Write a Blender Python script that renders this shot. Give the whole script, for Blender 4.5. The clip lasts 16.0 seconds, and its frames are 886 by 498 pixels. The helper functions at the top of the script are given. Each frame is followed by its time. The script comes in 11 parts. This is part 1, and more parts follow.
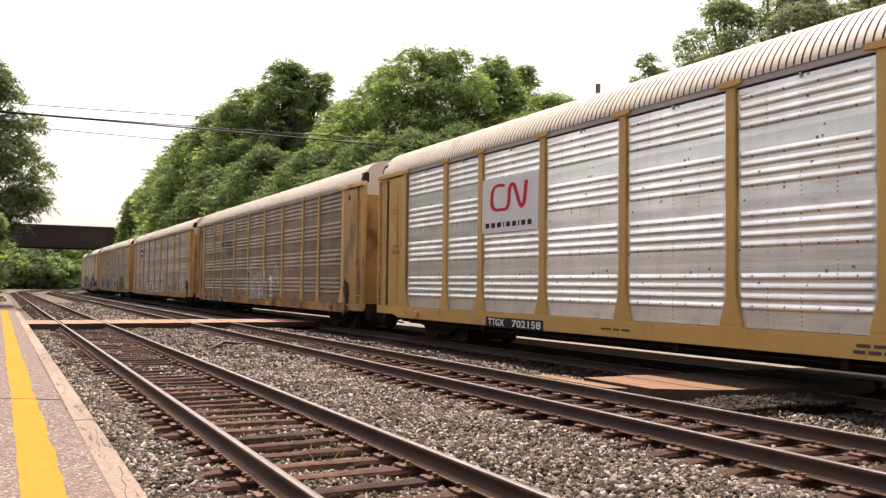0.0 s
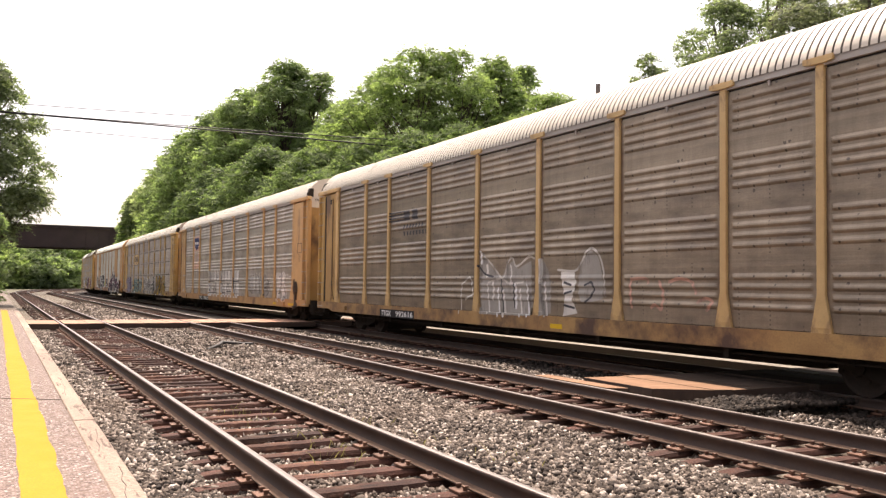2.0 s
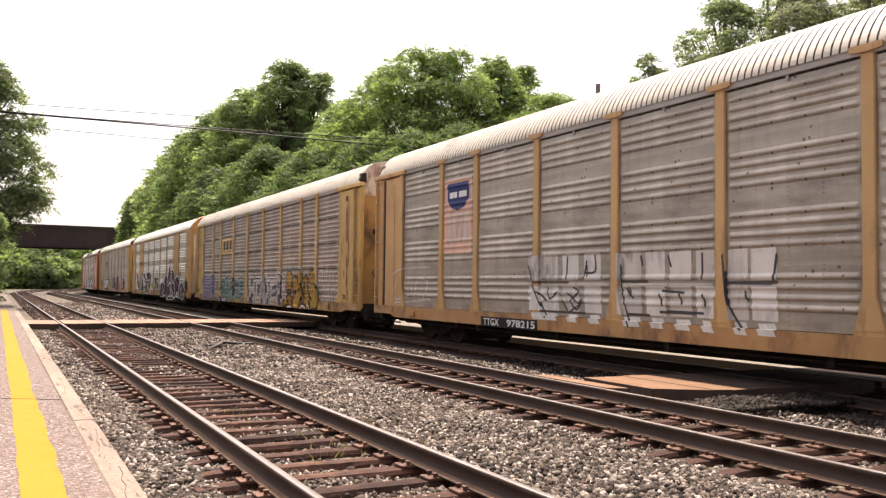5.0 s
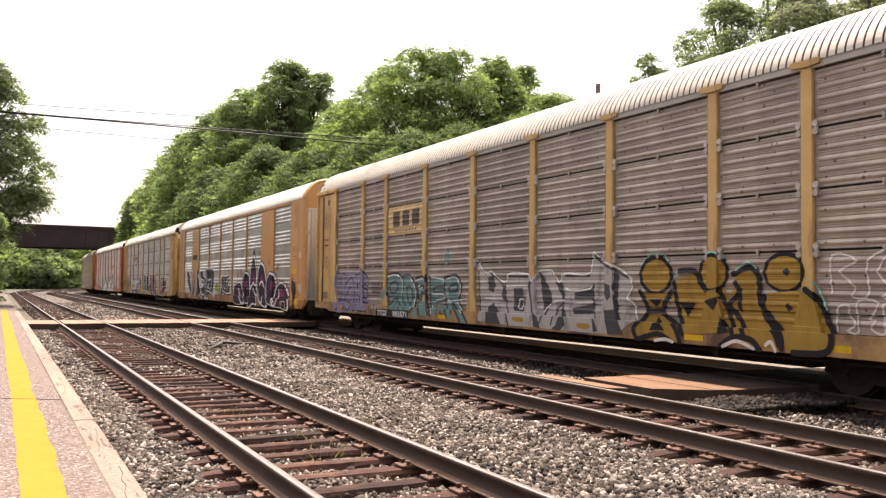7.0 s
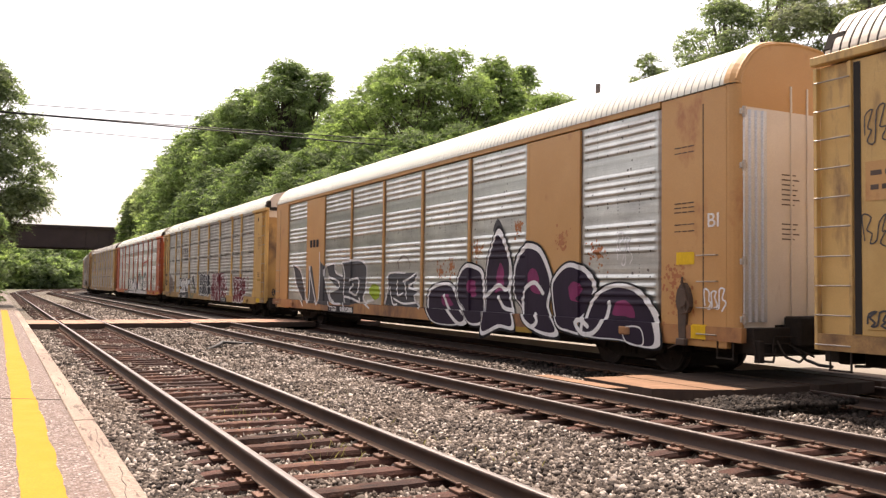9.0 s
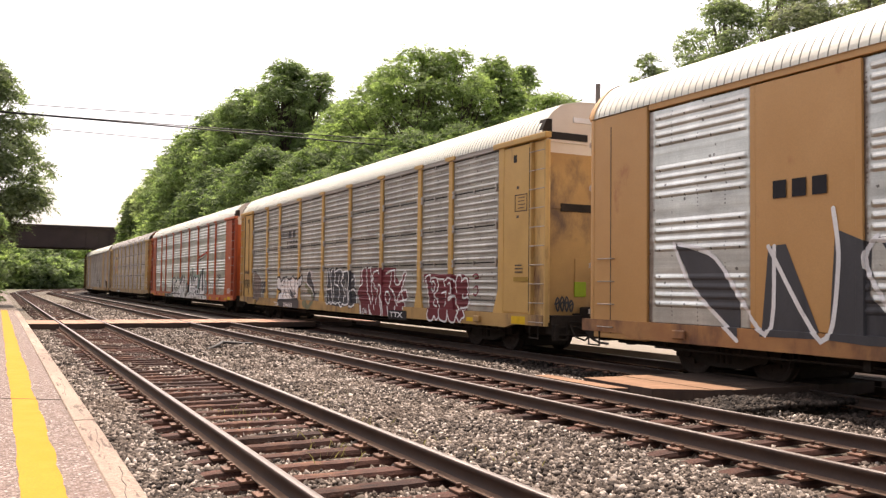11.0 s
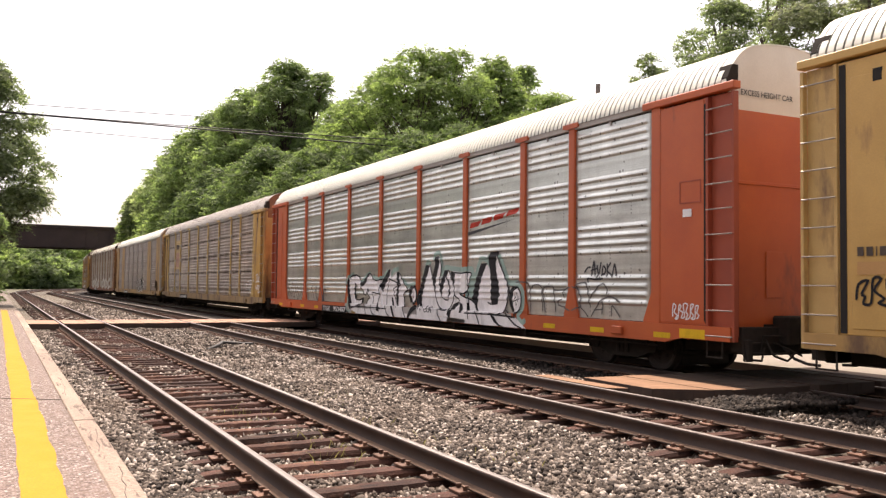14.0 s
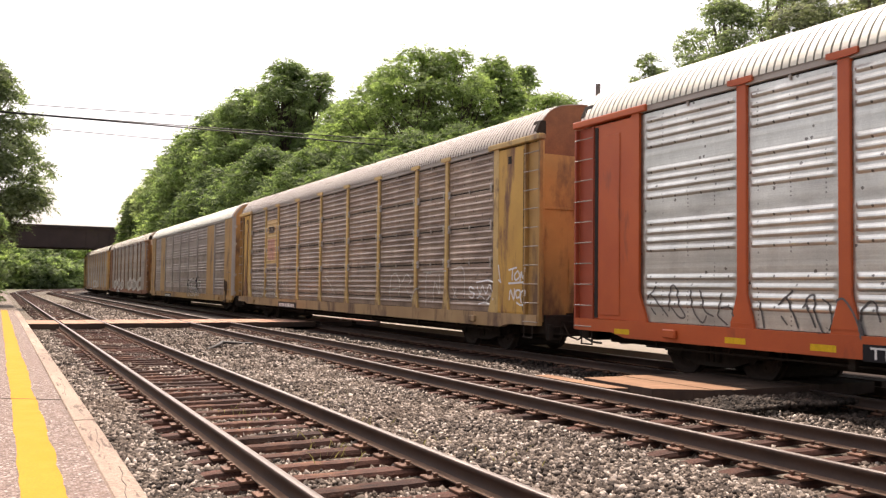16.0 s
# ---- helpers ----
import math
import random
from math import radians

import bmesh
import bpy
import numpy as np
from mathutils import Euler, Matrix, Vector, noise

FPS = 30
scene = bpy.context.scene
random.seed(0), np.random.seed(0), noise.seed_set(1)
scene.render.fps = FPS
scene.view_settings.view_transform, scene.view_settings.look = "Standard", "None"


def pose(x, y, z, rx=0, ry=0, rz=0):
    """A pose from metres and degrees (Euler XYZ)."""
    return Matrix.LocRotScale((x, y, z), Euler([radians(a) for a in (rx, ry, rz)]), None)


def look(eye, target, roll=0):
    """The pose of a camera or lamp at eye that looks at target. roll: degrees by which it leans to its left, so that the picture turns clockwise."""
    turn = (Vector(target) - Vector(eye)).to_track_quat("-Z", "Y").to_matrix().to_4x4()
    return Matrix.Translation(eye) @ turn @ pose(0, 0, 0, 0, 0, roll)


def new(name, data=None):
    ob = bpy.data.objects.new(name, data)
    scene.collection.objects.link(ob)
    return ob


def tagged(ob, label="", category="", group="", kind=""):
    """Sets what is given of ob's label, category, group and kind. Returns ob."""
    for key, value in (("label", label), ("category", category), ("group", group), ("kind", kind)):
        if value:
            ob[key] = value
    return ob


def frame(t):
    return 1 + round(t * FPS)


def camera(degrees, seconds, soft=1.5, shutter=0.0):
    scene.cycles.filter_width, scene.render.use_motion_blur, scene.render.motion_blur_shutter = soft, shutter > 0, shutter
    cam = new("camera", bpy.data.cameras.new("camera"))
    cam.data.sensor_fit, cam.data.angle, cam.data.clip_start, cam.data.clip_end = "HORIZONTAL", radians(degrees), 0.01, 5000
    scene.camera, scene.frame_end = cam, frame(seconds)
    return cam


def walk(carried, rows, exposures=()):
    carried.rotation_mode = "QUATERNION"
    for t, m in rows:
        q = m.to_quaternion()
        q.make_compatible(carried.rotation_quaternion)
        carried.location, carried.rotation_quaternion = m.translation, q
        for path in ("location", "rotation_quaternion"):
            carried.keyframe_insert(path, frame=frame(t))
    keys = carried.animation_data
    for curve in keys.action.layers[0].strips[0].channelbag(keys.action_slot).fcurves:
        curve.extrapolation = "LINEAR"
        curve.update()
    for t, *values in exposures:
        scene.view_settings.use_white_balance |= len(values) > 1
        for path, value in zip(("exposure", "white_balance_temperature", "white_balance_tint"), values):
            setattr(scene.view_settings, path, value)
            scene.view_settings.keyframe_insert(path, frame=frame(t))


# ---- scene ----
cam = camera(54.15, 16.0, soft=1.35, shutter=0.03)
EYE = Vector((0, 0, 1.484))
AIM = EYE + Vector((0.4559, 0.8890, 0.0429)) * 20
walk(cam, [(0, look(EYE, AIM, 0.716)), (16.0, look(EYE, AIM, 0.716))], exposures=[(0, 0.81, 7100, 19), (1.0, 0.86, 7100, 19), (1.6, 1.11, 7100, 19), (3.0, 1.20, 7100, 19), (4.0, 1.07, 7100, 19), (6.5, 1.14, 7100, 19), (8.0, 1.18, 7100, 19), (9.0, 1.08, 7100, 19), (11.5, 1.06, 7100, 19), (14.0, 1.06, 7100, 19), (15.0, 1.01, 7100, 19), (16.0, 1.02, 7100, 19)])

# ---- light: hazy midsummer sun high over the far end of the line ----
SUN_AZ, SUN_EL = 15.0, 60.0
world = bpy.data.worlds.new("sky")
scene.world = world
world.use_nodes = True
wn = world.node_tree
sky = wn.nodes.new("ShaderNodeTexSky")
sky.sky_type = "NISHITA"
sky.sun_disc = False
sky.sun_elevation, sky.sun_rotation = radians(SUN_EL), radians(SUN_AZ)
sky.air_density, sky.dust_density, sky.ozone_density = 1.0, 4.0, 1.0
haze = wn.nodes.new("ShaderNodeHueSaturation")
haze.inputs["Saturation"].default_value = 0.4
wn.links.new(sky.outputs[0], haze.inputs["Color"])
wn.links.new(haze.outputs[0], wn.nodes["Background"].inputs[0])
wn.nodes["Background"].inputs[1].default_value = 0.135
sun = new("sun", bpy.data.lights.new("sun", "SUN"))
sun.data.energy, sun.data.angle, sun.data.color = 3.3, radians(2.0), (1.0, 0.93, 0.82)
sun.matrix_world = look((0, 0, 60), Vector((0, 0, 60)) - Vector((math.sin(radians(SUN_AZ)) * math.cos(radians(SUN_EL)), math.cos(radians(SUN_AZ)) * math.cos(radians(SUN_EL)), math.sin(radians(SUN_EL)))))


# ---- materials ----
def ramp(nt, fac, stops):
    r = nt.nodes.new("ShaderNodeValToRGB")
    while len(r.color_ramp.elements) < len(stops):
        r.color_ramp.elements.new(0.5)
    for e, (p, c) in zip(r.color_ramp.elements, stops):
        e.position, e.color = p, (*c, 1) if len(c) == 3 else c
    nt.links.new(fac, r.inputs[0])
    return r.outputs[0]


def noise_tex(nt, vec, scale, detail=4.0, rough=0.6):
    n = nt.nodes.new("ShaderNodeTexNoise")
    n.inputs["Scale"].default_value, n.inputs["Detail"].default_value, n.inputs["Roughness"].default_value = scale, detail, rough
    if vec is not None:
        nt.links.new(vec, n.inputs["Vector"])
    return n.outputs["Fac"]


def mapped(nt, scale=(1, 1, 1)):
    co = nt.nodes.new("ShaderNodeTexCoord")
    m = nt.nodes.new("ShaderNodeMapping")
    m.inputs["Scale"].default_value = scale
    nt.links.new(co.outputs["Object"], m.inputs["Vector"])
    return m.outputs[0]


def mixc(nt, fac, a, b, mode="MIX"):
    m = nt.nodes.new("ShaderNodeMix")
    m.data_type, m.blend_type = "RGBA", mode
    for sock, v in ((0, fac), (6, a), (7, b)):
        if isinstance(v, (int, float)):
            m.inputs[sock].default_value = v
        elif isinstance(v, tuple):
            m.inputs[sock].default_value = (*v, 1)
        else:
            nt.links.new(v, m.inputs[sock])
    return m.outputs[2]


def math_node(nt, op, a, b=0.5, c=None):
    m = nt.nodes.new("ShaderNodeMath")
    m.operation = op
    for i, v in enumerate((a, b) if c is None else (a, b, c)):
        if isinstance(v, (int, float)):
            m.inputs[i].default_value = v
        else:
            nt.links.new(v, m.inputs[i])
    return m.outputs[0]


def material(name, base, other=None, scale=1.5, rough=0.7, metal=0.0, stretch=(1, 1, 1), grain=40.0, bump=0.15, bump_d=0.004,
             speck=0.25, stain=None, stain_at=(0.55, 0.7), stain_scale=0.8, stain_stretch=(1, 1, 1), vary=0.0, island=0.0, spec=0.5, mottle=0.5):
    """Base colour drifting to another at a large and a fine scale, stains with their own shape, a fine relief."""
    mat = bpy.data.materials.new(name)
    mat.use_nodes = True
    nt = mat.node_tree
    p = nt.nodes["Principled BSDF"]
    other = other or tuple(c * 0.75 for c in base)
    vec = mapped(nt, stretch)
    col = mixc(nt, ramp(nt, noise_tex(nt, vec, scale), [(0.32, (0, 0, 0)), (0.7, (1, 1, 1))]), base, other)
    fine = noise_tex(nt, mapped(nt), grain, 3.0, 0.7)
    col = mixc(nt, mottle, col, ramp(nt, fine, [(0.5 - speck, (0.55, 0.55, 0.55)), (0.5 + speck, (1.45, 1.45, 1.45))]), "MULTIPLY")
    if stain:
        s = ramp(nt, noise_tex(nt, mapped(nt, stain_stretch), stain_scale, 6.0, 0.65), [(stain_at[0], (0, 0, 0)), (stain_at[1], (1, 1, 1))])
        col = mixc(nt, s, col, stain)
    if vary:
        oi = nt.nodes.new("ShaderNodeObjectInfo")
        col = mixc(nt, 1.0, col, ramp(nt, oi.outputs["Random"], [(0, (1 - vary,) * 3), (1, (1 + vary,) * 3)]), "MULTIPLY")
    if island:
        g = nt.nodes.new("ShaderNodeNewGeometry")
        col = mixc(nt, 1.0, col, ramp(nt, g.outputs["Random Per Island"], [(0, (1 - island,) * 3), (1, (1 + island,) * 3)]), "MULTIPLY")
    nt.links.new(col, p.inputs["Base Color"])
    p.inputs["Metallic"].default_value = metal
    p.inputs["Specular IOR Level"].default_value = spec
    rr = math_node(nt, "MULTIPLY_ADD", fine, 0.3, rough - 0.15)
    nt.links.new(rr, p.inputs["Roughness"])
    if bump:
        b = nt.nodes.new("ShaderNodeBump")
        b.inputs["Strength"].default_value, b.inputs["Distance"].default_value = bump, bump_d
        nt.links.new(fine, b.inputs["Height"])
        nt.links.new(b.outputs[0], p.inputs["Normal"])
    return mat


def panel_material(name, base, other, rough, metal, streak=0.5, grime=(0.09, 0.075, 0.065), grime_at=(0.52, 0.75), dots=0.5):
    """Corrugated sheet: streaks that run down, grime in patches, rows of small punched holes."""
    mat = bpy.data.materials.new(name)
    mat.use_nodes = True
    nt = mat.node_tree
    p = nt.nodes["Principled BSDF"]
    down = noise_tex(nt, mapped(nt, (1, 1.0, 0.10)), 2.6, 5.0, 0.65)
    along = noise_tex(nt, mapped(nt, (1, 0.5, 1.0)), 1.6, 5.0, 0.6)
    col = mixc(nt, ramp(nt, along, [(0.3, (0, 0, 0)), (0.72, (1, 1, 1))]), base, other)
    col = mixc(nt, streak, col, ramp(nt, down, [(0.3, (0.6, 0.58, 0.56)), (0.7, (1.25, 1.25, 1.25))]), "MULTIPLY")
    patch = noise_tex(nt, mapped(nt, (1, 0.35, 1.2)), 1.1, 6.0, 0.7)
    col = mixc(nt, ramp(nt, patch, [(grime_at[0], (0, 0, 0)), (grime_at[1], (0.8, 0.8, 0.8))]), col, grime)
    sep = nt.nodes.new("ShaderNodeSeparateXYZ")
    co = nt.nodes.new("ShaderNodeTexCoord")
    nt.links.new(co.outputs["Object"], sep.inputs[0])
    fy = math_node(nt, "LESS_THAN", math_node(nt, "FRACT", math_node(nt, "MULTIPLY", sep.outputs[1], 1.55)), 0.045)
    fz = math_node(nt, "LESS_THAN", math_node(nt, "FRACT", math_node(nt, "MULTIPLY", sep.outputs[2], 14.0)), 0.42)
    some = math_node(nt, "GREATER_THAN", noise_tex(nt, mapped(nt), 2.3, 2.0), 0.5)
    hole = math_node(nt, "MULTIPLY", math_node(nt, "MULTIPLY", fy, fz), math_node(nt, "MULTIPLY", some, dots))
    col = mixc(nt, hole, col, (0.03, 0.028, 0.026))
    gy = math_node(nt, "ABSOLUTE", math_node(nt, "SUBTRACT", math_node(nt, "FRACT", math_node(nt, "MULTIPLY", sep.outputs[1], 1.55)), 0.5))
    gz = math_node(nt, "ABSOLUTE", math_node(nt, "SUBTRACT", math_node(nt, "FRACT", math_node(nt, "MULTIPLY", sep.outputs[2], 2.05)), 0.5))
    rivet = math_node(nt, "LESS_THAN", math_node(nt, "ADD", math_node(nt, "MULTIPLY", gy, gy), math_node(nt, "MULTIPLY", math_node(nt, "MULTIPLY", gz, gz), 0.57)), 0.0011)
    col = mixc(nt, math_node(nt, "MULTIPLY", rivet, 0.75), col, (0.03, 0.028, 0.026))
    vo = nt.nodes.new("ShaderNodeTexVoronoi")
    vo.inputs["Scale"].default_value = 3.1
    nt.links.new(mapped(nt, (0.2, 1, 1)), vo.inputs["Vector"])
    spot = math_node(nt, "MULTIPLY", math_node(nt, "LESS_THAN", math_node(nt, "ADD", vo.outputs["Distance"], math_node(nt, "MULTIPLY", noise_tex(nt, mapped(nt), 30.0, 3.0), 0.14)), 0.16), 0.75)
    col = mixc(nt, spot, col, (0.06, 0.048, 0.042))
    gs = nt.nodes.new("ShaderNodeSeparateXYZ")
    nt.links.new(co.outputs["Generated"], gs.inputs[0])
    off = math_node(nt, "ABSOLUTE", math_node(nt, "SUBTRACT", gs.outputs[1], 0.5))
    rusty = math_node(nt, "ADD", off, math_node(nt, "MULTIPLY", noise_tex(nt, mapped(nt, (1, 1, 0.35)), 5.0, 4.0), 0.07))
    col = mixc(nt, ramp(nt, rusty, [(0.480, (0, 0, 0)), (0.505, (0.75, 0.75, 0.75))]), col, (0.13, 0.075, 0.05))
    # horizontal tone bands paint reflections across the flats; the bump shares them
    sweep = noise_tex(nt, mapped(nt, (1, 0.05, 2.6)), 2.2, 4.0, 0.6)
    col = mixc(nt, 0.45, col, ramp(nt, sweep, [(0.34, (0.66, 0.65, 0.64)), (0.66, (1.3, 1.3, 1.3))]), "MULTIPLY")
    fine = noise_tex(nt, mapped(nt), 55.0, 3.0, 0.7)
    col = mixc(nt, 0.35, col, ramp(nt, fine, [(0.25, (0.6, 0.6, 0.6)), (0.75, (1.4, 1.4, 1.4))]), "MULTIPLY")
    oi = nt.nodes.new("ShaderNodeObjectInfo")
    col = mixc(nt, 1.0, col, ramp(nt, oi.outputs["Random"], [(0, (0.88, 0.88, 0.88)), (1, (1.12, 1.12, 1.12))]), "MULTIPLY")
    nt.links.new(col, p.inputs["Base Color"])
    p.inputs["Metallic"].default_value = metal
    nt.links.new(math_node(nt, "MULTIPLY_ADD", along, 0.25, rough - 0.12), p.inputs["Roughness"])
    b = nt.nodes.new("ShaderNodeBump")
    b.inputs["Strength"].default_value, b.inputs["Distance"].default_value = 0.4, 0.02
    nt.links.new(sweep, b.inputs["Height"])
    nt.links.new(b.outputs[0], p.inputs["Normal"])
    return mat


def leaf_material(name, dark, light):
    mat = bpy.data.materials.new(name)
    mat.use_nodes = True
    nt = mat.node_tree
    out = nt.nodes["Material Output"]
    p = nt.nodes["Principled BSDF"]
    g = nt.nodes.new("ShaderNodeNewGeometry")
    col = ramp(nt, g.outputs["Random Per Island"], [(0, dark), (0.6, tuple((a + b) / 2 for a, b in zip(dark, light))), (1, light)])
    col = mixc(nt, 0.6, col, ramp(nt, noise_tex(nt, mapped(nt), 0.35, 3.0), [(0.3, (0.6, 0.65, 0.55)), (0.7, (1.3, 1.25, 1.2))]), "MULTIPLY")
    nt.links.new(col, p.inputs["Base Color"])
    p.inputs["Roughness"].default_value = 0.65
    p.inputs["Specular IOR Level"].default_value = 0.2
    t = nt.nodes.new("ShaderNodeBsdfTranslucent")
    nt.links.new(mixc(nt, 1.0, col, (1.25, 1.4, 0.8), "MULTIPLY"), t.inputs[0])
    m = nt.nodes.new("ShaderNodeMixShader")
    m.inputs[0].default_value = 0.6
    nt.links.new(p.outputs[0], m.inputs[1])
    nt.links.new(t.outputs[0], m.inputs[2])
    nt.links.new(m.outputs[0], out.inputs[0])
    return mat


def stone_material(name, stops, scale=0.0):
    """Crushed stone, each piece with a grey of its own."""
    mat = bpy.data.materials.new(name)
    mat.use_nodes = True
    nt = mat.node_tree
    p = nt.nodes["Principled BSDF"]
    g = nt.nodes.new("ShaderNodeNewGeometry")
    col = ramp(nt, g.outputs["Random Per Island"], stops)
    col = mixc(nt, 0.6, col, ramp(nt, noise_tex(nt, mapped(nt), 30.0, 4.0), [(0.3, (0.6, 0.6, 0.6)), (0.7, (1.35, 1.33, 1.3))]), "MULTIPLY")
    col = mixc(nt, ramp(nt, noise_tex(nt, mapped(nt), 0.45, 4.0), [(0.5, (0, 0, 0)), (0.75, (0.55, 0.55, 0.55))]), col, (0.16, 0.115, 0.085))
    nt.links.new(col, p.inputs["Base Color"])
    p.inputs["Roughness"].default_value = 0.85
    p.inputs["Specular IOR Level"].default_value = 0.25
    return mat


def gravel_material(name, stops, cell=22.0, patch=(0.16, 0.115, 0.085), gap=0.85, relief=0.03):
    """Small stones as a relief: a cell pattern at the size of the stones."""
    mat = bpy.data.materials.new(name)
    mat.use_nodes = True
    nt = mat.node_tree
    p = nt.nodes["Principled BSDF"]
    v = nt.nodes.new("ShaderNodeTexVoronoi")
    v.inputs["Scale"].default_value = cell
    nt.links.new(mapped(nt), v.inputs["Vector"])
    sep = nt.nodes.new("ShaderNodeSeparateColor")
    nt.links.new(v.outputs["Color"], sep.inputs[0])
    col = ramp(nt, sep.outputs[0], stops)
    # shade in the gaps between stones, put into the colour at cell edges
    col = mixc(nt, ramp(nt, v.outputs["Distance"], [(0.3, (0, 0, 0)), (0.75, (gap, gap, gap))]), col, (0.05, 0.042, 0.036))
    col = mixc(nt, ramp(nt, noise_tex(nt, mapped(nt), 0.45, 5.0), [(0.45, (0, 0, 0)), (0.75, (0.6, 0.6, 0.6))]), col, patch)
    nt.links.new(col, p.inputs["Base Color"])
    p.inputs["Roughness"].default_value = 0.9
    p.inputs["Specular IOR Level"].default_value = 0.2
    b = nt.nodes.new("ShaderNodeBump")
    b.invert = True
    b.inputs["Strength"].default_value, b.inputs["Distance"].default_value = 0.9, relief
    nt.links.new(v.outputs["Distance"], b.inputs["Height"])
    nt.links.new(b.outputs[0], p.inputs["Normal"])
    return mat


STONES = [(0.0, (0.019, 0.0138, 0.0112)), (0.28, (0.055, 0.042, 0.034)), (0.58, (0.130, 0.103, 0.084)), (0.82, (0.235, 0.193, 0.160)), (1.0, (0.54, 0.475, 0.42))]
M = {}
M["stone"] = stone_material("crushed_stone", STONES)
# the train's shadow is put into the colour of these stones
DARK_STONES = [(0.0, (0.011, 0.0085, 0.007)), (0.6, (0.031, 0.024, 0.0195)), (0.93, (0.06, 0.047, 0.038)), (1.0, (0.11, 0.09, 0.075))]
M["stone_shaded"] = stone_material("shade_dark_stone", DARK_STONES)
M["ballast_shaded"] = gravel_material("shade_dark_ballast", DARK_STONES, patch=(0.055, 0.038, 0.028))
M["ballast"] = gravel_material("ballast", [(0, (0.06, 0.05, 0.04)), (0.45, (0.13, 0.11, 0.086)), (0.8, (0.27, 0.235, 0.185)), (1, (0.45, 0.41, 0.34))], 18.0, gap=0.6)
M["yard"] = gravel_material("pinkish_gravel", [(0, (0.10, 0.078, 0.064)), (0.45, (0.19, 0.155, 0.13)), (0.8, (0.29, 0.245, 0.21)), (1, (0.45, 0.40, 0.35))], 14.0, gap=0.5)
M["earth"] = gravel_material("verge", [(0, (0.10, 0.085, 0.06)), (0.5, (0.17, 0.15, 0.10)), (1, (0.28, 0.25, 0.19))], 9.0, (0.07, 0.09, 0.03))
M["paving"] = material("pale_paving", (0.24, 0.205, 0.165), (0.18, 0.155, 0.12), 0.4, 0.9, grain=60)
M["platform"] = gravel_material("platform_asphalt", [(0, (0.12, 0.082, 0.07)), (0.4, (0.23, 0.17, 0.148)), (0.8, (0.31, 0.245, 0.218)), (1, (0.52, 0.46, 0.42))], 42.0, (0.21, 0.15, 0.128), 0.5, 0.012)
M["stripe"] = material("yellow_line_paint", (0.41, 0.205, 0.012), (0.44, 0.23, 0.028), 2.2, 0.85, spec=0.15, grain=80, bump=0.4)
M["kerb"] = material("pale_kerb", (0.36, 0.275, 0.21), (0.235, 0.17, 0.132), 1.6, 0.85, stretch=(1, 0.25, 1), grain=30, speck=0.14, bump=1.0, bump_d=0.02, stain=(0.10, 0.065, 0.05), stain_at=(0.59, 0.64), stain_scale=5.0, stain_stretch=(2.4, 0.3, 1), vary=0.08)
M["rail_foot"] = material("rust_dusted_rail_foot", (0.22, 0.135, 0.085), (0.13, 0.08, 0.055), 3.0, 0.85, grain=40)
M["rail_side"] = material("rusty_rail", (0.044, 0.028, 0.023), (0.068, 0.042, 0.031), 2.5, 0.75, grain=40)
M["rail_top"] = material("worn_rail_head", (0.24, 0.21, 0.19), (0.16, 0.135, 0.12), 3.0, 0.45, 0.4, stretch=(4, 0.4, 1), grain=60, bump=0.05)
M["tie"] = material("creosoted_tie", (0.028, 0.0145, 0.011), (0.10, 0.044, 0.031), 4.0, 0.85, stretch=(0.35, 3, 3), speck=0.13, grain=40, bump=0.9, bump_d=0.014, vary=0.5, stain=(0.16, 0.078, 0.045), stain_at=(0.56, 0.72), stain_scale=1.1, spec=0.2)
M["plate"] = material("rusty_plate", (0.175, 0.085, 0.05), (0.11, 0.055, 0.036), 6.0, 0.8, grain=60, vary=0.2)
M["timber_pale"] = material("sun_bleached_timber", (0.37, 0.205, 0.13), (0.28, 0.15, 0.095), 1.5, 0.85, stretch=(0.3, 4, 1), grain=40, bump=0.4, vary=0.1)
M["timber"] = material("crossing_timber", (0.28, 0.165, 0.10), (0.215, 0.12, 0.07), 1.5, 0.85, spec=0.2, stretch=(0.3, 4, 1), grain=40, bump=0.4, vary=0.1)
# shade on the upright faces of the boards, put into a darker colour
M["timber_side"] = material("creosoted_timber_side", (0.045, 0.028, 0.020), (0.075, 0.045, 0.032), 1.5, 0.85, stretch=(0.3, 4, 1), grain=40)
# darker copy of the crossing timber, for boards in the train's shadow
M["timber_shaded"] = material("shade_dark_timber", (0.030, 0.022, 0.018), (0.05, 0.036, 0.028), 1.5, 0.9, spec=0.1, stretch=(0.3, 4, 1), grain=40, bump=0.4, vary=0.15)
M["bridge"] = material("rusted_girder", (0.040, 0.027, 0.026), (0.058, 0.037, 0.034), 0.6, 0.75, grain=20)
M["brick"] = material("grey_brick", (0.31, 0.295, 0.28), (0.25, 0.24, 0.23), 0.8, 0.9, grain=25)
M["concrete"] = material("old_concrete", (0.34, 0.31, 0.28), (0.26, 0.24, 0.21), 0.5, 0.9, grain=30)
M["bark"] = material("bark", (0.10, 0.075, 0.055), (0.06, 0.045, 0.035), 2.0, 0.9, stretch=(3, 3, 0.6), grain=20, bump=0.8, bump_d=0.02)
M["wire"] = material("black_cable", (0.02, 0.02, 0.02), None, 2.0, 0.6, bump=0)
M["pole"] = material("grey_pole", (0.20, 0.17, 0.15), None, 2.0, 0.8)
# haze is put into the leaf colours: blue raised, leaf_c palest
M["leaf_a"] = leaf_material("broadleaf", (0.125, 0.172, 0.0791), (0.36, 0.44, 0.209))
M["leaf_b"] = leaf_material("dark_broadleaf", (0.127, 0.167, 0.0895), (0.325, 0.407, 0.211))
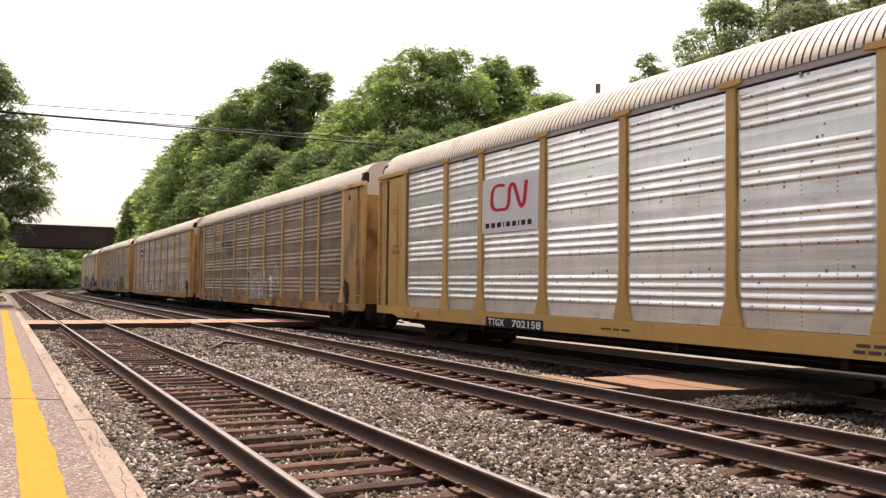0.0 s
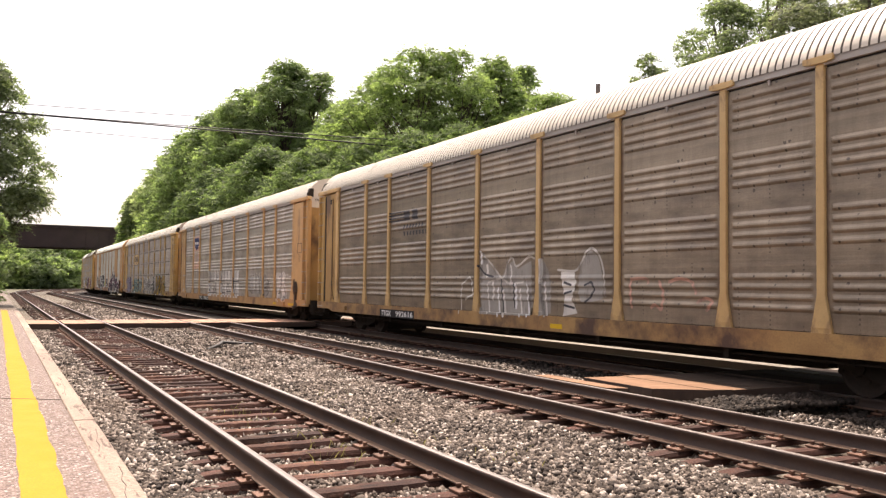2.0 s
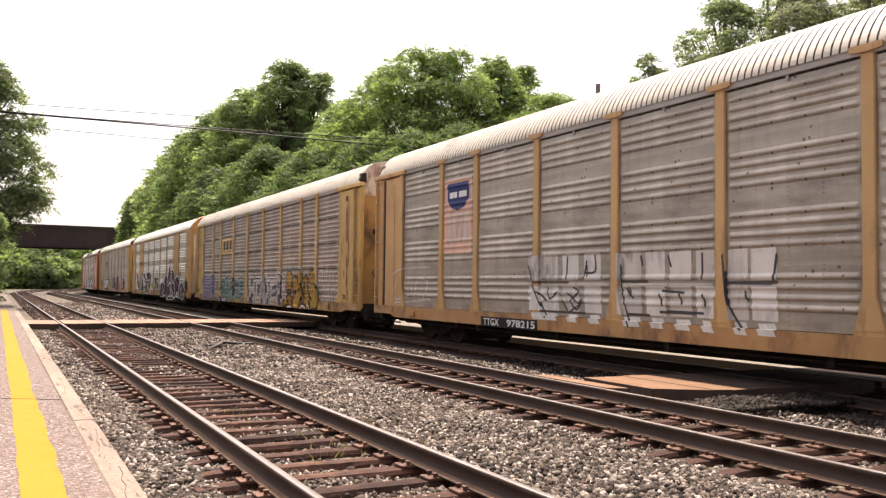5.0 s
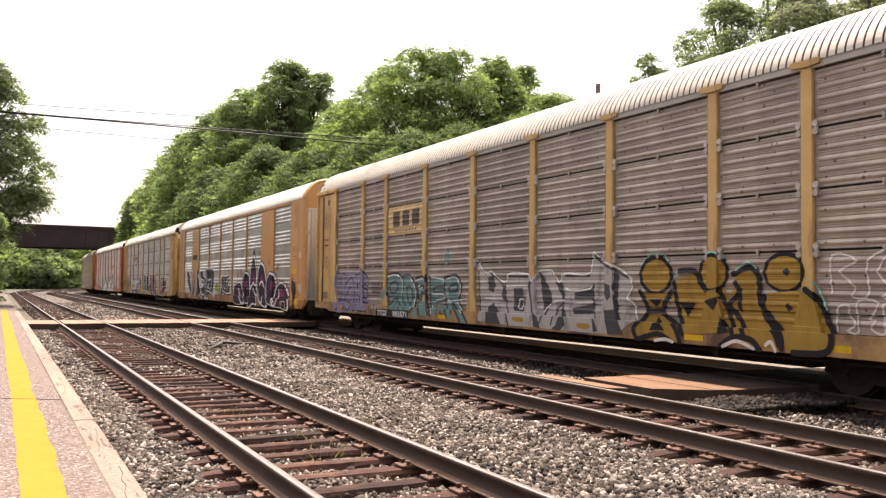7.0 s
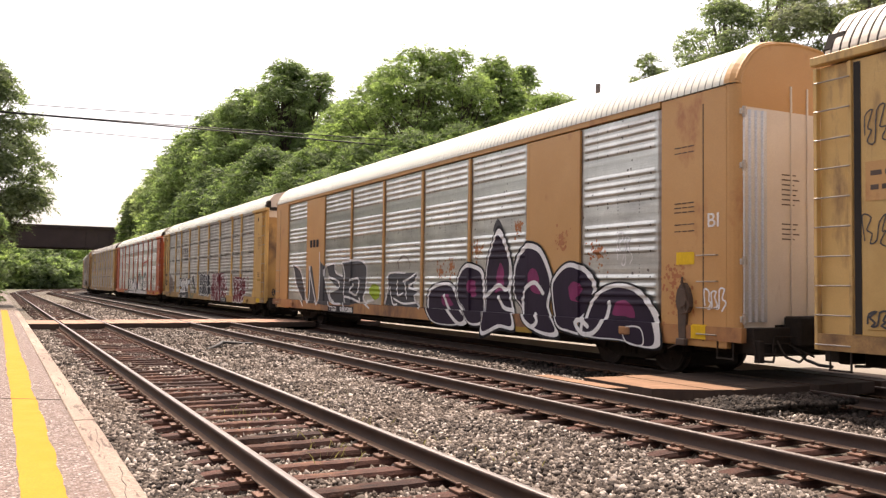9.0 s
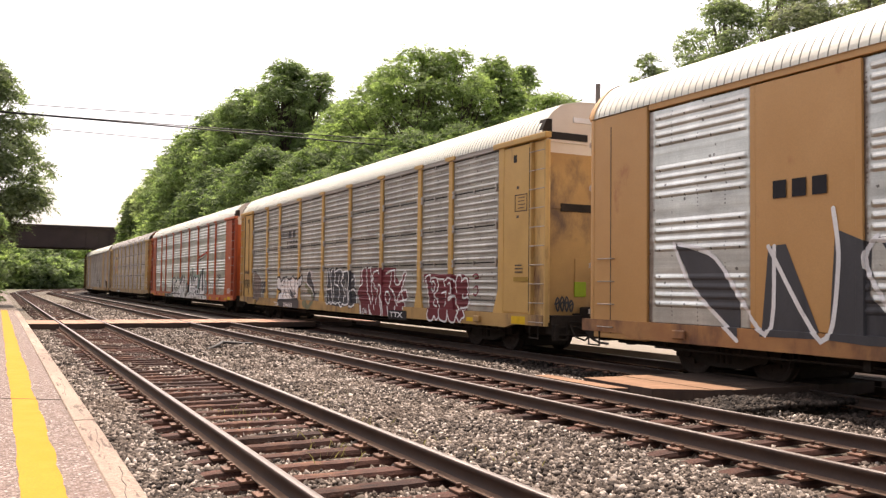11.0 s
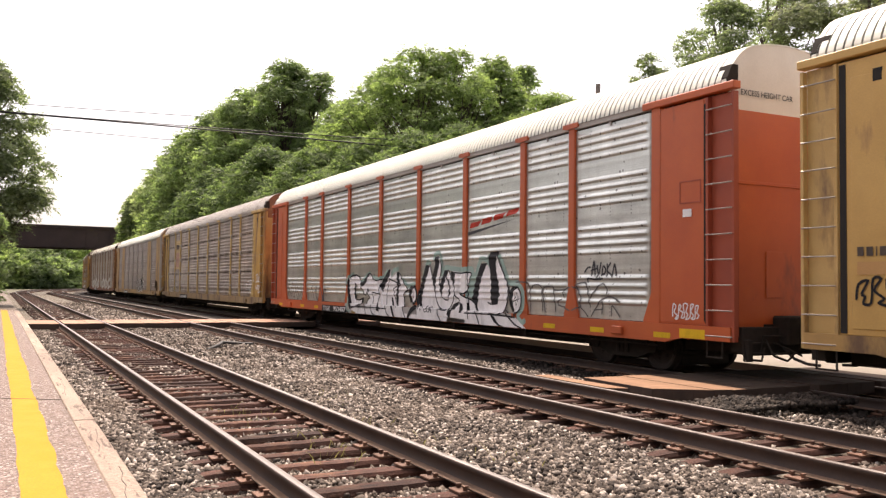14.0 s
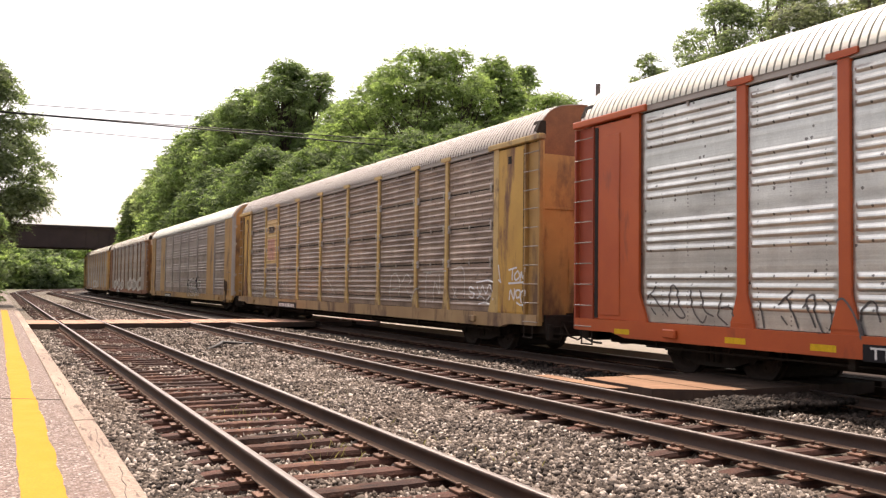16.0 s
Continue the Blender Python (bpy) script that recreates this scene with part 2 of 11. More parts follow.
M["leaf_c"] = leaf_material("haze_pale_broadleaf", (0.17, 0.205, 0.13), (0.42, 0.47, 0.288))
M["leaf_d"] = leaf_material("greyish_leaf", (0.13, 0.14, 0.113), (0.33, 0.345, 0.271))
# shade of the low woods put into a darker green; dark bushes share it
M["leaf_f"] = leaf_material("shade_deepened_leaf", (0.0825, 0.116, 0.0647), (0.237, 0.303, 0.155))
M["leaf_e"] = leaf_material("grey_green_leaf", (0.11, 0.135, 0.0881), (0.31, 0.36, 0.237))
M["grass"] = leaf_material("dry_grass", (0.13, 0.12, 0.05), (0.30, 0.25, 0.13))
M["hose"] = material("black_rubber", (0.025, 0.022, 0.02), None, 3.0, 0.6)

# rolling stock paints
M["yellow"] = material("aged_yellow_paint", (0.56, 0.345, 0.105), (0.47, 0.28, 0.08), 0.9, 0.55, grain=45, bump=0.08, stain=(0.20, 0.10, 0.045), stain_at=(0.60, 0.74), stain_scale=1.2, stain_stretch=(1, 1.2, 0.35), vary=0.07, mottle=0.2)
M["yellow_pale"] = material("faded_yellow_paint", (0.59, 0.39, 0.145), (0.48, 0.30, 0.10), 0.9, 0.6, grain=45, bump=0.08, stain=(0.17, 0.095, 0.05), stain_at=(0.54, 0.70), stain_scale=1.3, stain_stretch=(1, 1.2, 0.35), vary=0.08, mottle=0.2)
M["yellow_grimy"] = material("grimy_yellow_paint", (0.47, 0.285, 0.095), (0.35, 0.205, 0.07), 0.9, 0.6, grain=45, bump=0.1, stain=(0.15, 0.085, 0.045), stain_at=(0.50, 0.66), stain_scale=1.4, stain_stretch=(1, 1.1, 0.4), vary=0.08, mottle=0.2)
M["peach"] = material("faded_peach_yellow_paint", (0.585, 0.36, 0.155), (0.475, 0.28, 0.115), 0.9, 0.6, grain=45, bump=0.08, stain=(0.19, 0.10, 0.055), stain_at=(0.56, 0.72), stain_scale=1.3, stain_stretch=(1, 1.2, 0.35), vary=0.07, mottle=0.2)
M["peach_rusty"] = material("rust_stained_peach_paint", (0.50, 0.29, 0.115), (0.38, 0.19, 0.075), 1.2, 0.6, grain=45, bump=0.12, stain=(0.16, 0.075, 0.04), stain_at=(0.50, 0.64), stain_scale=1.4, stain_stretch=(1, 0.8, 0.4), mottle=0.2)
M["end_grimy"] = material("sooty_yellow_end", (0.45, 0.275, 0.095), (0.34, 0.195, 0.07), 0.8, 0.6, grain=40, stain=(0.12, 0.07, 0.04), stain_at=(0.5, 0.66), stain_scale=0.9, stain_stretch=(0.8, 1, 0.5), mottle=0.2)
M["sill_grimy"] = material("rust_streaked_yellow", (0.44, 0.265, 0.10), (0.29, 0.155, 0.06), 1.1, 0.65, grain=35, bump=0.15, stain=(0.085, 0.045, 0.03), stain_at=(0.44, 0.62), stain_scale=1.5, stain_stretch=(1, 0.6, 0.6), vary=0.08)
M["rusty_yellow"] = material("rusted_yellow_sheet", (0.34, 0.175, 0.06), (0.22, 0.10, 0.045), 0.8, 0.7, grain=40, bump=0.2, stain=(0.10, 0.05, 0.032), stain_at=(0.45, 0.62), stain_scale=1.3, stain_stretch=(1, 1.2, 0.35), mottle=0.2)
M["ochre"] = material("ochre_paint", (0.46, 0.245, 0.080), (0.51, 0.285, 0.105), 0.7, 0.5, grain=45, bump=0.06, stain=(0.33, 0.12, 0.04), stain_at=(0.58, 0.70), stain_scale=0.9, stain_stretch=(1, 1.0, 0.6), mottle=0.2)
M["ochre_burnt"] = material("burnt_spray", (0.36, 0.12, 0.045), (0.42, 0.20, 0.07), 2.0, 0.6, grain=40, bump=0)
M["ochre_rusty"] = material("rust_stained_ochre_paint", (0.42, 0.215, 0.075), (0.29, 0.125, 0.05), 1.3, 0.6, grain=45, bump=0.12, stain=(0.13, 0.06, 0.035), stain_at=(0.47, 0.63), stain_scale=1.2, stain_stretch=(1, 0.8, 0.4), mottle=0.2)
M["orange"] = material("orange_paint", (0.50, 0.105, 0.024), (0.42, 0.078, 0.02), 0.9, 0.5, grain=45, bump=0.06, stain=(0.16, 0.045, 0.025), stain_at=(0.60, 0.74), stain_scale=1.2, stain_stretch=(1, 1.2, 0.35), mottle=0.2)
M["orange_dark"] = material("rust_orange_paint", (0.36, 0.07, 0.028), (0.27, 0.052, 0.024), 0.9, 0.6, grain=45, bump=0.06, mottle=0.2)
M["cream"] = material("cream_paint", (0.70, 0.64, 0.55), (0.60, 0.53, 0.44), 0.8, 0.6, grain=45, bump=0.06, stain=(0.30, 0.2, 0.13), stain_at=(0.66, 0.8), stain_stretch=(1, 1, 0.3), mottle=0.2)
M["cream_rusty"] = material("rust_stained_white_paint", (0.68, 0.60, 0.51), (0.56, 0.46, 0.37), 0.8, 0.65, grain=45, bump=0.06, stain=(0.26, 0.12, 0.065), stain_at=(0.50, 0.62), stain_scale=1.4, stain_stretch=(1, 1, 0.6), mottle=0.2)
M["tan_sill"] = material("tan_weathered_sill", (0.40, 0.27, 0.135), (0.30, 0.185, 0.09), 1.1, 0.65, grain=35, bump=0.12, stain=(0.12, 0.07, 0.045), stain_at=(0.50, 0.64), stain_scale=1.6, stain_stretch=(1, 0.9, 0.3), mottle=0.2)
M["post_beige"] = material("faded_beige_post", (0.62, 0.425, 0.19), (0.50, 0.325, 0.135), 1.2, 0.6, grain=45, bump=0.1, stain=(0.17, 0.10, 0.06), stain_at=(0.55, 0.70), stain_scale=1.6, stain_stretch=(1, 1, 0.5), vary=0.08, mottle=0.2)
M["post_worn"] = material("worn_pale_yellow_post", (0.62, 0.44, 0.175), (0.45, 0.30, 0.11), 1.5, 0.6, grain=45, bump=0.1, stain=(0.15, 0.085, 0.055), stain_at=(0.54, 0.68), stain_scale=1.8, stain_stretch=(1, 1, 0.5), vary=0.12, mottle=0.2)
M["yellow_streaked"] = material("rust_streaked_bright_yellow", (0.58, 0.35, 0.075), (0.46, 0.265, 0.06), 0.9, 0.6, grain=45, bump=0.1, stain=(0.17, 0.08, 0.04), stain_at=(0.50, 0.62), stain_scale=1.3, stain_stretch=(1, 1.6, 0.35), mottle=0.2)
M["rust"] = material("rusted_sheet", (0.16, 0.065, 0.035), (0.26, 0.11, 0.05), 1.5, 0.8, grain=40, bump=0.3)
M["galv"] = material("galvanised_sheet", (0.44, 0.47, 0.50), (0.60, 0.63, 0.66), 1.2, 0.4, 0.75, stretch=(1, 2, 0.3), grain=35, bump=0.1)
M["roof_a"] = material("chalky_roof_sheet", (0.60, 0.545, 0.45), (0.51, 0.46, 0.38), 0.5, 0.6, grain=30, bump=0.1, stain=(0.24, 0.20, 0.16), stain_at=(0.58, 0.75), stain_stretch=(0.4, 1, 0.4), mottle=0.2)
M["roof_b"] = material("white_roof_sheet", (0.72, 0.71, 0.61), (0.64, 0.63, 0.53), 0.5, 0.5, grain=30, bump=0.1, stain=(0.38, 0.33, 0.27), stain_at=(0.62, 0.8), mottle=0.2)
M["roof_c"] = material("dulled_roof_sheet", (0.44, 0.395, 0.35), (0.36, 0.32, 0.285), 0.5, 0.6, grain=30, bump=0.1, stain=(0.22, 0.18, 0.15), stain_at=(0.56, 0.74), stain_stretch=(0.4, 1, 0.4), mottle=0.2)
# groove colours: the shade between the roof ribs, painted darker than the sheet
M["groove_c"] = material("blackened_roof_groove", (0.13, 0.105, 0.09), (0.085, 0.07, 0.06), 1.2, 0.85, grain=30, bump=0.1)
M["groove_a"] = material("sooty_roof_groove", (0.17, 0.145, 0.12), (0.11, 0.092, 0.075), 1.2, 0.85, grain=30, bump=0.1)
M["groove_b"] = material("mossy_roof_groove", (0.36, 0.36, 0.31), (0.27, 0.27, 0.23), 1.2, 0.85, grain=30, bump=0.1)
M["plate_grey"] = material("smooth_silver_plate", (0.66, 0.665, 0.66), (0.57, 0.575, 0.57), 0.8, 0.5, 0.3, stretch=(1, 1, 0.3), grain=30, mottle=0.2)
M["lug"] = material("galvanised_lug", (0.50, 0.47, 0.43), (0.34, 0.30, 0.26), 6.0, 0.5, 0.3, grain=60)
M["toprail"] = material("grey_top_rail", (0.34, 0.31, 0.28), (0.42, 0.385, 0.345), 1.0, 0.6, 0.2, stretch=(1, 0.4, 1), mottle=0.2)
M["under"] = material("grimy_underframe", (0.024, 0.020, 0.017), (0.042, 0.033, 0.027), 2.0, 0.9, grain=30, spec=0.15)
M["brake"] = material("rusty_brake_rigging", (0.10, 0.065, 0.045), (0.06, 0.045, 0.035), 4.0, 0.8, grain=40)
M["wheel"] = material("dark_wheel_steel", (0.035, 0.028, 0.024), (0.055, 0.04, 0.032), 3.0, 0.8, 0.1, spec=0.2)
M["dark"] = material("dark_gap", (0.02, 0.017, 0.015), None, 2.0, 0.9)
M["steel"] = material("worn_steel", (0.40, 0.37, 0.33), (0.28, 0.24, 0.2), 4.0, 0.45, 0.5)
M["p_silver"] = panel_material("bright_galvanised_panel", (0.91, 0.935, 0.895), (0.70, 0.725, 0.69), 0.34, 0.82, 0.3, (0.42, 0.42, 0.42), (0.58, 0.8), 0.6)
M["p_silver_dull"] = panel_material("dulled_galvanised_panel", (0.625, 0.64, 0.605), (0.445, 0.458, 0.43), 0.34, 0.84, 0.35, (0.30, 0.29, 0.28), (0.54, 0.78), 0.6)
M["p_grey"] = panel_material("dull_galvanised_panel", (0.455, 0.442, 0.402), (0.325, 0.317, 0.288), 0.43, 0.62, 0.45, (0.14, 0.125, 0.115), (0.55, 0.8), 0.25)
M["p_stained"] = panel_material("stained_grey_brown_panel", (0.40, 0.318, 0.255), (0.26, 0.20, 0.163), 0.40, 0.52, 0.6, (0.105, 0.078, 0.066), (0.46, 0.70), 0.3)
M["p_dusk"] = panel_material("dusky_smooth_panel", (0.34, 0.285, 0.245), (0.25, 0.205, 0.18), 0.5, 0.35, 0.4, (0.12, 0.095, 0.08), (0.5, 0.75), 0.2)
M["p_umber"] = panel_material("sooty_brown_panel", (0.315, 0.256, 0.188), (0.212, 0.171, 0.126), 0.44, 0.45, 0.6, (0.10, 0.078, 0.065), (0.48, 0.72), 0.6)
M["p_faded"] = panel_material("faded_grey_brown_panel", (0.45, 0.405, 0.34), (0.31, 0.276, 0.23), 0.45, 0.45, 0.5, (0.15, 0.125, 0.108), (0.53, 0.76), 0.4)
M["p_csx"] = panel_material("sooty_grey_panel", (0.355, 0.303, 0.255), (0.24, 0.205, 0.172), 0.46, 0.44, 0.45, (0.12, 0.097, 0.082), (0.53, 0.78), 0.2)
# graffiti and stencil paints
for key, c in (("white", (0.80, 0.80, 0.79)), ("black", (0.016, 0.015, 0.018)), ("red", (0.55, 0.02, 0.045)), ("crimson", (0.175, 0.030, 0.038)), ("purple", (0.024, 0.014, 0.031)),
               ("magenta", (0.22, 0.03, 0.11)), ("teal", (0.15, 0.29, 0.275)), ("mint", (0.33, 0.60, 0.52)), ("lilac", (0.27, 0.25, 0.34)), ("gold", (0.365, 0.228, 0.042)),
               ("charcoal", (0.07, 0.07, 0.075)), ("silver", (0.45, 0.425, 0.395)), ("olive", (0.20, 0.21, 0.13)), ("chalk", (0.62, 0.585, 0.53)), ("pink", (0.58, 0.34, 0.26)),
               ("navy", (0.03, 0.045, 0.16)), ("safety", (0.75, 0.48, 0.02)), ("buff", (0.66, 0.48, 0.25)), ("ghost", (0.37, 0.345, 0.31)), ("brownline", (0.10, 0.075, 0.06)), ("signred", (0.50, 0.045, 0.022)), ("lime", (0.30, 0.42, 0.03)), ("rose", (0.78, 0.50, 0.38)), ("mist", (0.74, 0.71, 0.66)), ("umber", (0.24, 0.185, 0.16)), ("fresh", (0.93, 0.905, 0.895)), ("haze", (0.36, 0.50, 0.44)), ("pencil", (0.15, 0.147, 0.143))):
    M["g_" + key] = material(key + "_spray", c, tuple(v * 0.8 for v in c), 2.0, 0.65, grain=40, bump=0, spec=0.25, mottle=0.25, stretch=(1, 1, 0.4), stain=(0.13, 0.11, 0.095) if key in ("chalk", "silver", "white", "ghost", "lilac", "teal", "pink") else tuple(v * 0.6 for v in c), stain_at=(0.52, 0.72) if key != "white" else (0.6, 0.8), stain_scale=2.5, stain_stretch=(1, 1.2, 0.5))


# ---- builders ----
def part(name, data, mat, parent, label="", m=None):
    me = data
    if isinstance(data, bmesh.types.BMesh):
        me = bpy.data.meshes.new(name)
        data.to_mesh(me)
        data.free()
    if mat is not None and not me.materials:
        me.materials.append(mat)
    ob = new(name, me)
    ob.parent = parent
    if m is not None:
        ob.matrix_local = m
    if label:
        tagged(ob, label)
    return ob


def box(bm, x0, x1, y0, y1, z0, z1, bevel=0.0):
    vs = [bm.verts.new((x, y, z)) for x in (x0, x1) for y in (y0, y1) for z in (z0, z1)]
    fs = [bm.faces.new([vs[i] for i in q]) for q in ((0, 1, 3, 2), (4, 6, 7, 5), (0, 4, 5, 1), (2, 3, 7, 6), (0, 2, 6, 4), (1, 5, 7, 3))]
    if bevel:
        es = list({e for f in fs for e in f.edges})
        bmesh.ops.bevel(bm, geom=es, offset=bevel, segments=1, affect="EDGES")
    return vs


def prism(bm, pts, axis, a, b):
    """A closed outline of (u, v) pulled from a to b along an axis; u, v are the two others in order."""
    def put(u, v, w):
        return {"x": (w, u, v), "y": (u, w, v), "z": (u, v, w)}[axis]
    va = [bm.verts.new(put(u, v, a)) for u, v in pts]
    vb = [bm.verts.new(put(u, v, b)) for u, v in pts]
    n = len(pts)
    bm.faces.new(va)
    bm.faces.new(vb[::-1])
    for i in range(n):
        bm.faces.new((va[i], vb[i], vb[(i + 1) % n], va[(i + 1) % n]))
    bmesh.ops.recalc_face_normals(bm, faces=bm.faces)


def rod(bm, a, b, r, n=8, r2=None):
    a, b = Vector(a), Vector(b)
    d = (b - a).normalized()
    u = d.orthogonal().normalized()
    w = d.cross(u)
    rings = []
    for c, rad in ((a, r), (b, r if r2 is None else r2)):
        rings.append([bm.verts.new(c + (u * math.cos(k * math.tau / n) + w * math.sin(k * math.tau / n)) * rad) for k in range(n)])
    for k in range(n):
        bm.faces.new((rings[0][k], rings[0][(k + 1) % n], rings[1][(k + 1) % n], rings[1][k]))
    bm.faces.new(rings[0][::-1])
    bm.faces.new(rings[1])


def fast_mesh(name, verts, faces):
    """faces: an array of quads or triangles, all of one size."""
    me = bpy.data.meshes.new(name)
    verts, faces = np.asarray(verts, np.float32), np.asarray(faces, np.int32)
    k = faces.shape[1]
    me.vertices.add(len(verts))
    me.vertices.foreach_set("co", verts.ravel())
    me.loops.add(faces.size)
    me.loops.foreach_set("vertex_index", faces.ravel())
    me.polygons.add(len(faces))
    me.polygons.foreach_set("loop_start", np.arange(0, faces.size, k, dtype=np.int32))
    me.update(calc_edges=True)
    return me


# ---- the line: straight, then a bend to the far right ----
BEND_Y, BEND_R, X_A, X_B, X_C = 125.0, 220.0, 2.795, 7.27, 12.28


def along(x, s):
    """The place s metres along the line, on the strand at x; and its heading."""
    if s <= BEND_Y:
        return x, s, 0.0
    a = (s - BEND_Y) / (BEND_R)
    r = BEND_R + X_C - x
    return X_C + BEND_R - r * math.cos(a), BEND_Y + r * math.sin(a), a


S_ROW = [-25, 0, 20, 40, 60, 90, 110, 125] + [125 + 6 * i for i in range(1, 40)]


def strip(name, edges, mat, parent=None, closed=False, rows=S_ROW):
    """A cross-section of (x offset, z) points swept along the line."""
    vs, fs = [], []
    n = len(edges)
    for s in rows:
        for x, z in edges:
            px, py, _ = along(x, s)
            vs.append((px, py, z))
    for i in range(len(rows) - 1):
        for j in range(n if closed else n - 1):
            a, b = i * n + j, i * n + (j + 1) % n
            fs.append((a, b, b + n, a + n))
    me = fast_mesh(name, vs, fs)
    return part(name, me, mat, parent)


ground = strip("ground", [(-1500, -0.5), (-40, -0.5), (0.9, -0.42), (14.6, -0.42), (24, -0.3), (60, 2.0), (1500, 2.0)], M["earth"], rows=[-1200, -25, 0, 40, 80, 125, 200, 1600])
tagged(ground, "dusty verge with sparse grass beside the tracks", "ground", kind="structure")
ballast = strip("ballast_bed", [(0.75, -0.6), (0.95, -0.235), (1.4, -0.25), (1.7, -0.275), (4.0, -0.275), (4.3, -0.24), (5.6, -0.24), (6.0, -0.262), (6.6, -0.265), (8.0, -0.265), (8.8, -0.25), (9.5, -0.255)], M["ballast"])
tagged(ballast, "grey crushed stone bed under the three tracks", "ballast", kind="structure")
# dark strip of bed with the shadow under the train painted in
shaded_bed = strip("ballast_bed", [(9.5, -0.255), (10.6, -0.31), (13.8, -0.33), (14.5, -0.5)], M["ballast_shaded"])
tagged(shaded_bed, "stone bed under the far track, darkened for the train's shadow", "ballast", kind="structure")
far_paving = new("pavement", None)
bm = bmesh.new()
box(bm, 14.15, 24.0, -25, 118, -0.4, -0.06)
part("slab", bm, M["paving"], far_paving)
tagged(far_paving, "pale sunlit paving on the far side of the tracks", "pavement", kind="structure")

# unseen plain wall behind the platform, added to dim reflections in the wagon sides
wall = new("unseen_wall", None)
tagged(wall, "plain grey brick wall along the back of the platform", "wall", kind="structure")
bm = bmesh.new()
box(bm, -7.45, -7.0, -25, 124, -0.5, 6.0)
part("wall_face", bm, M["brick"], wall)

yard = new("gravel_yard", None)
tagged(yard, "pinkish gravel beyond the end of the platform", "ground", kind="structure")
bm = bmesh.new()
prism(bm, [(-7.0, 48.31), (0.94, 48.31), (0.94, 124.0), (-7.0, 124.0)], "z", -0.5, -0.03)
part("gravel", bm, M["yard"], yard)

# platform with its painted line and kerb timbers
platform = new("platform", None)
bm = bmesh.new()
box(bm, -7.0, 0.735, -12, 48.3, -0.5, 0.03)
part("slab", bm, M["platform"], platform)
bm = bmesh.new()
line = [(-7.0, 16.6), (-3.0, 14.1), (-1.0, 12.8), (0.1, 12.07), (0.735, 11.66)]
for (xa, ya), (xb, yb) in zip(line, line[1:]):
    prism(bm, [(xa, ya - 0.012), (xb, yb - 0.009), (xb, yb + 0.009), (xa, ya + 0.012)], "z", 0.02, 0.0365)
part("joint", bm, M["brake"], platform, "dark joint across the platform")
rng = random.Random(4)
vs, fs = [], []
ys = [-12 + 0.11 * i for i in range(int(60.2 / 0.11))]
wl = wr = 0.0
for i, y in enumerate(ys):
    wl, wr = wl * 0.8 + rng.uniform(-0.006, 0.006), wr * 0.8 + rng.uniform(-0.008, 0.008)
    wob = 0.006 * math.sin(y * 0.9) + 0.004 * math.sin(y * 3.3 + 1)
    vs += [(0.185 + wl, y, 0.034), (0.462 + wr + wob, y, 0.034)]
    if i:
        fs.append((2 * i - 2, 2 * i - 1, 2 * i + 1, 2 * i))
part("yellow_line", fast_mesh("yellow_line", vs, fs), M["stripe"], platform, "worn yellow safety line with ragged edges")
tagged(platform, "low pinkish asphalt platform with a yellow line", "platform", kind="structure")
kerb = new("kerb", None)
tagged(kerb, "pale cracked kerb along the platform edge", "kerb", kind="structure")
bm = bmesh.new()
box(bm, 0.735, 0.95, 0.012, 9.188, -0.5, 0.042, 0.012)
me = None
for i in range(-1, 5):
    y = 0.61 + 9.2 * i
    if me is None:
        o = part("kerb_stone", bm, M["kerb"], kerb, m=pose(0, y, 0))
        me = o.data
    else:
        o = part("kerb_stone", me, None, kerb, m=pose(0.004 * (i % 2), y, 0.003 * (i % 3)))


CRACKS = (((0.90, 9.16), (0.88, 8.77), (0.84, 8.47), (0.845, 8.23), (0.81, 7.97)), ((0.86, 13.47), (0.86, 12.9), (0.82, 12.4), (0.81, 11.91)), ((0.89, 7.25), (0.885, 6.99), (0.85, 6.76), (0.855, 6.54), (0.82, 6.34), (0.81, 6.17)), ((0.84, 11.04), (0.855, 10.46), (0.87, 10.1)))
for line in CRACKS:
    bm = bmesh.new()
    for (xa, ya), (xb, yb) in zip(line, line[1:]):
        prism(bm, [(xa - 0.003, ya), (xa + 0.002, ya), (xb + 0.003, yb), (xb - 0.002, yb)], "z", 0.030, 0.0465)
    part("crack", bm, M["brake"], kerb, "dark weathered crack in the kerb")


# ---- the three tracks ----
def rail_profile(x):
    h = [(-0.075, -0.175), (-0.075, -0.163), (-0.012, -0.145), (-0.010, -0.05), (-0.036, -0.037), (-0.036, -0.006), (-0.030, 0.0)]
    return [(x + a, b) for a, b in h] + [(x - a, b) for a, b in reversed(h)]


TIES = []
for seed in range(7):
    # a worn timber: split and rounded edges that wander along its length
    rr = random.Random(50 + seed)
    half, cuts, rows = 1.3 - rr.uniform(0, 0.05), 11, []
    for i in range(cuts + 1):
        x = -half + 2 * half * i / cuts
        e = 0.02 if i in (0, cuts) else 0.0
        a, b = rr.uniform(-0.014, 0.008), rr.uniform(-0.008, 0.014)
        top = -0.197 - e - rr.uniform(0, 0.009)
        rows.append([(x, -0.115 + a, -0.375), (x, -0.115 + a, top - 0.03 - rr.uniform(0, 0.02)), (x, -0.088 + a, top), (x, 0.09 + b, top - rr.uniform(0, 0.008)), (x, 0.115 + b, top - 0.025), (x, 0.115 + b, -0.375)])
    fs = [(i * 6 + j, i * 6 + j + 1, i * 6 + j + 7, i * 6 + j + 6) for i in range(cuts) for j in range(5)] + [tuple(range(6))[::-1], tuple(cuts * 6 + j for j in range(6))]
    me = bpy.data.meshes.new("tie")
    me.from_pydata([v for row in rows for v in row], [], fs)
    me.materials.append(M["tie"])
    TIES.append(me)
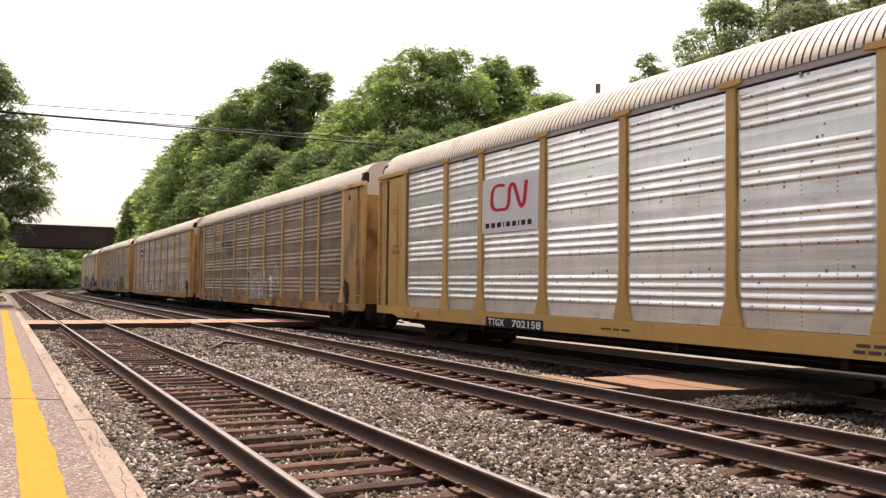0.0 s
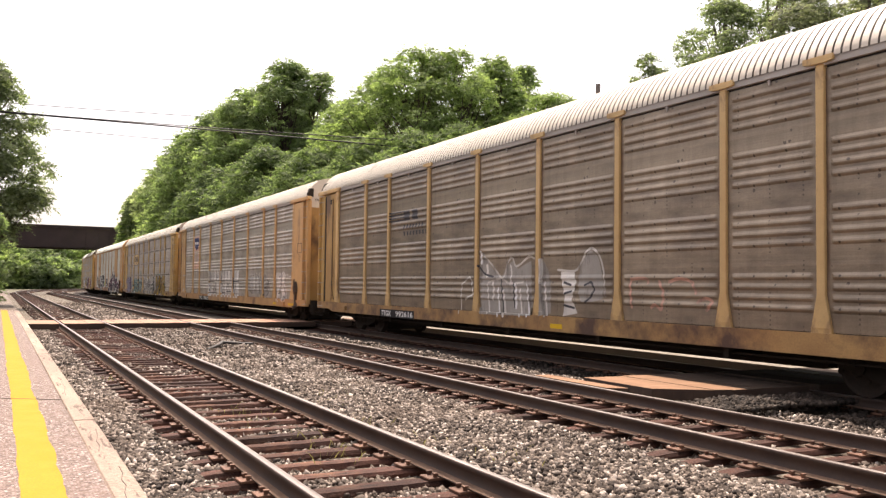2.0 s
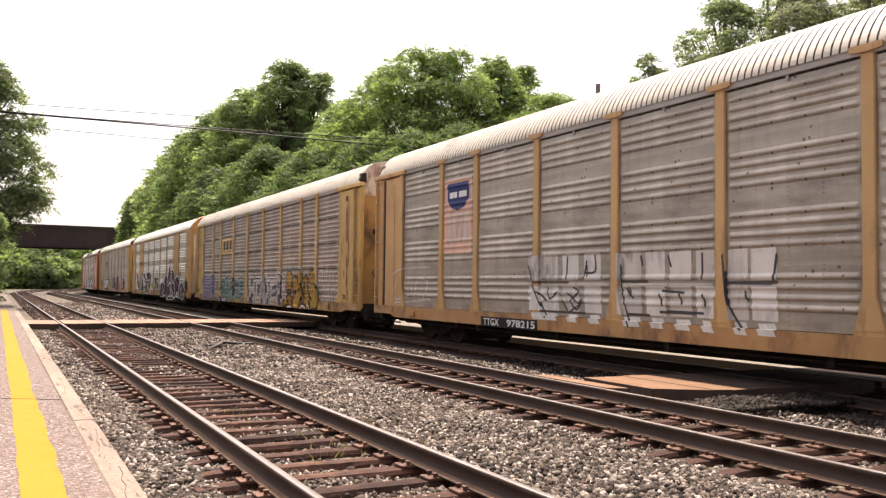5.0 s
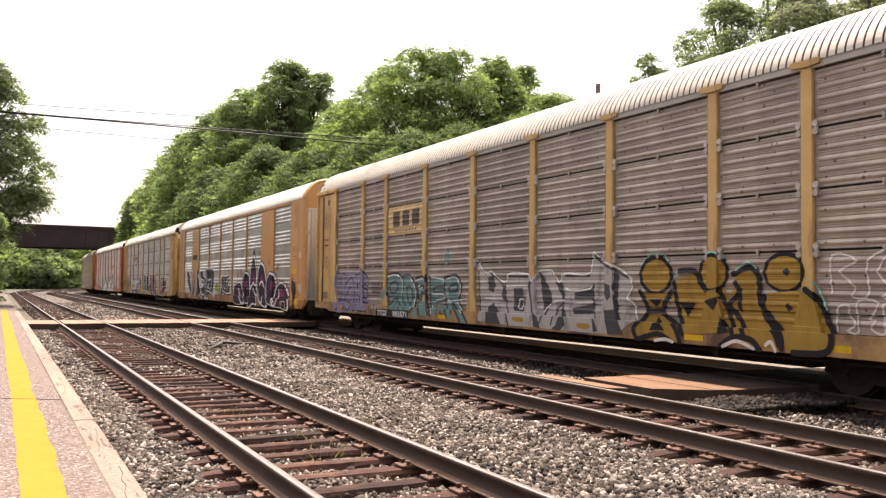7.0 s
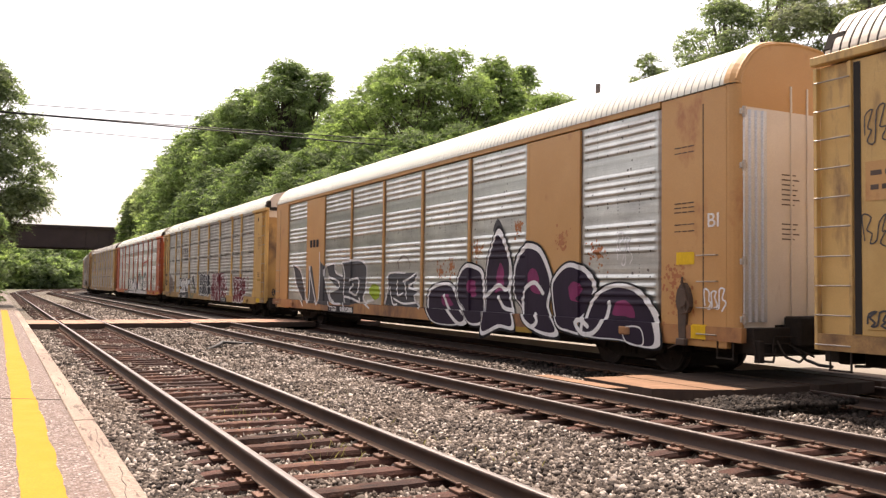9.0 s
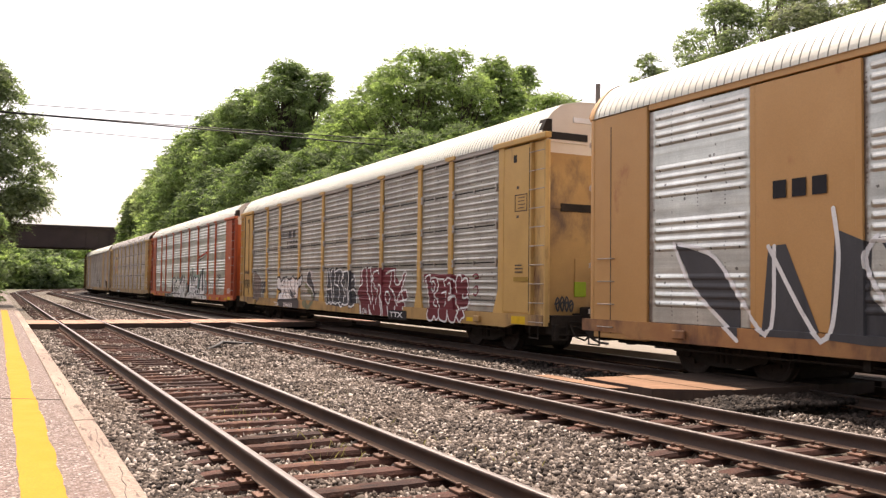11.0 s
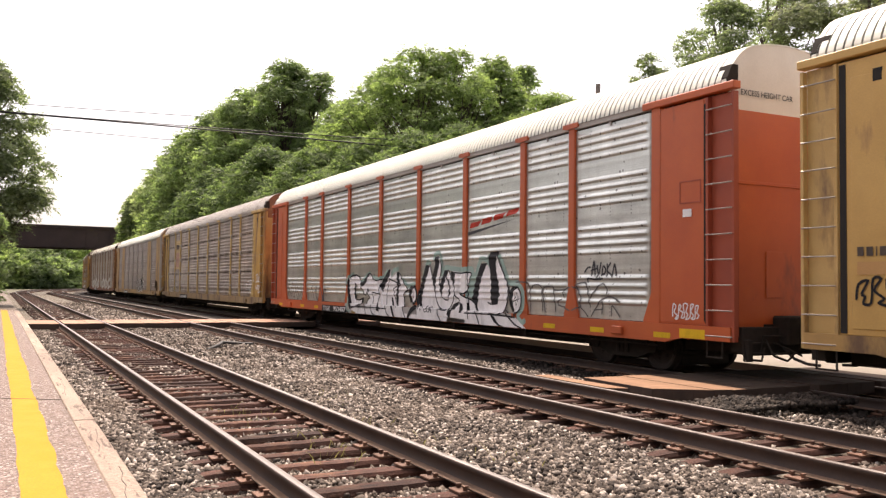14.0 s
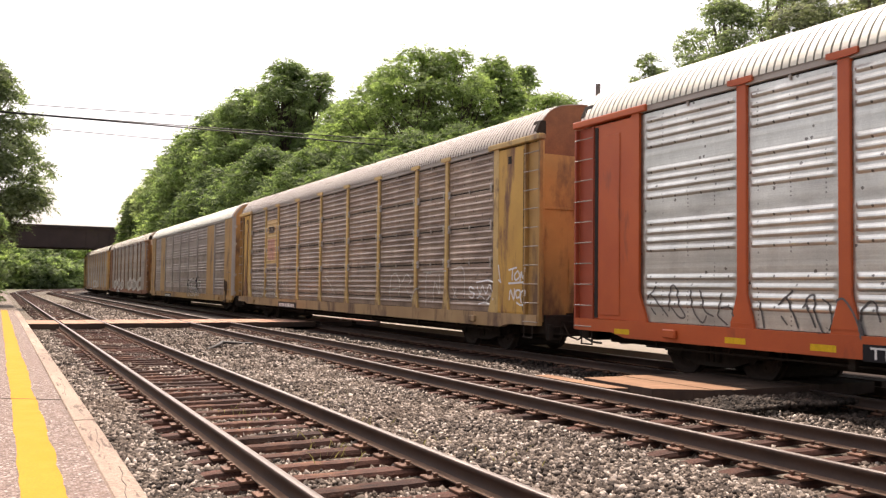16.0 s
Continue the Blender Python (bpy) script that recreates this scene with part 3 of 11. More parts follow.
bm = bmesh.new()
box(bm, -0.18, 0.18, -0.095, 0.095, -0.197, -0.174, 0.004)
for sx in (-0.105, 0.105):
    for sy in (-0.06, 0.06):
        box(bm, sx - 0.014, sx + 0.014, sy - 0.014, sy + 0.014, -0.175, -0.140)
        box(bm, sx - 0.022, sx + 0.022, sy - 0.018, sy + 0.018, -0.150, -0.136)
PLATE_MESH = bpy.data.meshes.new("tie_plate")
bm.to_mesh(PLATE_MESH)
bm.free()
PLATE_MESH.materials.append(M["plate"])


C_DROP = -0.09


def track(name, xc, s0, near_to, label, phase, drop=0.0):
    """Two rails on ties; the nearer ties are pieces with their plates, the far ones joined."""
    tr = new(name, None)
    tagged(tr, label, "railway track", kind="structure")
    for d in (-0.7525, 0.7525):
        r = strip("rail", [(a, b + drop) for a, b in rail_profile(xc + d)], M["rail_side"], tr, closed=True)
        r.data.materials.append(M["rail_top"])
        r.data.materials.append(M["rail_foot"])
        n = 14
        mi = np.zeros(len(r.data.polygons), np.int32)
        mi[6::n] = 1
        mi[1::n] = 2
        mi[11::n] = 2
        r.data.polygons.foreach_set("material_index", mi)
    rng = random.Random(name)
    s, far_v, far_f = s0 + phase, [], []
    cube = np.array([(x, y, z) for x in (-1.3, 1.3) for y in (-0.115, 0.115) for z in (-0.375, -0.195)])
    quads = np.array(((0, 1, 3, 2), (4, 6, 7, 5), (0, 4, 5, 1), (2, 3, 7, 6), (0, 2, 6, 4), (1, 5, 7, 3)))
    while s < 300:
        px, py, a = along(xc, s)
        turn = pose(px + rng.uniform(-0.06, 0.06), py, drop + rng.uniform(-0.012, 0.0), 0, 0, -math.degrees(a) + rng.uniform(-1.6, 1.6))
        if 2.0 < s < near_to:
            t = part("tie", rng.choice(TIES), None, tr, m=turn)
            for d in (-0.7525, 0.7525):
                part("tie_plate", PLATE_MESH, None, t, m=pose(xc + d - turn.translation.x, 0, 0))
        else:
            far_f.append(quads + 8 * len(far_v))
            far_v.append(np.array([turn @ Vector(c) for c in cube]))
        s += 0.53 + rng.uniform(-0.025, 0.025)
    o = part("far_ties", fast_mesh("far_ties", np.concatenate(far_v), np.concatenate(far_f)), M["tie"], tr)
    tagged(o, kind="stuff")
    return tr


track("track_near", X_A, -24.0, 48, "rusty rails on dark creosoted ties in stone ballast", 0.0)
track("track_middle", X_B, -24.0, 48, "rusty rails with red-brown tie plates in ballast", 0.2)
track("track_far", X_C, -24.0, 30, "shaded rails under the passing freight train", 0.1, C_DROP)


# ---- loose stones on the bed ----
def scatter(name, count, x0, x1, y0, y1, size, zc, seed, power=1.0, mat="stone"):
    """Angular stones; denser towards y0 when power is above 1."""
    r = np.random.default_rng(seed)
    cube = np.array([(x, y, z) for x in (-1, 1) for y in (-1, 1) for z in (-1, 1)], float)
    quads = np.array(((0, 1, 3, 2), (4, 6, 7, 5), (0, 4, 5, 1), (2, 3, 7, 6), (0, 2, 6, 4), (1, 5, 7, 3)))
    y = y0 + (y1 - y0) * r.random(count) ** power
    x = x0 + (x1 - x0) * r.random(count)
    s = size * (0.55 + 0.75 * r.random(count) ** 1.5)
    dims = s[:, None] * np.stack([0.6 + 0.6 * r.random(count), 0.6 + 0.6 * r.random(count), 0.4 + 0.4 * r.random(count)], 1) * 0.5
    q = r.normal(size=(count, 4))
    q /= np.linalg.norm(q, axis=1)[:, None]
    w, a, b, c = q.T
    rot = np.stack([np.stack([1 - 2 * (b * b + c * c), 2 * (a * b - c * w), 2 * (a * c + b * w)], 1),
                    np.stack([2 * (a * b + c * w), 1 - 2 * (a * a + c * c), 2 * (b * c - a * w)], 1),
                    np.stack([2 * (a * c - b * w), 2 * (b * c + a * w), 1 - 2 * (a * a + b * b)], 1)], 1)
    v = cube[None] * dims[:, None, :] * (0.72 + 0.5 * r.random((count, 8, 1)))
    v = np.einsum("nij,nkj->nki", rot, v)
    z = zc + 0.02 * np.sin(x * 3.1 + y * 1.7) + 0.012 * np.sin(y * 5.3 - x * 2.2) + r.normal(size=count) * 0.006
    v += np.stack([x, y, z], 1)[:, None, :]
    f = quads[None] + 8 * np.arange(count)[:, None, None]
    o = part(name, fast_mesh(name, v.reshape(-1, 3), f.reshape(-1, 4)), M[mat], None)
    return tagged(o, "loose crushed grey stones between the tracks", "stones", kind="stuff")


scatter("ballast_stones", 9500, 0.96, 1.66, 4.5, 16, 0.050, -0.222, 1, 1.1)
scatter("ballast_stones", 19000, 1.5, 4.1, 4.5, 16, 0.046, -0.272, 7, 1.1)
scatter("ballast_stones", 27000, 3.95, 6.02, 4.4, 17, 0.050, -0.217, 2, 1.1)
scatter("ballast_stones", 10500, 5.98, 8.4, 5.0, 18, 0.046, -0.272, 8, 1.1)
scatter("ballast_stones", 8500, 8.3, 9.9, 6.0, 18, 0.048, -0.236, 13, 1.1)
scatter("ballast_stones", 6000, 0.96, 1.62, 16, 36, 0.053, -0.225, 3, 1.3)
scatter("ballast_stones", 10000, 1.5, 4.1, 16, 36, 0.06, -0.265, 9, 1.3)
scatter("ballast_stones", 5000, 4.1, 6.3, 38, 75, 0.10, -0.225, 11, 1.4)
scatter("ballast_stones", 2500, 1.5, 4.1, 38, 70, 0.09, -0.25, 12, 1.4)
scatter("ballast_stones", 15000, 4.0, 6.4, 17, 40, 0.056, -0.222, 4, 1.3)
scatter("ballast_stones", 8000, 6.0, 10.0, 18, 40, 0.066, -0.24, 5, 1.2)
# darker stones carry on the painted shadow by the far track
scatter("ballast_stones", 6500, 9.6, 14.0, 5, 18, 0.062, -0.30, 6, 1.0, "stone_shaded")
scatter("ballast_stones", 1700, 8.5, 11.3, 8.6, 9.55, 0.06, -0.13, 10, 1.0, "stone_shaded")


# ---- covered car carriers ----
POSTS = [-8.97, -7.03, -4.22, -1.41, 1.41, 4.22, 7.03, 8.97]
DOOR_POST, HALF, Z_LOW, Z_TOP = 11.62, 13.6, 0.87, 4.80
RIDGES = {"grouped": [t - 0.163 * i for t in (4.66, 3.70, 2.71, 1.70) for i in range(4)],
          "rows": [b + 0.10 + 0.165 * i for b in (3.94, 3.02, 2.10, 1.18) for i in range(5)] + [1.03]}
JOINTS = [3.93, 3.01, 2.09, 1.14]


def side_profile(kind):
    """(depth outwards, z) from the bottom of a panel to its top."""
    if kind == "grouped":
        bumps = sorted(RIDGES[kind])
        pts = [(0.0, Z_LOW)]
        for z in bumps:
            pts += [(0.0, z - 0.058), (0.018, z - 0.034), (0.027, z - 0.010), (0.022, z + 0.016), (0.008, z + 0.042), (0.0, z + 0.062)]
        return pts + [(0.0, Z_TOP)]
    pts = [(0.0, Z_LOW)]
    for z in sorted(RIDGES[kind]):
        pts += [(0.0, z - 0.052), (0.017, z - 0.026), (0.019, z - 0.004), (0.007, z + 0.020), (0.0, z + 0.034), (-0.007, z + 0.044), (0.0, z + 0.056), (0.0, z + 0.076), (-0.007, z + 0.084), (0.0, z + 0.094)]
    for z in JOINTS:
        pts += [(0.0, z - 0.019), (-0.055, z - 0.017), (-0.055, z + 0.017), (0.0, z + 0.019)]
    return sorted(pts, key=lambda p: p[1]) + [(0.0, Z_TOP)]


PROFILE = {k: side_profile(k) for k in RIDGES}
PANEL_X, POST_X, SILL_X = 1.43, 1.485, 1.515
MESHES = {}


def cached(key, maker, *mats):
    """One mesh per shape and paint; alike parts share it."""
    full = (key, *[m.name for m in mats])
    if full not in MESHES:
        bm = maker()
        me = bpy.data.meshes.new(key.split("|")[0])
        bm.to_mesh(me)
        bm.free()
        for m in mats:
            me.materials.append(m)
        MESHES[full] = me
    return MESHES[full]


def make_panel(kind, w):
    bm = bmesh.new()
    pr = PROFILE[kind]
    edge = [(-w / 2, 0), (-w / 2 + 0.155, 0), (-w / 2 + 0.215, 1), (w / 2 - 0.215, 1), (w / 2 - 0.155, 0), (w / 2, 0)]
    cols = [[bm.verts.new((-PANEL_X - (d if full or d < 0 else d * 0.12), y, z)) for d, z in pr] for y, full in edge]
    back = [[bm.verts.new((-PANEL_X + 0.07, y, z)) for z in (Z_LOW, Z_TOP)] for y in (-w / 2, w / 2)]
    for c0, c1 in zip(cols, cols[1:]):
        for i in range(len(pr) - 1):
            bm.faces.new((c0[i], c1[i], c1[i + 1], c0[i + 1]))
    cols = [cols[0], cols[-1]]
    bm.faces.new((back[0][0], back[0][1], back[1][1], back[1][0]))
    bm.faces.new((cols[0][0], back[0][0], back[1][0], cols[1][0]))
    bm.faces.new((cols[0][-1], cols[1][-1], back[1][1], back[0][1]))
    bmesh.ops.recalc_face_normals(bm, faces=bm.faces)
    return bm


def make_post(flush, slim=False):
    bm = bmesh.new()
    if flush:
        box(bm, -PANEL_X - 0.05, -PANEL_X + 0.05, -0.055, 0.055, Z_LOW, Z_TOP, 0.006)
        return bm
    w, foot = (0.075, 0.20) if slim else (0.105, 0.27)
    out = [(-foot, 0.74), (foot, 0.74), (foot - 0.03, 0.95), (w, 1.42), (w, 4.86), (-w, 4.86), (-w, 1.42), (0.03 - foot, 0.95)]
    prism(bm, out, "x", -POST_X, -PANEL_X + 0.04)
    es = [e for e in bm.edges if abs(e.verts[0].co.x + POST_X) < 1e-4 and abs(e.verts[1].co.x + POST_X) < 1e-4]
    bmesh.ops.bevel(bm, geom=es, offset=0.012, segments=1, affect="EDGES")
    box(bm, -POST_X - 0.012, -POST_X + 0.0, 0.035 - foot, foot - 0.035, 0.93, 0.945)
    return bm


def make_cap():
    bm = bmesh.new()
    prism(bm, [(-0.265, 4.885), (-0.265, 4.97), (0.265, 4.97), (0.265, 4.885), (0.13, 4.865), (-0.13, 4.865)], "x", -POST_X - 0.04, -1.38)
    return bm


ROOF_LINE = [(1.50, 4.94), (1.488, 5.02), (1.46, 5.10), (1.42, 5.18), (1.355, 5.285), (1.28, 5.38), (1.195, 5.478), (1.10, 5.565), (1.0, 5.63), (0.88, 5.685), (0.7, 5.73), (0.5, 5.765), (0.25, 5.79), (0.0, 5.80)]


def make_roof(pitch, rib, high, end):
    """An arch with ribs across it; the ribs stand proud of the sheet."""
    bm = bmesh.new()
    half = [(-x, z) for x, z in ROOF_LINE]
    line = half + [(-x, z) for x, z in reversed(half[:-1])]
    n = int(2 * end / pitch)
    ys = []
    for i in range(n):
        y = -end + i * 2 * end / n
        ys += [(y, 0), (y + pitch - rib, 0), (y + pitch - 0.55 * rib, -high), (y + pitch - 0.004, -high)]
    ys.append((end, 0))
    rows = []
    for y, h in ys:
        row = []
        for x, z in line:
            k = 1 + h / 1.6
            row.append(bm.verts.new((x * k, y, 4.9 + (z - 4.9) * (1 + h / 0.9)) if h else (x, y, z)))
        rows.append(row)
    # faces of the grooves take the second material, with the shade painted in
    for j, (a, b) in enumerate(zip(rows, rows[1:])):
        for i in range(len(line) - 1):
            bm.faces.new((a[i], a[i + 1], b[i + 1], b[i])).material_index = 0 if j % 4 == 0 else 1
    bmesh.ops.recalc_face_normals(bm, faces=bm.faces)
    return bm


def arch_outline(k=0.985, low=0.8):
    half = [(x * k, z - 0.02) for x, z in ROOF_LINE]
    return [(-1.36, low), (1.36, low), (1.36, 4.85)] + half[1:] + [(-x, z) for x, z in reversed(half[:-1])][:-1] + [(-1.36, 4.85)]


def make_end(z0, z1):
    """The end doors between two heights, with folded leaves."""
    bm = bmesh.new()
    pts = arch_outline()
    prism(bm, pts, "y", -13.36, -13.30)
    for z, no in ((z0, (0, 0, -1)), (z1, (0, 0, 1))):
        g = bmesh.ops.bisect_plane(bm, geom=bm.verts[:] + bm.edges[:] + bm.faces[:], plane_co=(0, 0, z), plane_no=no, clear_outer=True)
        es = [e for e in g["geom_cut"] if isinstance(e, bmesh.types.BMEdge)]
        bmesh.ops.contextual_create(bm, geom=es)
    return bm


def make_end_ribs(folded):
    bm = bmesh.new()
    if folded:
        box(bm, -0.22, -0.18, -13.385, -13.36, 0.95, 5.0, 0.006)
        box(bm, 0.18, 0.22, -13.385, -13.36, 0.95, 5.0, 0.006)
        return bm
    box(bm, -1.3, 1.3, -13.38, -13.36, 3.28, 3.34, 0.004)
    box(bm, -0.55, -0.15, -13.378, -13.362, 1.35, 2.15, 0.006)
    return bm


def make_hood(flush):
    bm = bmesh.new()
    half = [(-x, z) for x, z in ROOF_LINE]
    line = half + [(-x, z) for x, z in reversed(half[:-1])]
    rows = []
    for y, k in (((-13.12, 1.012), (-13.23, 1.006), (-13.33, 0.975), (-13.385, 0.935), (-13.365, 0.90)) if flush else ((-13.26, 0.990), (-13.372, 0.990), (-13.372, 0.97), (-13.26, 0.97))):
        rows.append([bm.verts.new((x * k, y, 4.9 + (z - 4.9) * (k + 0.01))) for x, z in line])
    for a, b in zip(rows, rows[1:]):
        for i in range(len(line) - 1):
            bm.faces.new((a[i], a[i + 1], b[i + 1], b[i]))
    bmesh.ops.recalc_face_normals(bm, faces=bm.faces)
    return bm


def make_end_sheet(flush, leaf):
    """The flat side sheet of the end bay, where the end door slides behind; with a raised leaf on some."""
    bm = bmesh.new()
    if flush:
        box(bm, -1.48, -1.37, -13.15, -DOOR_POST + 0.08, 0.50, 4.93, 0.012)
        return bm
    box(bm, -1.47, -1.37, -12.92, -DOOR_POST - 0.12, 0.86, 4.80, 0.01)
    if leaf:
        box(bm, -1.485, -1.47, -12.70, -12.10, 0.95, 4.55, 0.008)
    else:
        box(bm, -1.482, -1.47, -12.86, -11.76, 0.90, 4.78, 0.004)
    return bm


def make_door_post():
    bm = bmesh.new()
    prism(bm, [(-DOOR_POST - 0.13, 0.74), (-DOOR_POST - 0.13, 4.86), (-DOOR_POST + 0.10, 4.86), (-DOOR_POST + 0.10, 1.42), (-DOOR_POST + 0.32, 0.90), (-DOOR_POST + 0.32, 0.74)], "x", -POST_X, -1.38)
    return bm


def make_ladder_back():
    bm = bmesh.new()
    box(bm, -1.40, -1.33, -13.52, -12.90, 0.70, 4.82, 0.008)
    return bm


def make_ladder_rail():
    bm = bmesh.new()
    box(bm, -1.50, -1.402, -0.03, 0.03, 0.62, 4.80, 0.006)
    return bm


def make_slot():
    """The dark slot between the ladder and the sliding end door, with the door's hinge lugs."""
    bm = bmesh.new()
    pts = [(-12.895, 0.9)]
    for i in range(9):
        z = 1.0 + 0.42 * i
        pts += [(-12.84, z), (-12.80, z + 0.06), (-12.84, z + 0.12)]
    pts += [(-12.84, 4.7), (-12.895, 4.7)]
    prism(bm, pts, "x", -1.478, -1.46)
    return bm


def make_slot_wide():
    """The open dark gap beside the ladder where the end door has slid back."""
    bm = bmesh.new()
    box(bm, -1.478, -1.46, -12.895, -12.785, 0.88, 4.76)
    return bm


def make_door_seam():
    bm = bmesh.new()
    pts = [(-12.06, 4.62), (-12.06, 1.55), (-12.03, 1.32), (-11.96, 1.12), (-11.84, 0.96)]
    for a, b in zip(pts, pts[1:]):
        rod(bm, (-1.487, *a), (-1.487, *b), 0.013, 5)
    return bm


def make_lock_hole():
    bm = bmesh.new()
    box(bm, -1.4885, -1.47, -12.34, -12.20, 4.42, 4.60)
    return bm


def make_seam():
    bm = bmesh.new()
    box(bm, -1.486, -1.48, -12.62, -12.60, 0.6, 4.7)
    return bm


def make_corner():
    bm = bmesh.new()
    pts = [(-1.48, -13.154), (-1.476, -13.21), (-1.455, -13.28), (-1.415, -13.34), (-1.37, -13.38), (-1.33, -13.38), (-1.33, -13.154)]
    prism(bm, pts, "z", 0.75, 4.93)
    return bm


def make_hinge():
    """A clamped hinge between the corner and the end door."""
    bm = bmesh.new()
    rod(bm, (-1.34, -13.40, -0.09), (-1.34, -13.40, 0.09), 0.03, 8)
    box(bm, -1.42, -1.27, -13.41, -13.37, -0.05, 0.05, 0.008)
    return bm


def make_grab():
    bm = bmesh.new()
    rod(bm, (-1.54, -12.95, 0), (-1.54, -12.50, 0), 0.012, 6)
    for y in (-12.95, -12.50):
        rod(bm, (-1.54, y, 0), (-1.47, y, 0), 0.012, 6)
    return bm


def make_end_strip():
    bm = bmesh.new()
    prism(bm, [(-1.33, -13.36), (-1.30, -13.40), (-1.22, -13.40), (-1.19, -13.36)], "z", 0.95, 4.50)
    return bm


def make_rung():
    bm = bmesh.new()
    rod(bm, (-1.515, -13.54, 0), (-1.515, -12.94, 0), 0.012, 6)
    return bm


def make_end_cap():
    bm = bmesh.new()
    box(bm, -POST_X - 0.05, -1.36, -13.60, -11.30, 4.84, 4.97, 0.012)
    return bm


def make_sill():
    bm = bmesh.new()
    prism(bm, [(-13.5, 0.62), (-13.5, 0.86), (13.5, 0.86), (13.5, 0.62), (12.3, 0.62), (11.9, 0.53), (-11.9, 0.53), (-12.3, 0.62)], "x", -SILL_X, -1.40)
    for y in (-10.6, 10.6):
        box(bm, -SILL_X - 0.07, -SILL_X, y - 0.16, y + 0.16, 0.60, 0.76, 0.02)
    return bm


def make_top_rail():
    bm = bmesh.new()
    box(bm, -1.475, -1.36, -11.5, 11.5, 4.835, 4.95, 0.006)
    return bm


def make_top_gap():
    """The dark slit over the panels."""
    bm = bmesh.new()
    box(bm, -1.405, -1.36, -11.5, 11.5, 4.76, 4.834)
    return bm


def make_clip():
    bm = bmesh.new()
    box(bm, -0.01, 0.03, -0.018, 0.018, -0.055, 0.045, 0.006)
    box(bm, -0.018, 0.0, -0.026, 0.026, -0.012, 0.022, 0.005)
    return bm


def make_bracket():
    """A pair of rounded lugs that hold two sheets to a post."""
    bm = bmesh.new()
    for z in (-0.062, 0.062):
        rod(bm, (-0.03, 0, z), (0.03, 0, z), 0.05, 10)
    box(bm, -0.012, 0.03, -0.035, 0.035, -0.07, 0.07, 0.006)
    return bm


def make_under():
    bm = bmesh.new()
    box(bm, -1.36, 1.36, -13.3, 13.3, 0.70, 0.86)
    prism(bm, [(-13.4, 0.55), (-13.4, 0.9), (13.4, 0.9), (13.4, 0.55), (8.7, 0.55), (8.3, 0.25), (-8.3, 0.25), (-8.7, 0.55)], "x", -0.6, 0.6)
    for y in (-7, -3.5, 0, 3.5, 7):
        box(bm, -1.38, 1.38, y - 0.06, y + 0.06, 0.36, 0.72)
    box(bm, -1.25, -0.55, -2.2, -0.6, 0.46, 0.70, 0.05)
    rod(bm, (-1.30, -11.5, 0.44), (-1.30, 11.5, 0.40), 0.02, 6)
    for y in (-11.2, -9.4, 9.4, 11.2):
        box(bm, -1.33, -1.28, y - 0.02, y + 0.02, 0.40, 0.62)
    return bm


def make_coupler():
    bm = bmesh.new()
    box(bm, -0.11, 0.11, -14.05, -13.2, 0.70, 0.92, 0.03)
    box(bm, -0.20, 0.14, -14.27, -14.0, 0.62, 0.98, 0.04)
    rod(bm, (-0.9, -13.62, 0.72), (-0.05, -13.70, 0.70), 0.016, 6)
    rod(bm, (-0.9, -13.62, 0.72), (-0.95, -13.62, 0.42), 0.016, 6)
    box(bm, -1.3, 1.3, -13.55, -13.30, 0.44, 0.86, 0.01)
    box(bm, -0.75, 0.75, -13.3, -11.6, 0.36, 0.72, 0.02)
    box(bm, -0.45, 0.45, -13.75, -13.40, 0.55, 1.05, 0.03)
    box(bm, 0.3, 1.1, -13.5, -13.3, 0.40, 0.6, 0.03)
    rod(bm, (-1.25, -13.60, 0.60), (1.25, -13.60, 0.60), 0.018, 6)
    rod(bm, (-0.6, -13.6, 0.60), (-0.35, -13.95, 0.40), 0.018, 6)
    loops = (((-1.30, -13.56, 0.64), (-1.30, -13.60, 0.34), (-0.95, -13.64, 0.31), (-0.86, -13.62, 0.52)), ((-0.84, -13.62, 0.66), (-0.82, -13.78, 0.40), (-0.66, -13.92, 0.32), (-0.55, -13.98, 0.46)),
             ((-1.22, -13.60, 0.44), (-0.70, -13.66, 0.42), (-0.40, -13.80, 0.44)))
    for line in loops:
        for a, b in zip(line, line[1:]):
            rod(bm, a, b, 0.02, 6)
    box(bm, -1.28, -1.16, -13.66, -13.54, 0.30, 0.66, 0.01)
    return bm


def make_hose():
    bm = bmesh.new()
    pts = [Vector((-0.42, -13.5, 0.68)), Vector((-0.40, -13.62, 0.5)), Vector((-0.36, -13.80, 0.34)), Vector((-0.3, -14.0, 0.27)), Vector((-0.25, -14.22, 0.26))]
    for a, b in zip(pts, pts[1:]):
        rod(bm, a, b, 0.026, 7)
    return bm


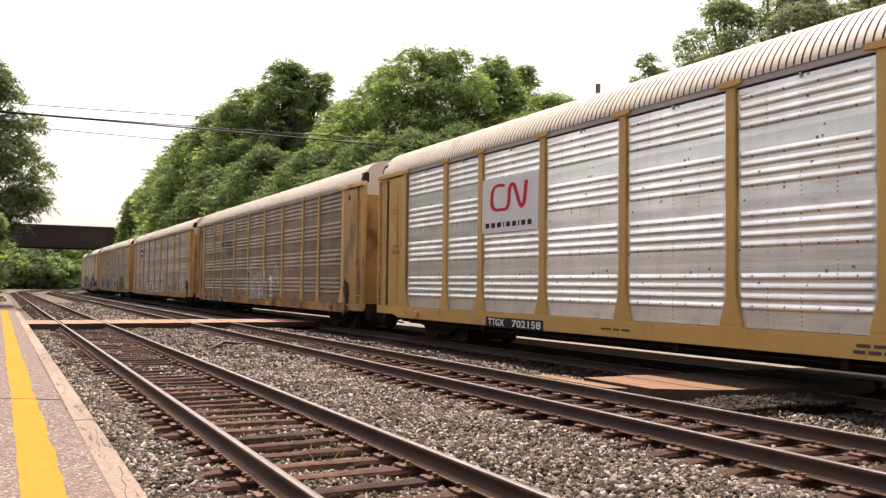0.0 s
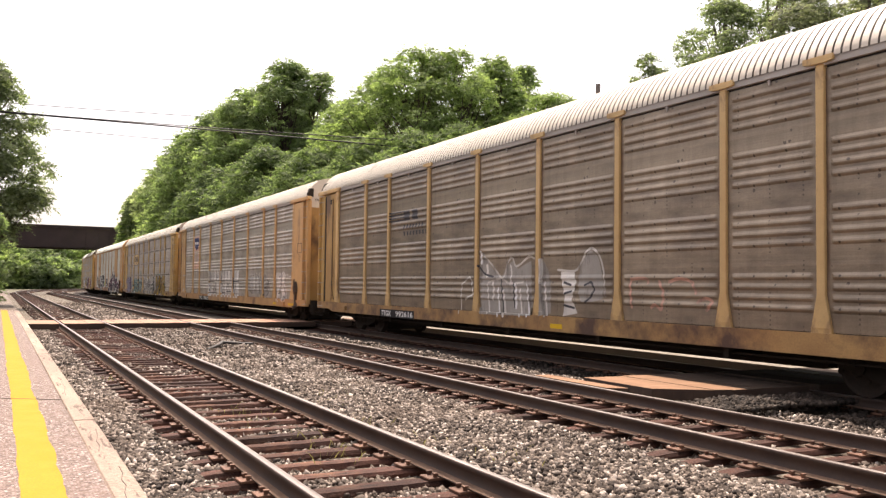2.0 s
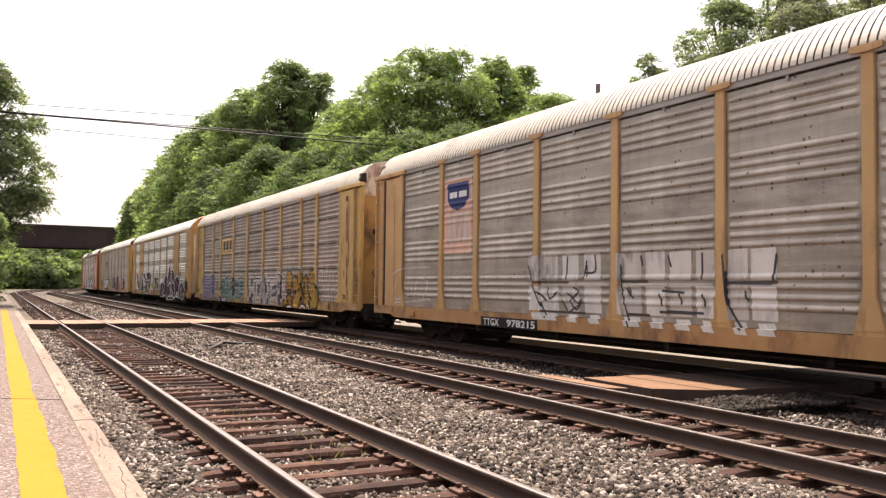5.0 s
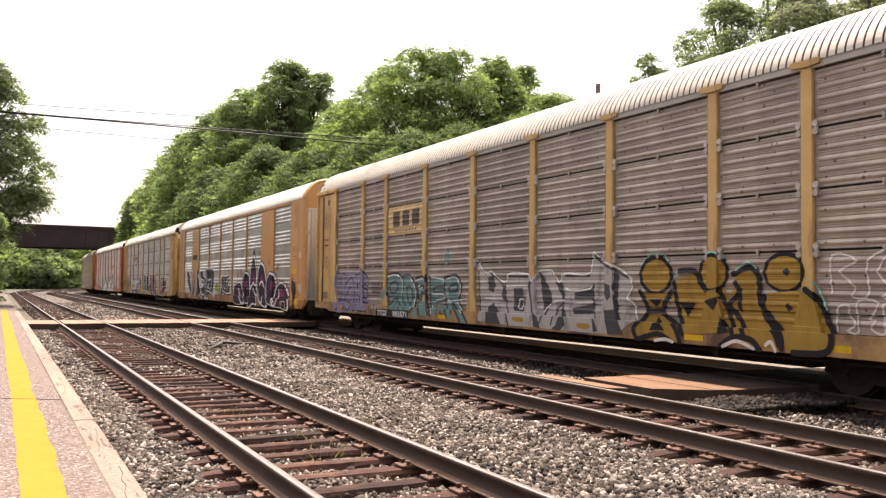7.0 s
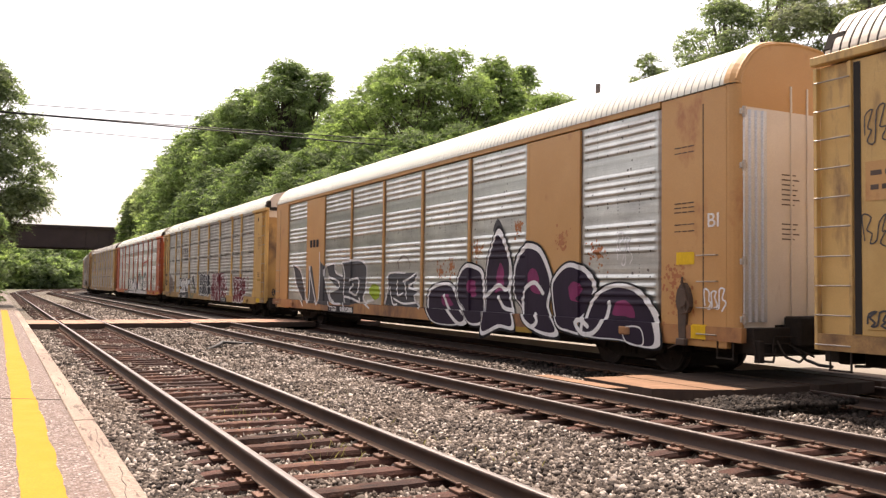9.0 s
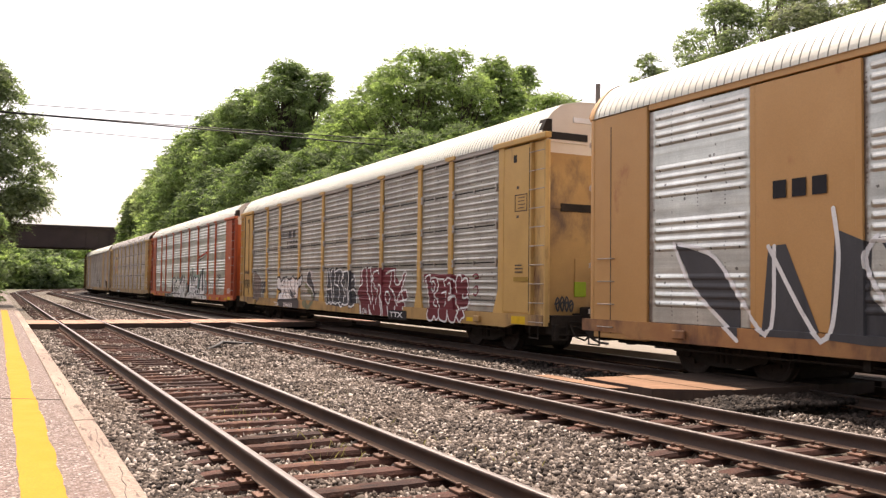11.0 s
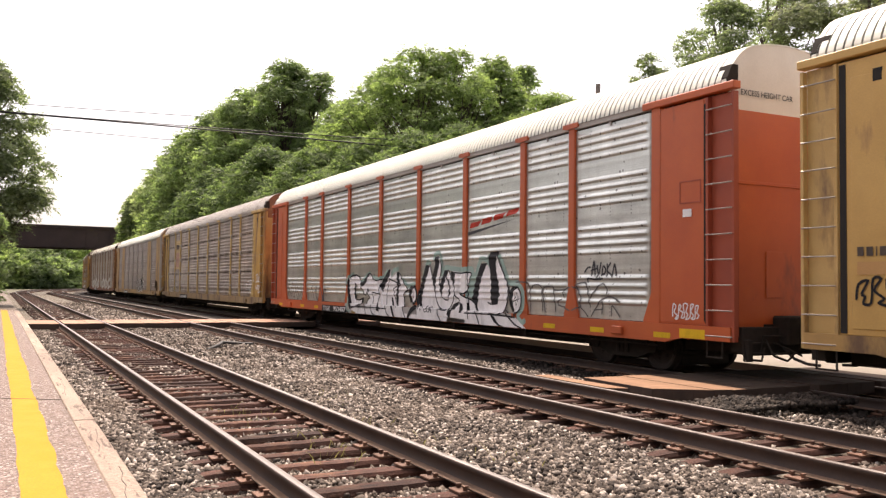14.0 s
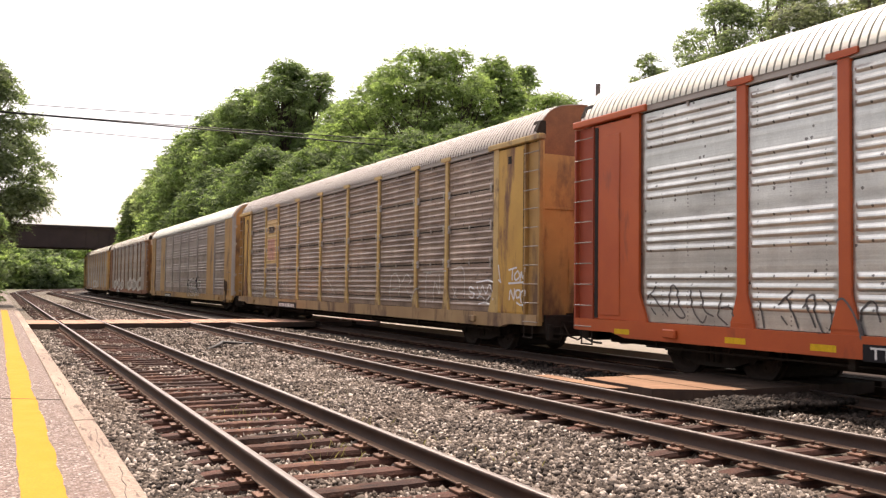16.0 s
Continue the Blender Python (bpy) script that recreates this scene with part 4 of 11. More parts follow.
def make_brake():
    """The hand brake on the side by the end: a round housing, its column, a lever and the chain's loop."""
    bm = bmesh.new()
    prism(bm, [(-12.06, 1.12), (-12.02, 1.26), (-12.05, 1.44), (-12.13, 1.56), (-12.22, 1.60), (-12.30, 1.50), (-12.36, 1.34), (-12.37, 1.18), (-12.30, 1.08), (-12.16, 1.05)], "x", -1.57, -1.47)
    prism(bm, [(-12.08, 1.40), (-12.16, 1.50), (-12.26, 1.46), (-12.31, 1.32), (-12.28, 1.20), (-12.16, 1.16), (-12.08, 1.24)], "x", -1.60, -1.57)
    prism(bm, [(-12.07, 0.56), (-12.04, 1.10), (-12.26, 1.10), (-12.22, 0.80), (-12.23, 0.56)], "x", -1.54, -1.47)
    box(bm, -1.62, -1.52, -12.29, -12.07, 0.50, 0.62, 0.015)
    rod(bm, (-1.58, -12.20, 1.56), (-1.58, -12.20, 1.70), 0.022, 7)
    rod(bm, (-1.61, -12.20, 1.62), (-1.63, -12.36, 1.28), 0.017, 6)
    for a, b in zip([(-12.36, 1.28), (-12.40, 1.18), (-12.36, 1.08), (-12.30, 1.12)], [(-12.40, 1.18), (-12.36, 1.08), (-12.30, 1.12), (-12.28, 1.22)]):
        rod(bm, (-1.62, *a), (-1.62, *b), 0.014, 6)
    rod(bm, (-1.56, -12.12, 0.54), (-1.50, -11.75, 0.42), 0.014, 6)
    return bm


def make_stirrup():
    bm = bmesh.new()
    for a, b in (((-13.3, 0.64), (-13.3, 0.34)), ((-12.95, 0.64), (-12.95, 0.34)), ((-13.32, 0.34), (-12.93, 0.34))):
        rod(bm, (-1.49, *a), (-1.49, *b), 0.016, 6)
    return bm


def make_truck_frame():
    """A cast side frame on each side and the bolster between, about its own centre."""
    bm = bmesh.new()
    for x in (-0.98, 0.86):
        prism(bm, [(-1.25, 0.42), (-1.25, 0.62), (-0.85, 0.66), (-0.3, 0.74), (0.3, 0.74), (0.85, 0.66), (1.25, 0.62), (1.25, 0.42), (0.95, 0.40), (0.42, 0.22), (-0.42, 0.22), (-0.95, 0.40)], "x", x, x + 0.12)
    for x in (-1.01, 0.94):
        for y in (-0.89, 0.89):
            rod(bm, (x, y, 0.457), (x + 0.07, y, 0.457), 0.13, 10)
        for y in (-0.13, 0.0, 0.13):
            rod(bm, (x + 0.02, y, 0.30), (x + 0.02, y, 0.62), 0.055, 8)
    box(bm, -0.9, 0.9, -0.18, 0.18, 0.48, 0.72, 0.03)
    box(bm, -0.62, 0.62, -1.30, -0.42, 0.12, 0.56, 0.04)
    box(bm, -0.62, 0.62, 0.42, 1.30, 0.12, 0.56, 0.04)
    for y in (-1.32, -0.44, 0.44, 1.32):
        rod(bm, (-0.82, y, 0.36), (0.82, y, 0.36), 0.05, 7)
    return bm


def make_wheelset():
    bm = bmesh.new()
    rod(bm, (-0.95, 0, 0), (0.95, 0, 0), 0.075, 10)
    n = 28
    for s in (-1, 1):
        prof = [(0.68, 0.10), (0.675, 0.33), (0.665, 0.40), (0.665, 0.482), (0.69, 0.485), (0.70, 0.457), (0.80, 0.452), (0.80, 0.40), (0.755, 0.33), (0.775, 0.14), (0.80, 0.10)]
        rings = [[bm.verts.new((s * x, r * math.cos(k * math.tau / n), r * math.sin(k * math.tau / n))) for k in range(n)] for x, r in prof]
        for a, b in zip(rings, rings[1:]):
            for k in range(n):
                bm.faces.new((a[k], a[(k + 1) % n], b[(k + 1) % n], b[k]))
        for k in range(6):
            an = k * math.tau / 6
            box(bm, s * 0.79 - 0.012, s * 0.79 + 0.012, 0.22 * math.cos(an) - 0.03, 0.22 * math.cos(an) + 0.03, 0.22 * math.sin(an) - 0.03, 0.22 * math.sin(an) + 0.03)
    bmesh.ops.recalc_face_normals(bm, faces=bm.faces)
    return bm


def make_hatch():
    bm = bmesh.new()
    ring = [[bm.verts.new((-1.491, y, z)) for y, z in ((-12.80 + e, 2.75 + e), (-12.27 - e, 2.75 + e), (-12.27 - e, 3.15 - e), (-12.80 + e, 3.15 - e))] for e in (0, 0.02)]
    for i in range(4):
        bm.faces.new((ring[0][i], ring[0][(i + 1) % 4], ring[1][(i + 1) % 4], ring[1][i]))
    bmesh.ops.recalc_face_normals(bm, faces=bm.faces)
    bmesh.ops.solidify(bm, geom=bm.faces[:], thickness=0.006)
    return bm


def text_mesh(body, fat=0.0, shear=0.0, space=1.0):
    """Flat letters of the built-in font as (points, triangles) in a unit box."""
    cu = bpy.data.curves.new("letters", "FONT")
    cu.body, cu.offset, cu.shear, cu.space_character = body, fat, shear, space
    cu.resolution_u = 3
    ob = bpy.data.objects.new("letters", cu)
    scene.collection.objects.link(ob)
    dg = bpy.context.evaluated_depsgraph_get()
    me = bpy.data.meshes.new_from_object(ob.evaluated_get(dg))
    me.calc_loop_triangles()
    pts = np.array([v.co[:2] for v in me.vertices])
    tri = [tuple(t.vertices) for t in me.loop_triangles]
    bpy.data.objects.remove(ob)
    bpy.data.meshes.remove(me)
    return pts, tri


def fitted(pts, ref=None):
    lo, hi = (ref if ref is not None else pts).min(0), (ref if ref is not None else pts).max(0)
    return (pts - lo) / (hi - lo)


def ribbon(points, width, closed=False):
    """A brush stroke through points as (points, quads): one strip with mitred joints and rounded tips."""
    ps = []
    for p in points:
        p = np.array(p, float)
        if not ps or np.hypot(*(p - ps[-1])) > 0.3 * width:
            ps.append(p)
    if len(ps) < 2:
        ps.append(ps[0] + np.array((width, 0.0)))
    if closed and np.hypot(*(ps[0] - ps[-1])) > 0.3 * width:
        ps.append(ps[0])
    n = len(ps)
    pts, faces = [], []
    for i, p in enumerate(ps):
        a = ps[i] - ps[i - 1] if i else (ps[-1] - ps[-2] if closed else ps[1] - ps[0])
        b = ps[i + 1] - ps[i] if i < n - 1 else (ps[1] - ps[0] if closed else a)
        a, b = a / np.hypot(*a), b / np.hypot(*b)
        m = a + b
        m = m / np.hypot(*m) if np.hypot(*m) > 0.2 else b
        nrm = np.array((-m[1], m[0])) * width / 2 / max(0.6, float(m @ b))
        if not closed and i in (0, n - 1):
            tip = p + (b if i else -b) * width * 0.35
            ends = [tip - nrm * 0.5, tip + nrm * 0.5]
        else:
            ends = None
        if ends and i == 0:
            pts += ends
        pts += [p - nrm, p + nrm]
        if ends and i:
            pts += ends
    for k in range(0, len(pts) - 2, 2):
        faces.append((k, k + 2, k + 3, k + 1))
    return np.array(pts), faces


def curve(points, steps=6, closed=False):
    """A smooth line through a few points."""
    ps = [np.array(p, float) for p in points]
    n = len(ps)
    out = []
    for i in range(n if closed else n - 1):
        p0, p1, p2, p3 = (ps[(i + j) % n] if closed else ps[min(max(i + j, 0), n - 1)] for j in (-1, 0, 1, 2))
        for k in range(steps):
            t = k / steps
            out.append(0.5 * (2 * p1 + (p2 - p0) * t + (2 * p0 - 5 * p1 + 4 * p2 - p3) * t * t + (3 * p1 - p0 - 3 * p2 + p3) * t ** 3))
    if not closed:
        out.append(ps[-1])
    return out


def depth_at(kind, flush, y, z):
    """How far the car's side stands out at a place, and which piece it is."""
    if z < 0.868:
        return SILL_X
    if not flush:
        w = 0.115 if z > 1.42 else 0.115 + (1.42 - z) / 0.5 * 0.14
        if any(abs(y - p) < w for p in POSTS):
            return POST_X + (0.013 if z < 0.95 else 0)
    elif any(abs(y - p) < 0.06 for p in POSTS):
        return PANEL_X + 0.052
    elif 7.03 < abs(y) < 8.97:
        return PANEL_X + 0.047
    elif abs(y) > DOOR_POST - 0.1:
        return 1.482
    if abs(y) > DOOR_POST - 0.1:
        return POST_X if abs(y) < DOOR_POST + 0.15 else 1.49
    pr = PROFILE[kind]
    for (d0, z0), (d1, z1) in zip(pr, pr[1:]):
        if z0 <= z <= z1:
            return PANEL_X + max(d0 + (d1 - d0) * ((z - z0) / (z1 - z0) if z1 > z0 else 0), -0.05)
    return PANEL_X


def painted(name, shapes, mat, car, kind, flush, layer, y0, z0, w, h, label="", flat=None):
    """Paint laid on the ribbed side: shapes of (points, faces) in a unit box, set from y0 towards the front, w wide and h high."""
    if len(shapes) > 1:
        for shape in shapes:
            painted(name, [shape], mat, car, kind, flush, layer, y0, z0, w, h, label, flat)
        return None
    bm = bmesh.new()
    for pts, faces in shapes:
        vs = [bm.verts.new((0, y0 - u * w, z0 + v * h)) for u, v in pts]
        for f in faces:
            if len(set(f)) > 2:
                try:
                    bm.faces.new([vs[i] for i in f])
                except ValueError:
                    pass
    if flat:
        for v in bm.verts:
            v.co.x = -flat
        for f in bm.faces:
            f.normal_update()
            if f.normal.x > 0:
                f.normal_flip()
        return part(name, bm, mat, car, label)
    zs = [v.co.z for v in bm.verts]
    yv = [v.co.y for v in bm.verts]
    lo, hi, left, right = min(zs), max(zs), min(yv), max(yv)

    def cut(y, z, ny, nz):
        bmesh.ops.bisect_plane(bm, geom=bm.verts[:] + bm.edges[:] + bm.faces[:], plane_co=(0, y, z), plane_no=(0, ny, nz), dist=1e-5)
    for z in [z for d, z in PROFILE[kind]] + [0.861, 0.8681, 0.944, 0.9501]:
        if lo < z < hi:
            cut(0, z, 0, 1)
    steps = [s * y for s in (1, -1) for y in (DOOR_POST - 0.106, DOOR_POST - 0.0999, DOOR_POST + 0.1499, DOOR_POST + 0.156)]
    for p in POSTS:
        steps += [p + s * d for s in (1, -1) for d in ((0.0599, 0.066) if flush else (0.1149, 0.121))]
    for y in steps:
        if left < y < right:
            cut(y, 0, 1, 0)
    if not flush and lo < 1.42:
        for p in POSTS:
            for s in (1, -1):
                for d in (0.1147, 0.121):
                    if left < p + s * 0.27 and right > p - 0.27 and hi > 0.868:
                        cut(p + s * d, 1.42, s, 0.28)
    for v in bm.verts:
        v.co.x = -depth_at(kind, flush, v.co.y, v.co.z) - 0.0016 * layer - 0.002
    for f in bm.faces:
        f.normal_update()
        if f.normal.x > 0:
            f.normal_flip()
    me = bpy.data.meshes.new(name)
    bm.to_mesh(me)
    bm.free()
    return part(name, me, mat, car, label)


def lettering(name, body, mat, car, st, y0, z0, w, h, layer=1, fat=0.0, shear=0.0, space=1.0, label=""):
    pts, tri = text_mesh(body, fat, shear, space)
    painted(name, list(islands(fitted(pts), tri)), mat, car, st["kind"], st["flush"], layer, y0, z0, w, h, label)


def bars(widths, gap=0.25):
    """A row of plain bars in a unit box."""
    total = sum(widths) + gap * (len(widths) - 1)
    out, u = [], 0.0
    for wd in widths:
        out.append((np.array([(u / total, 0), ((u + wd) / total, 0), ((u + wd) / total, 1), (u / total, 1)]), [(0, 1, 2, 3)]))
        u += wd + gap
    return out


RECT = [(np.array([(0, 0), (1, 0), (1, 1), (0, 1)], float), [(0, 1, 2, 3)])]


def islands(pts, tri):
    """Letters that don't touch, one by one."""
    root = list(range(len(pts)))

    def find(i):
        while root[i] != i:
            root[i] = root[root[i]]
            i = root[i]
        return i
    for a, b, c in tri:
        root[find(b)] = find(a)
        root[find(c)] = find(a)
    groups = {}
    for t in tri:
        groups.setdefault(find(t[0]), []).append(t)
    for g in groups.values():
        ids = sorted({i for t in g for i in t})
        back = {i: n for n, i in enumerate(ids)}
        yield pts[ids], [tuple(back[i] for i in t) for t in g]


def burner(body, car, st, y0, z0, w, h, fill, line, edge=None, seed=0, fat=0.04, shear=0.0, label="spray-painted graffiti lettering", space=1.02, rim=0.03, glint=None):
    """Block graffiti letters in layers, the fattest lowest, with uneven tops."""
    big, _ = text_mesh(body, fat + rim, shear, space)

    def warp(p):
        q = fitted(p, big)
        u, v = q[:, 0], q[:, 1]
        top = 1 + 0.10 * np.sin(u * 9 + seed) + 0.07 * np.sin(u * 23 + 2 * seed)
        return np.stack([u + 0.012 * np.sin(v * 7 + u * 20 + seed), v * top], 1)
    for i, (f, m) in enumerate(((fat + 1.8 * rim, edge), (fat + rim, line), (fat, fill))):
        if m:
            p, t = text_mesh(body, f, shear, space)
            if glint and m is line:
                q, tq = text_mesh(body, fat + 1.15 * rim, shear, space)
                for pq, tt in islands(warp(q) + np.array((0.008, 0.012)), tq):
                    painted("graffiti", [(pq, tt)], glint, car, st["kind"], st["flush"], 2 * i, y0, z0, w, h, label)
            for piece in islands(warp(p), t):
                painted("graffiti", [piece], m, car, st["kind"], st["flush"], 1 + 2 * i, y0, z0, w, h, label)


def scrawl(car, st, y0, z0, w, h, mat, seed, n=5, width=0.025, layer=4, label="thin scrawled graffiti tag"):
    """A loose hand-drawn tag of loops in one line that nobody can read."""
    rng = random.Random(seed)
    pts = []
    for i in range(n):
        u, d = i / n, 1.0 / n
        pts += [(u + d * rng.uniform(0, 0.25), rng.uniform(0, 0.25)), (u + d * rng.uniform(-0.1, 0.3), rng.uniform(0.7, 1)), (u + d * rng.uniform(0.6, 1.0), rng.uniform(0.75, 1.0)),
                (u + d * rng.uniform(0.3, 0.6), rng.uniform(0.4, 0.6)), (u + d * rng.uniform(0.7, 1.0), rng.uniform(0.2, 0.5)), (u + d * rng.uniform(0.35, 0.7), rng.uniform(0, 0.15))]
    p, f = ribbon([(a * w, b * h) for a, b in curve(pts, 3)], width)
    painted("graffiti", [(p / np.array((w, h)), f)], mat, car, st["kind"], st["flush"], layer, y0, z0, w, h, label)


def blob(car, st, y0, z0, pts, mat, layer, label="", closed=True, width=None, name="graffiti"):
    """A filled smooth outline, or a brush line, given in metres from y0 towards the front and up from z0."""
    line = curve(pts, 6, closed)
    if width:
        shape = ribbon(line, width, closed)
    else:
        shape = (np.array(line), [tuple(range(len(line)))])
    painted(name, [shape], mat, car, st["kind"], st["flush"], layer, y0, z0, 1, 1, label)


def stroke(car, st, y0, pts, paint, layer, label, width=None, closed=False, smooth=True):
    """One brush stroke or filled shape of a graffito: metres from y0 towards the front, and height."""
    if smooth:
        line = curve(pts, 5, closed or width is None)
    else:
        line = [np.array(p, float) for p in pts]
    shape = ribbon(line, width, closed) if width else (np.array(line), [tuple(range(len(line)))])
    painted("graffiti", [shape], M["g_" + paint], car, st["kind"], st["flush"], layer, y0, 0.0, 1, 1, label)


GALV = dict(kind="grouped", flush=False, slim=False, solid="ochre", panel="p_silver", post="yellow", sill="yellow", roof="roof_a", end_low="end_grimy", end_top="cream", sheet="yellow", ladder="yellow_pale", pitch=(0.150, 0.034, 0.04))
STYLES = [
    dict(GALV, label="car carrier with bright galvanised panels and yellow posts"),
    dict(GALV, slim=True, panel="p_umber", post="post_beige", sheet="yellow_grimy", sill="sill_grimy", label="grimy brown-panelled car carrier with yellow posts"),
    dict(GALV, panel="p_faded", post="peach", sheet="peach", ladder="peach", sill="peach_rusty", label="faded car carrier with white block graffiti"),
    dict(GALV, kind="rows", panel="p_csx", post="yellow_pale", sill="sill_grimy", end_top="cream_rusty", sheet="yellow_pale", label="sooty grey car carrier with a long row of graffiti"),
    dict(GALV, flush=True, panel="p_silver_dull", post="ochre", sill="ochre_rusty", roof="roof_b", end_low="cream", end_top="ochre", sheet="ochre", ladder="ochre", pitch=(0.17, 0.022, 0.02), label="ochre car carrier with silver panels and dark graffiti"),
    dict(GALV, kind="rows", panel="p_grey", roof="roof_b", post="yellow", sill="yellow_grimy", label="grey-panelled car carrier with yellow posts and red graffiti"),
    dict(GALV, panel="p_silver_dull", post="orange", sill="orange", roof="roof_b", end_low="orange", sheet="orange", ladder="orange_dark", label="car carrier with orange posts and white block graffiti"),
    dict(GALV, kind="rows", slim=True, panel="p_stained", post="post_worn", sill="tan_sill", roof="roof_c", end_top="rust", end_low="yellow_grimy", sheet="yellow_streaked", ladder="yellow_grimy", label="brown-stained car carrier with pale yellow posts"),
    dict(GALV, flush=True, panel="p_dusk", post="toprail", solid="end_grimy", sill="end_grimy", roof="roof_b", end_low="end_grimy", end_top="ochre", sheet="end_grimy", ladder="end_grimy", pitch=(0.17, 0.022, 0.02), label="dull smooth-sided car carrier with yellow end panels"),
    dict(GALV, panel="p_umber", post="rusty_yellow", sill="rust", sheet="rusty_yellow", ladder="rusty_yellow", label="brown car carrier with white patches of graffiti"),
    dict(GALV, panel="p_umber", post="end_grimy", sheet="end_grimy", sill="sill_grimy", label="weathered brown car carrier far down the train"),
    dict(GALV, panel="p_umber", post="rust", sheet="rusty_yellow", label="last weathered car carrier round the bend"),
]
BAYS = list(zip([-DOOR_POST + 0.1] + POSTS, POSTS + [DOOR_POST - 0.1]))
TURN = pose(0, 0, 0, 0, 0, 180)


def car_carrier(k):
    st = STYLES[k]
    car = new("car_carrier", None)
    tagged(car, st["label"], "railway wagon", "freight train")
    fl = st["flush"]
    for side in (Matrix.Identity(4), TURN):
        for i, (a, b) in enumerate(BAYS):
            w = round(b - a, 3)
            solid = fl and i in (1, 7)
            if solid:
                def plain(w=w):
                    bm = bmesh.new()
                    box(bm, -PANEL_X - 0.045, -PANEL_X + 0.06, -w / 2, w / 2, Z_LOW, Z_TOP, 0.008)
                    return bm
                me = cached("side_panel|plain%.3f" % w, plain, M[st["solid"]])
            else:
                me = cached("side_panel|%s%.3f" % (st["kind"], w), lambda w=w: make_panel(st["kind"], w), M[st["panel"]])
            part("side_panel", me, None, car, m=side @ pose(0, (a + b) / 2, 0))
        for p in POSTS:
            part("post", cached("post|%s%s" % (fl, st["slim"]), lambda: make_post(fl, st["slim"]), M[st["post"]]), None, car, m=side @ pose(0, p, 0))
            if not fl:
                part("post_cap", cached("post_cap", make_cap, M[st["post"]]), None, car, m=side @ pose(0, p, 0))
        part("side_sill", cached("side_sill", make_sill, M[st["sill"]]), None, car, m=side)
        part("top_rail", cached("top_rail", make_top_rail, M["toprail"] if not fl else M[st["post"]]), None, car, m=side)
        if not fl:
            part("top_gap", cached("top_gap", make_top_gap, M["dark"]), None, car, m=side)
            if side is not TURN:
                for p0, p1 in BAYS:
                    part("panel_clip", cached("panel_clip", make_clip, M["toprail"]), None, car, m=pose(-1.45, (p0 + p1) / 2, 4.80))
        if st["kind"] == "rows":
            for z in JOINTS:
                def gap(z=z):
                    bm = bmesh.new()
                    box(bm, -PANEL_X + 0.04, -PANEL_X + 0.054, -11.5, 11.5, z - 0.016, z + 0.016)
                    return bm
                part("joint_gap", cached("joint_gap|%.2f" % z, gap, M["dark"]), None, car, m=side)
        if st["kind"] == "rows" and side is not TURN:
            for p0, p1 in BAYS:
                for z in JOINTS[:3]:
                    part("panel_clip", cached("panel_clip", make_clip, M["toprail"]), None, car, m=pose(-1.462, (p0 + p1) / 2, z))
                    for y in (p0 + 0.155, p1 - 0.155):
                        part("bracket", cached("bracket", make_bracket, M["lug"]), None, car, m=pose(-1.455, y, z))
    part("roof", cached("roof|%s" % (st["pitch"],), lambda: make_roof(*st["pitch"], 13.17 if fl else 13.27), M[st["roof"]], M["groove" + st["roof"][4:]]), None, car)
    part("underframe", cached("underframe", make_under, M["under"]), None, car)
    for end in (Matrix.Identity(4), TURN):
        part("end_door", cached("end_door", lambda: make_end(0.7, 4.55), M[st["end_low"]]), None, car, m=end)
        part("end_gable", cached("end_gable", lambda: make_end(4.55, 6.2), M[st["end_top"]]), None, car, m=end)
        part("end_ribs", cached("end_ribs|%s" % fl, lambda: make_end_ribs(fl), M[st["end_low"]]), None, car, m=end)
        if not fl:
            for flip in (1, -1):
                # solid dark prism that paints the shade in the gap at the roof end
                def notch(flip=flip):
                    bm = bmesh.new()
                    prism(bm, [(flip * -1.46, 4.97), (flip * -1.47, 5.06), (flip * -1.36, 5.30), (flip * -1.22, 5.30), (flip * -1.22, 4.97)], "y", -13.40, -13.12)
                    return bm
                part("eave_notch", cached("eave_notch|%d" % flip, notch, M["under"]), None, car, m=end)
        part("hood", cached("hood|%s" % fl, lambda: make_hood(fl), M[st["roof"]] if not fl else M[st["post"]]), None, car, m=end)
        if k == 4:
            for i in range(4):
                part("end_strip", cached("end_strip", make_end_strip, M["galv"]), None, car, "galvanised folded strip of the end door", m=end @ pose(0.145 * i - 0.03, 0, 0))
        part("coupler", cached("coupler", make_coupler, M["under"]), None, car, m=end)
        part("air_hose", cached("air_hose", make_hose, M["hose"]), None, car, m=end)
        for flip in (1, -1):
            mir = end if flip == 1 else end @ Matrix.Diagonal((-1, 1, 1, 1))
            tag = "" if flip == 1 else "m"

            def mirrored(maker, flip=flip):
                bm = maker()
                if flip < 0:
                    for v in bm.verts:
                        v.co.x = -v.co.x
                    bmesh.ops.reverse_faces(bm, faces=bm.faces)
                return bm
            def add(name, maker, mat):
                return part(name, cached(name + "|" + tag, lambda: mirrored(maker), mat), None, car, m=end)
            leaf = end is TURN
            part("end_sheet", cached("end_sheet|%s%s%s" % (tag, fl, leaf), lambda: mirrored(lambda: make_end_sheet(fl, leaf)), M[st["sheet"]]), None, car, m=end)
            if fl:
                add("seam", make_seam, M["g_brownline"])
                add("corner_post", make_corner, M[st["post"]])
                for z in (4.45, 3.55, 1.95, 1.0):
                    part("hinge", cached("hinge|" + tag, lambda: mirrored(make_hinge), M["lug"]), None, car, m=end @ pose(0, 0, z))
                for i in range(4):
                    part("grab_iron", cached("grab_iron|" + tag, lambda: mirrored(make_grab), M["steel"]), None, car, m=end @ pose(0, 0, 0.72 + 0.45 * i))
                add("step", make_stirrup, M["under"])
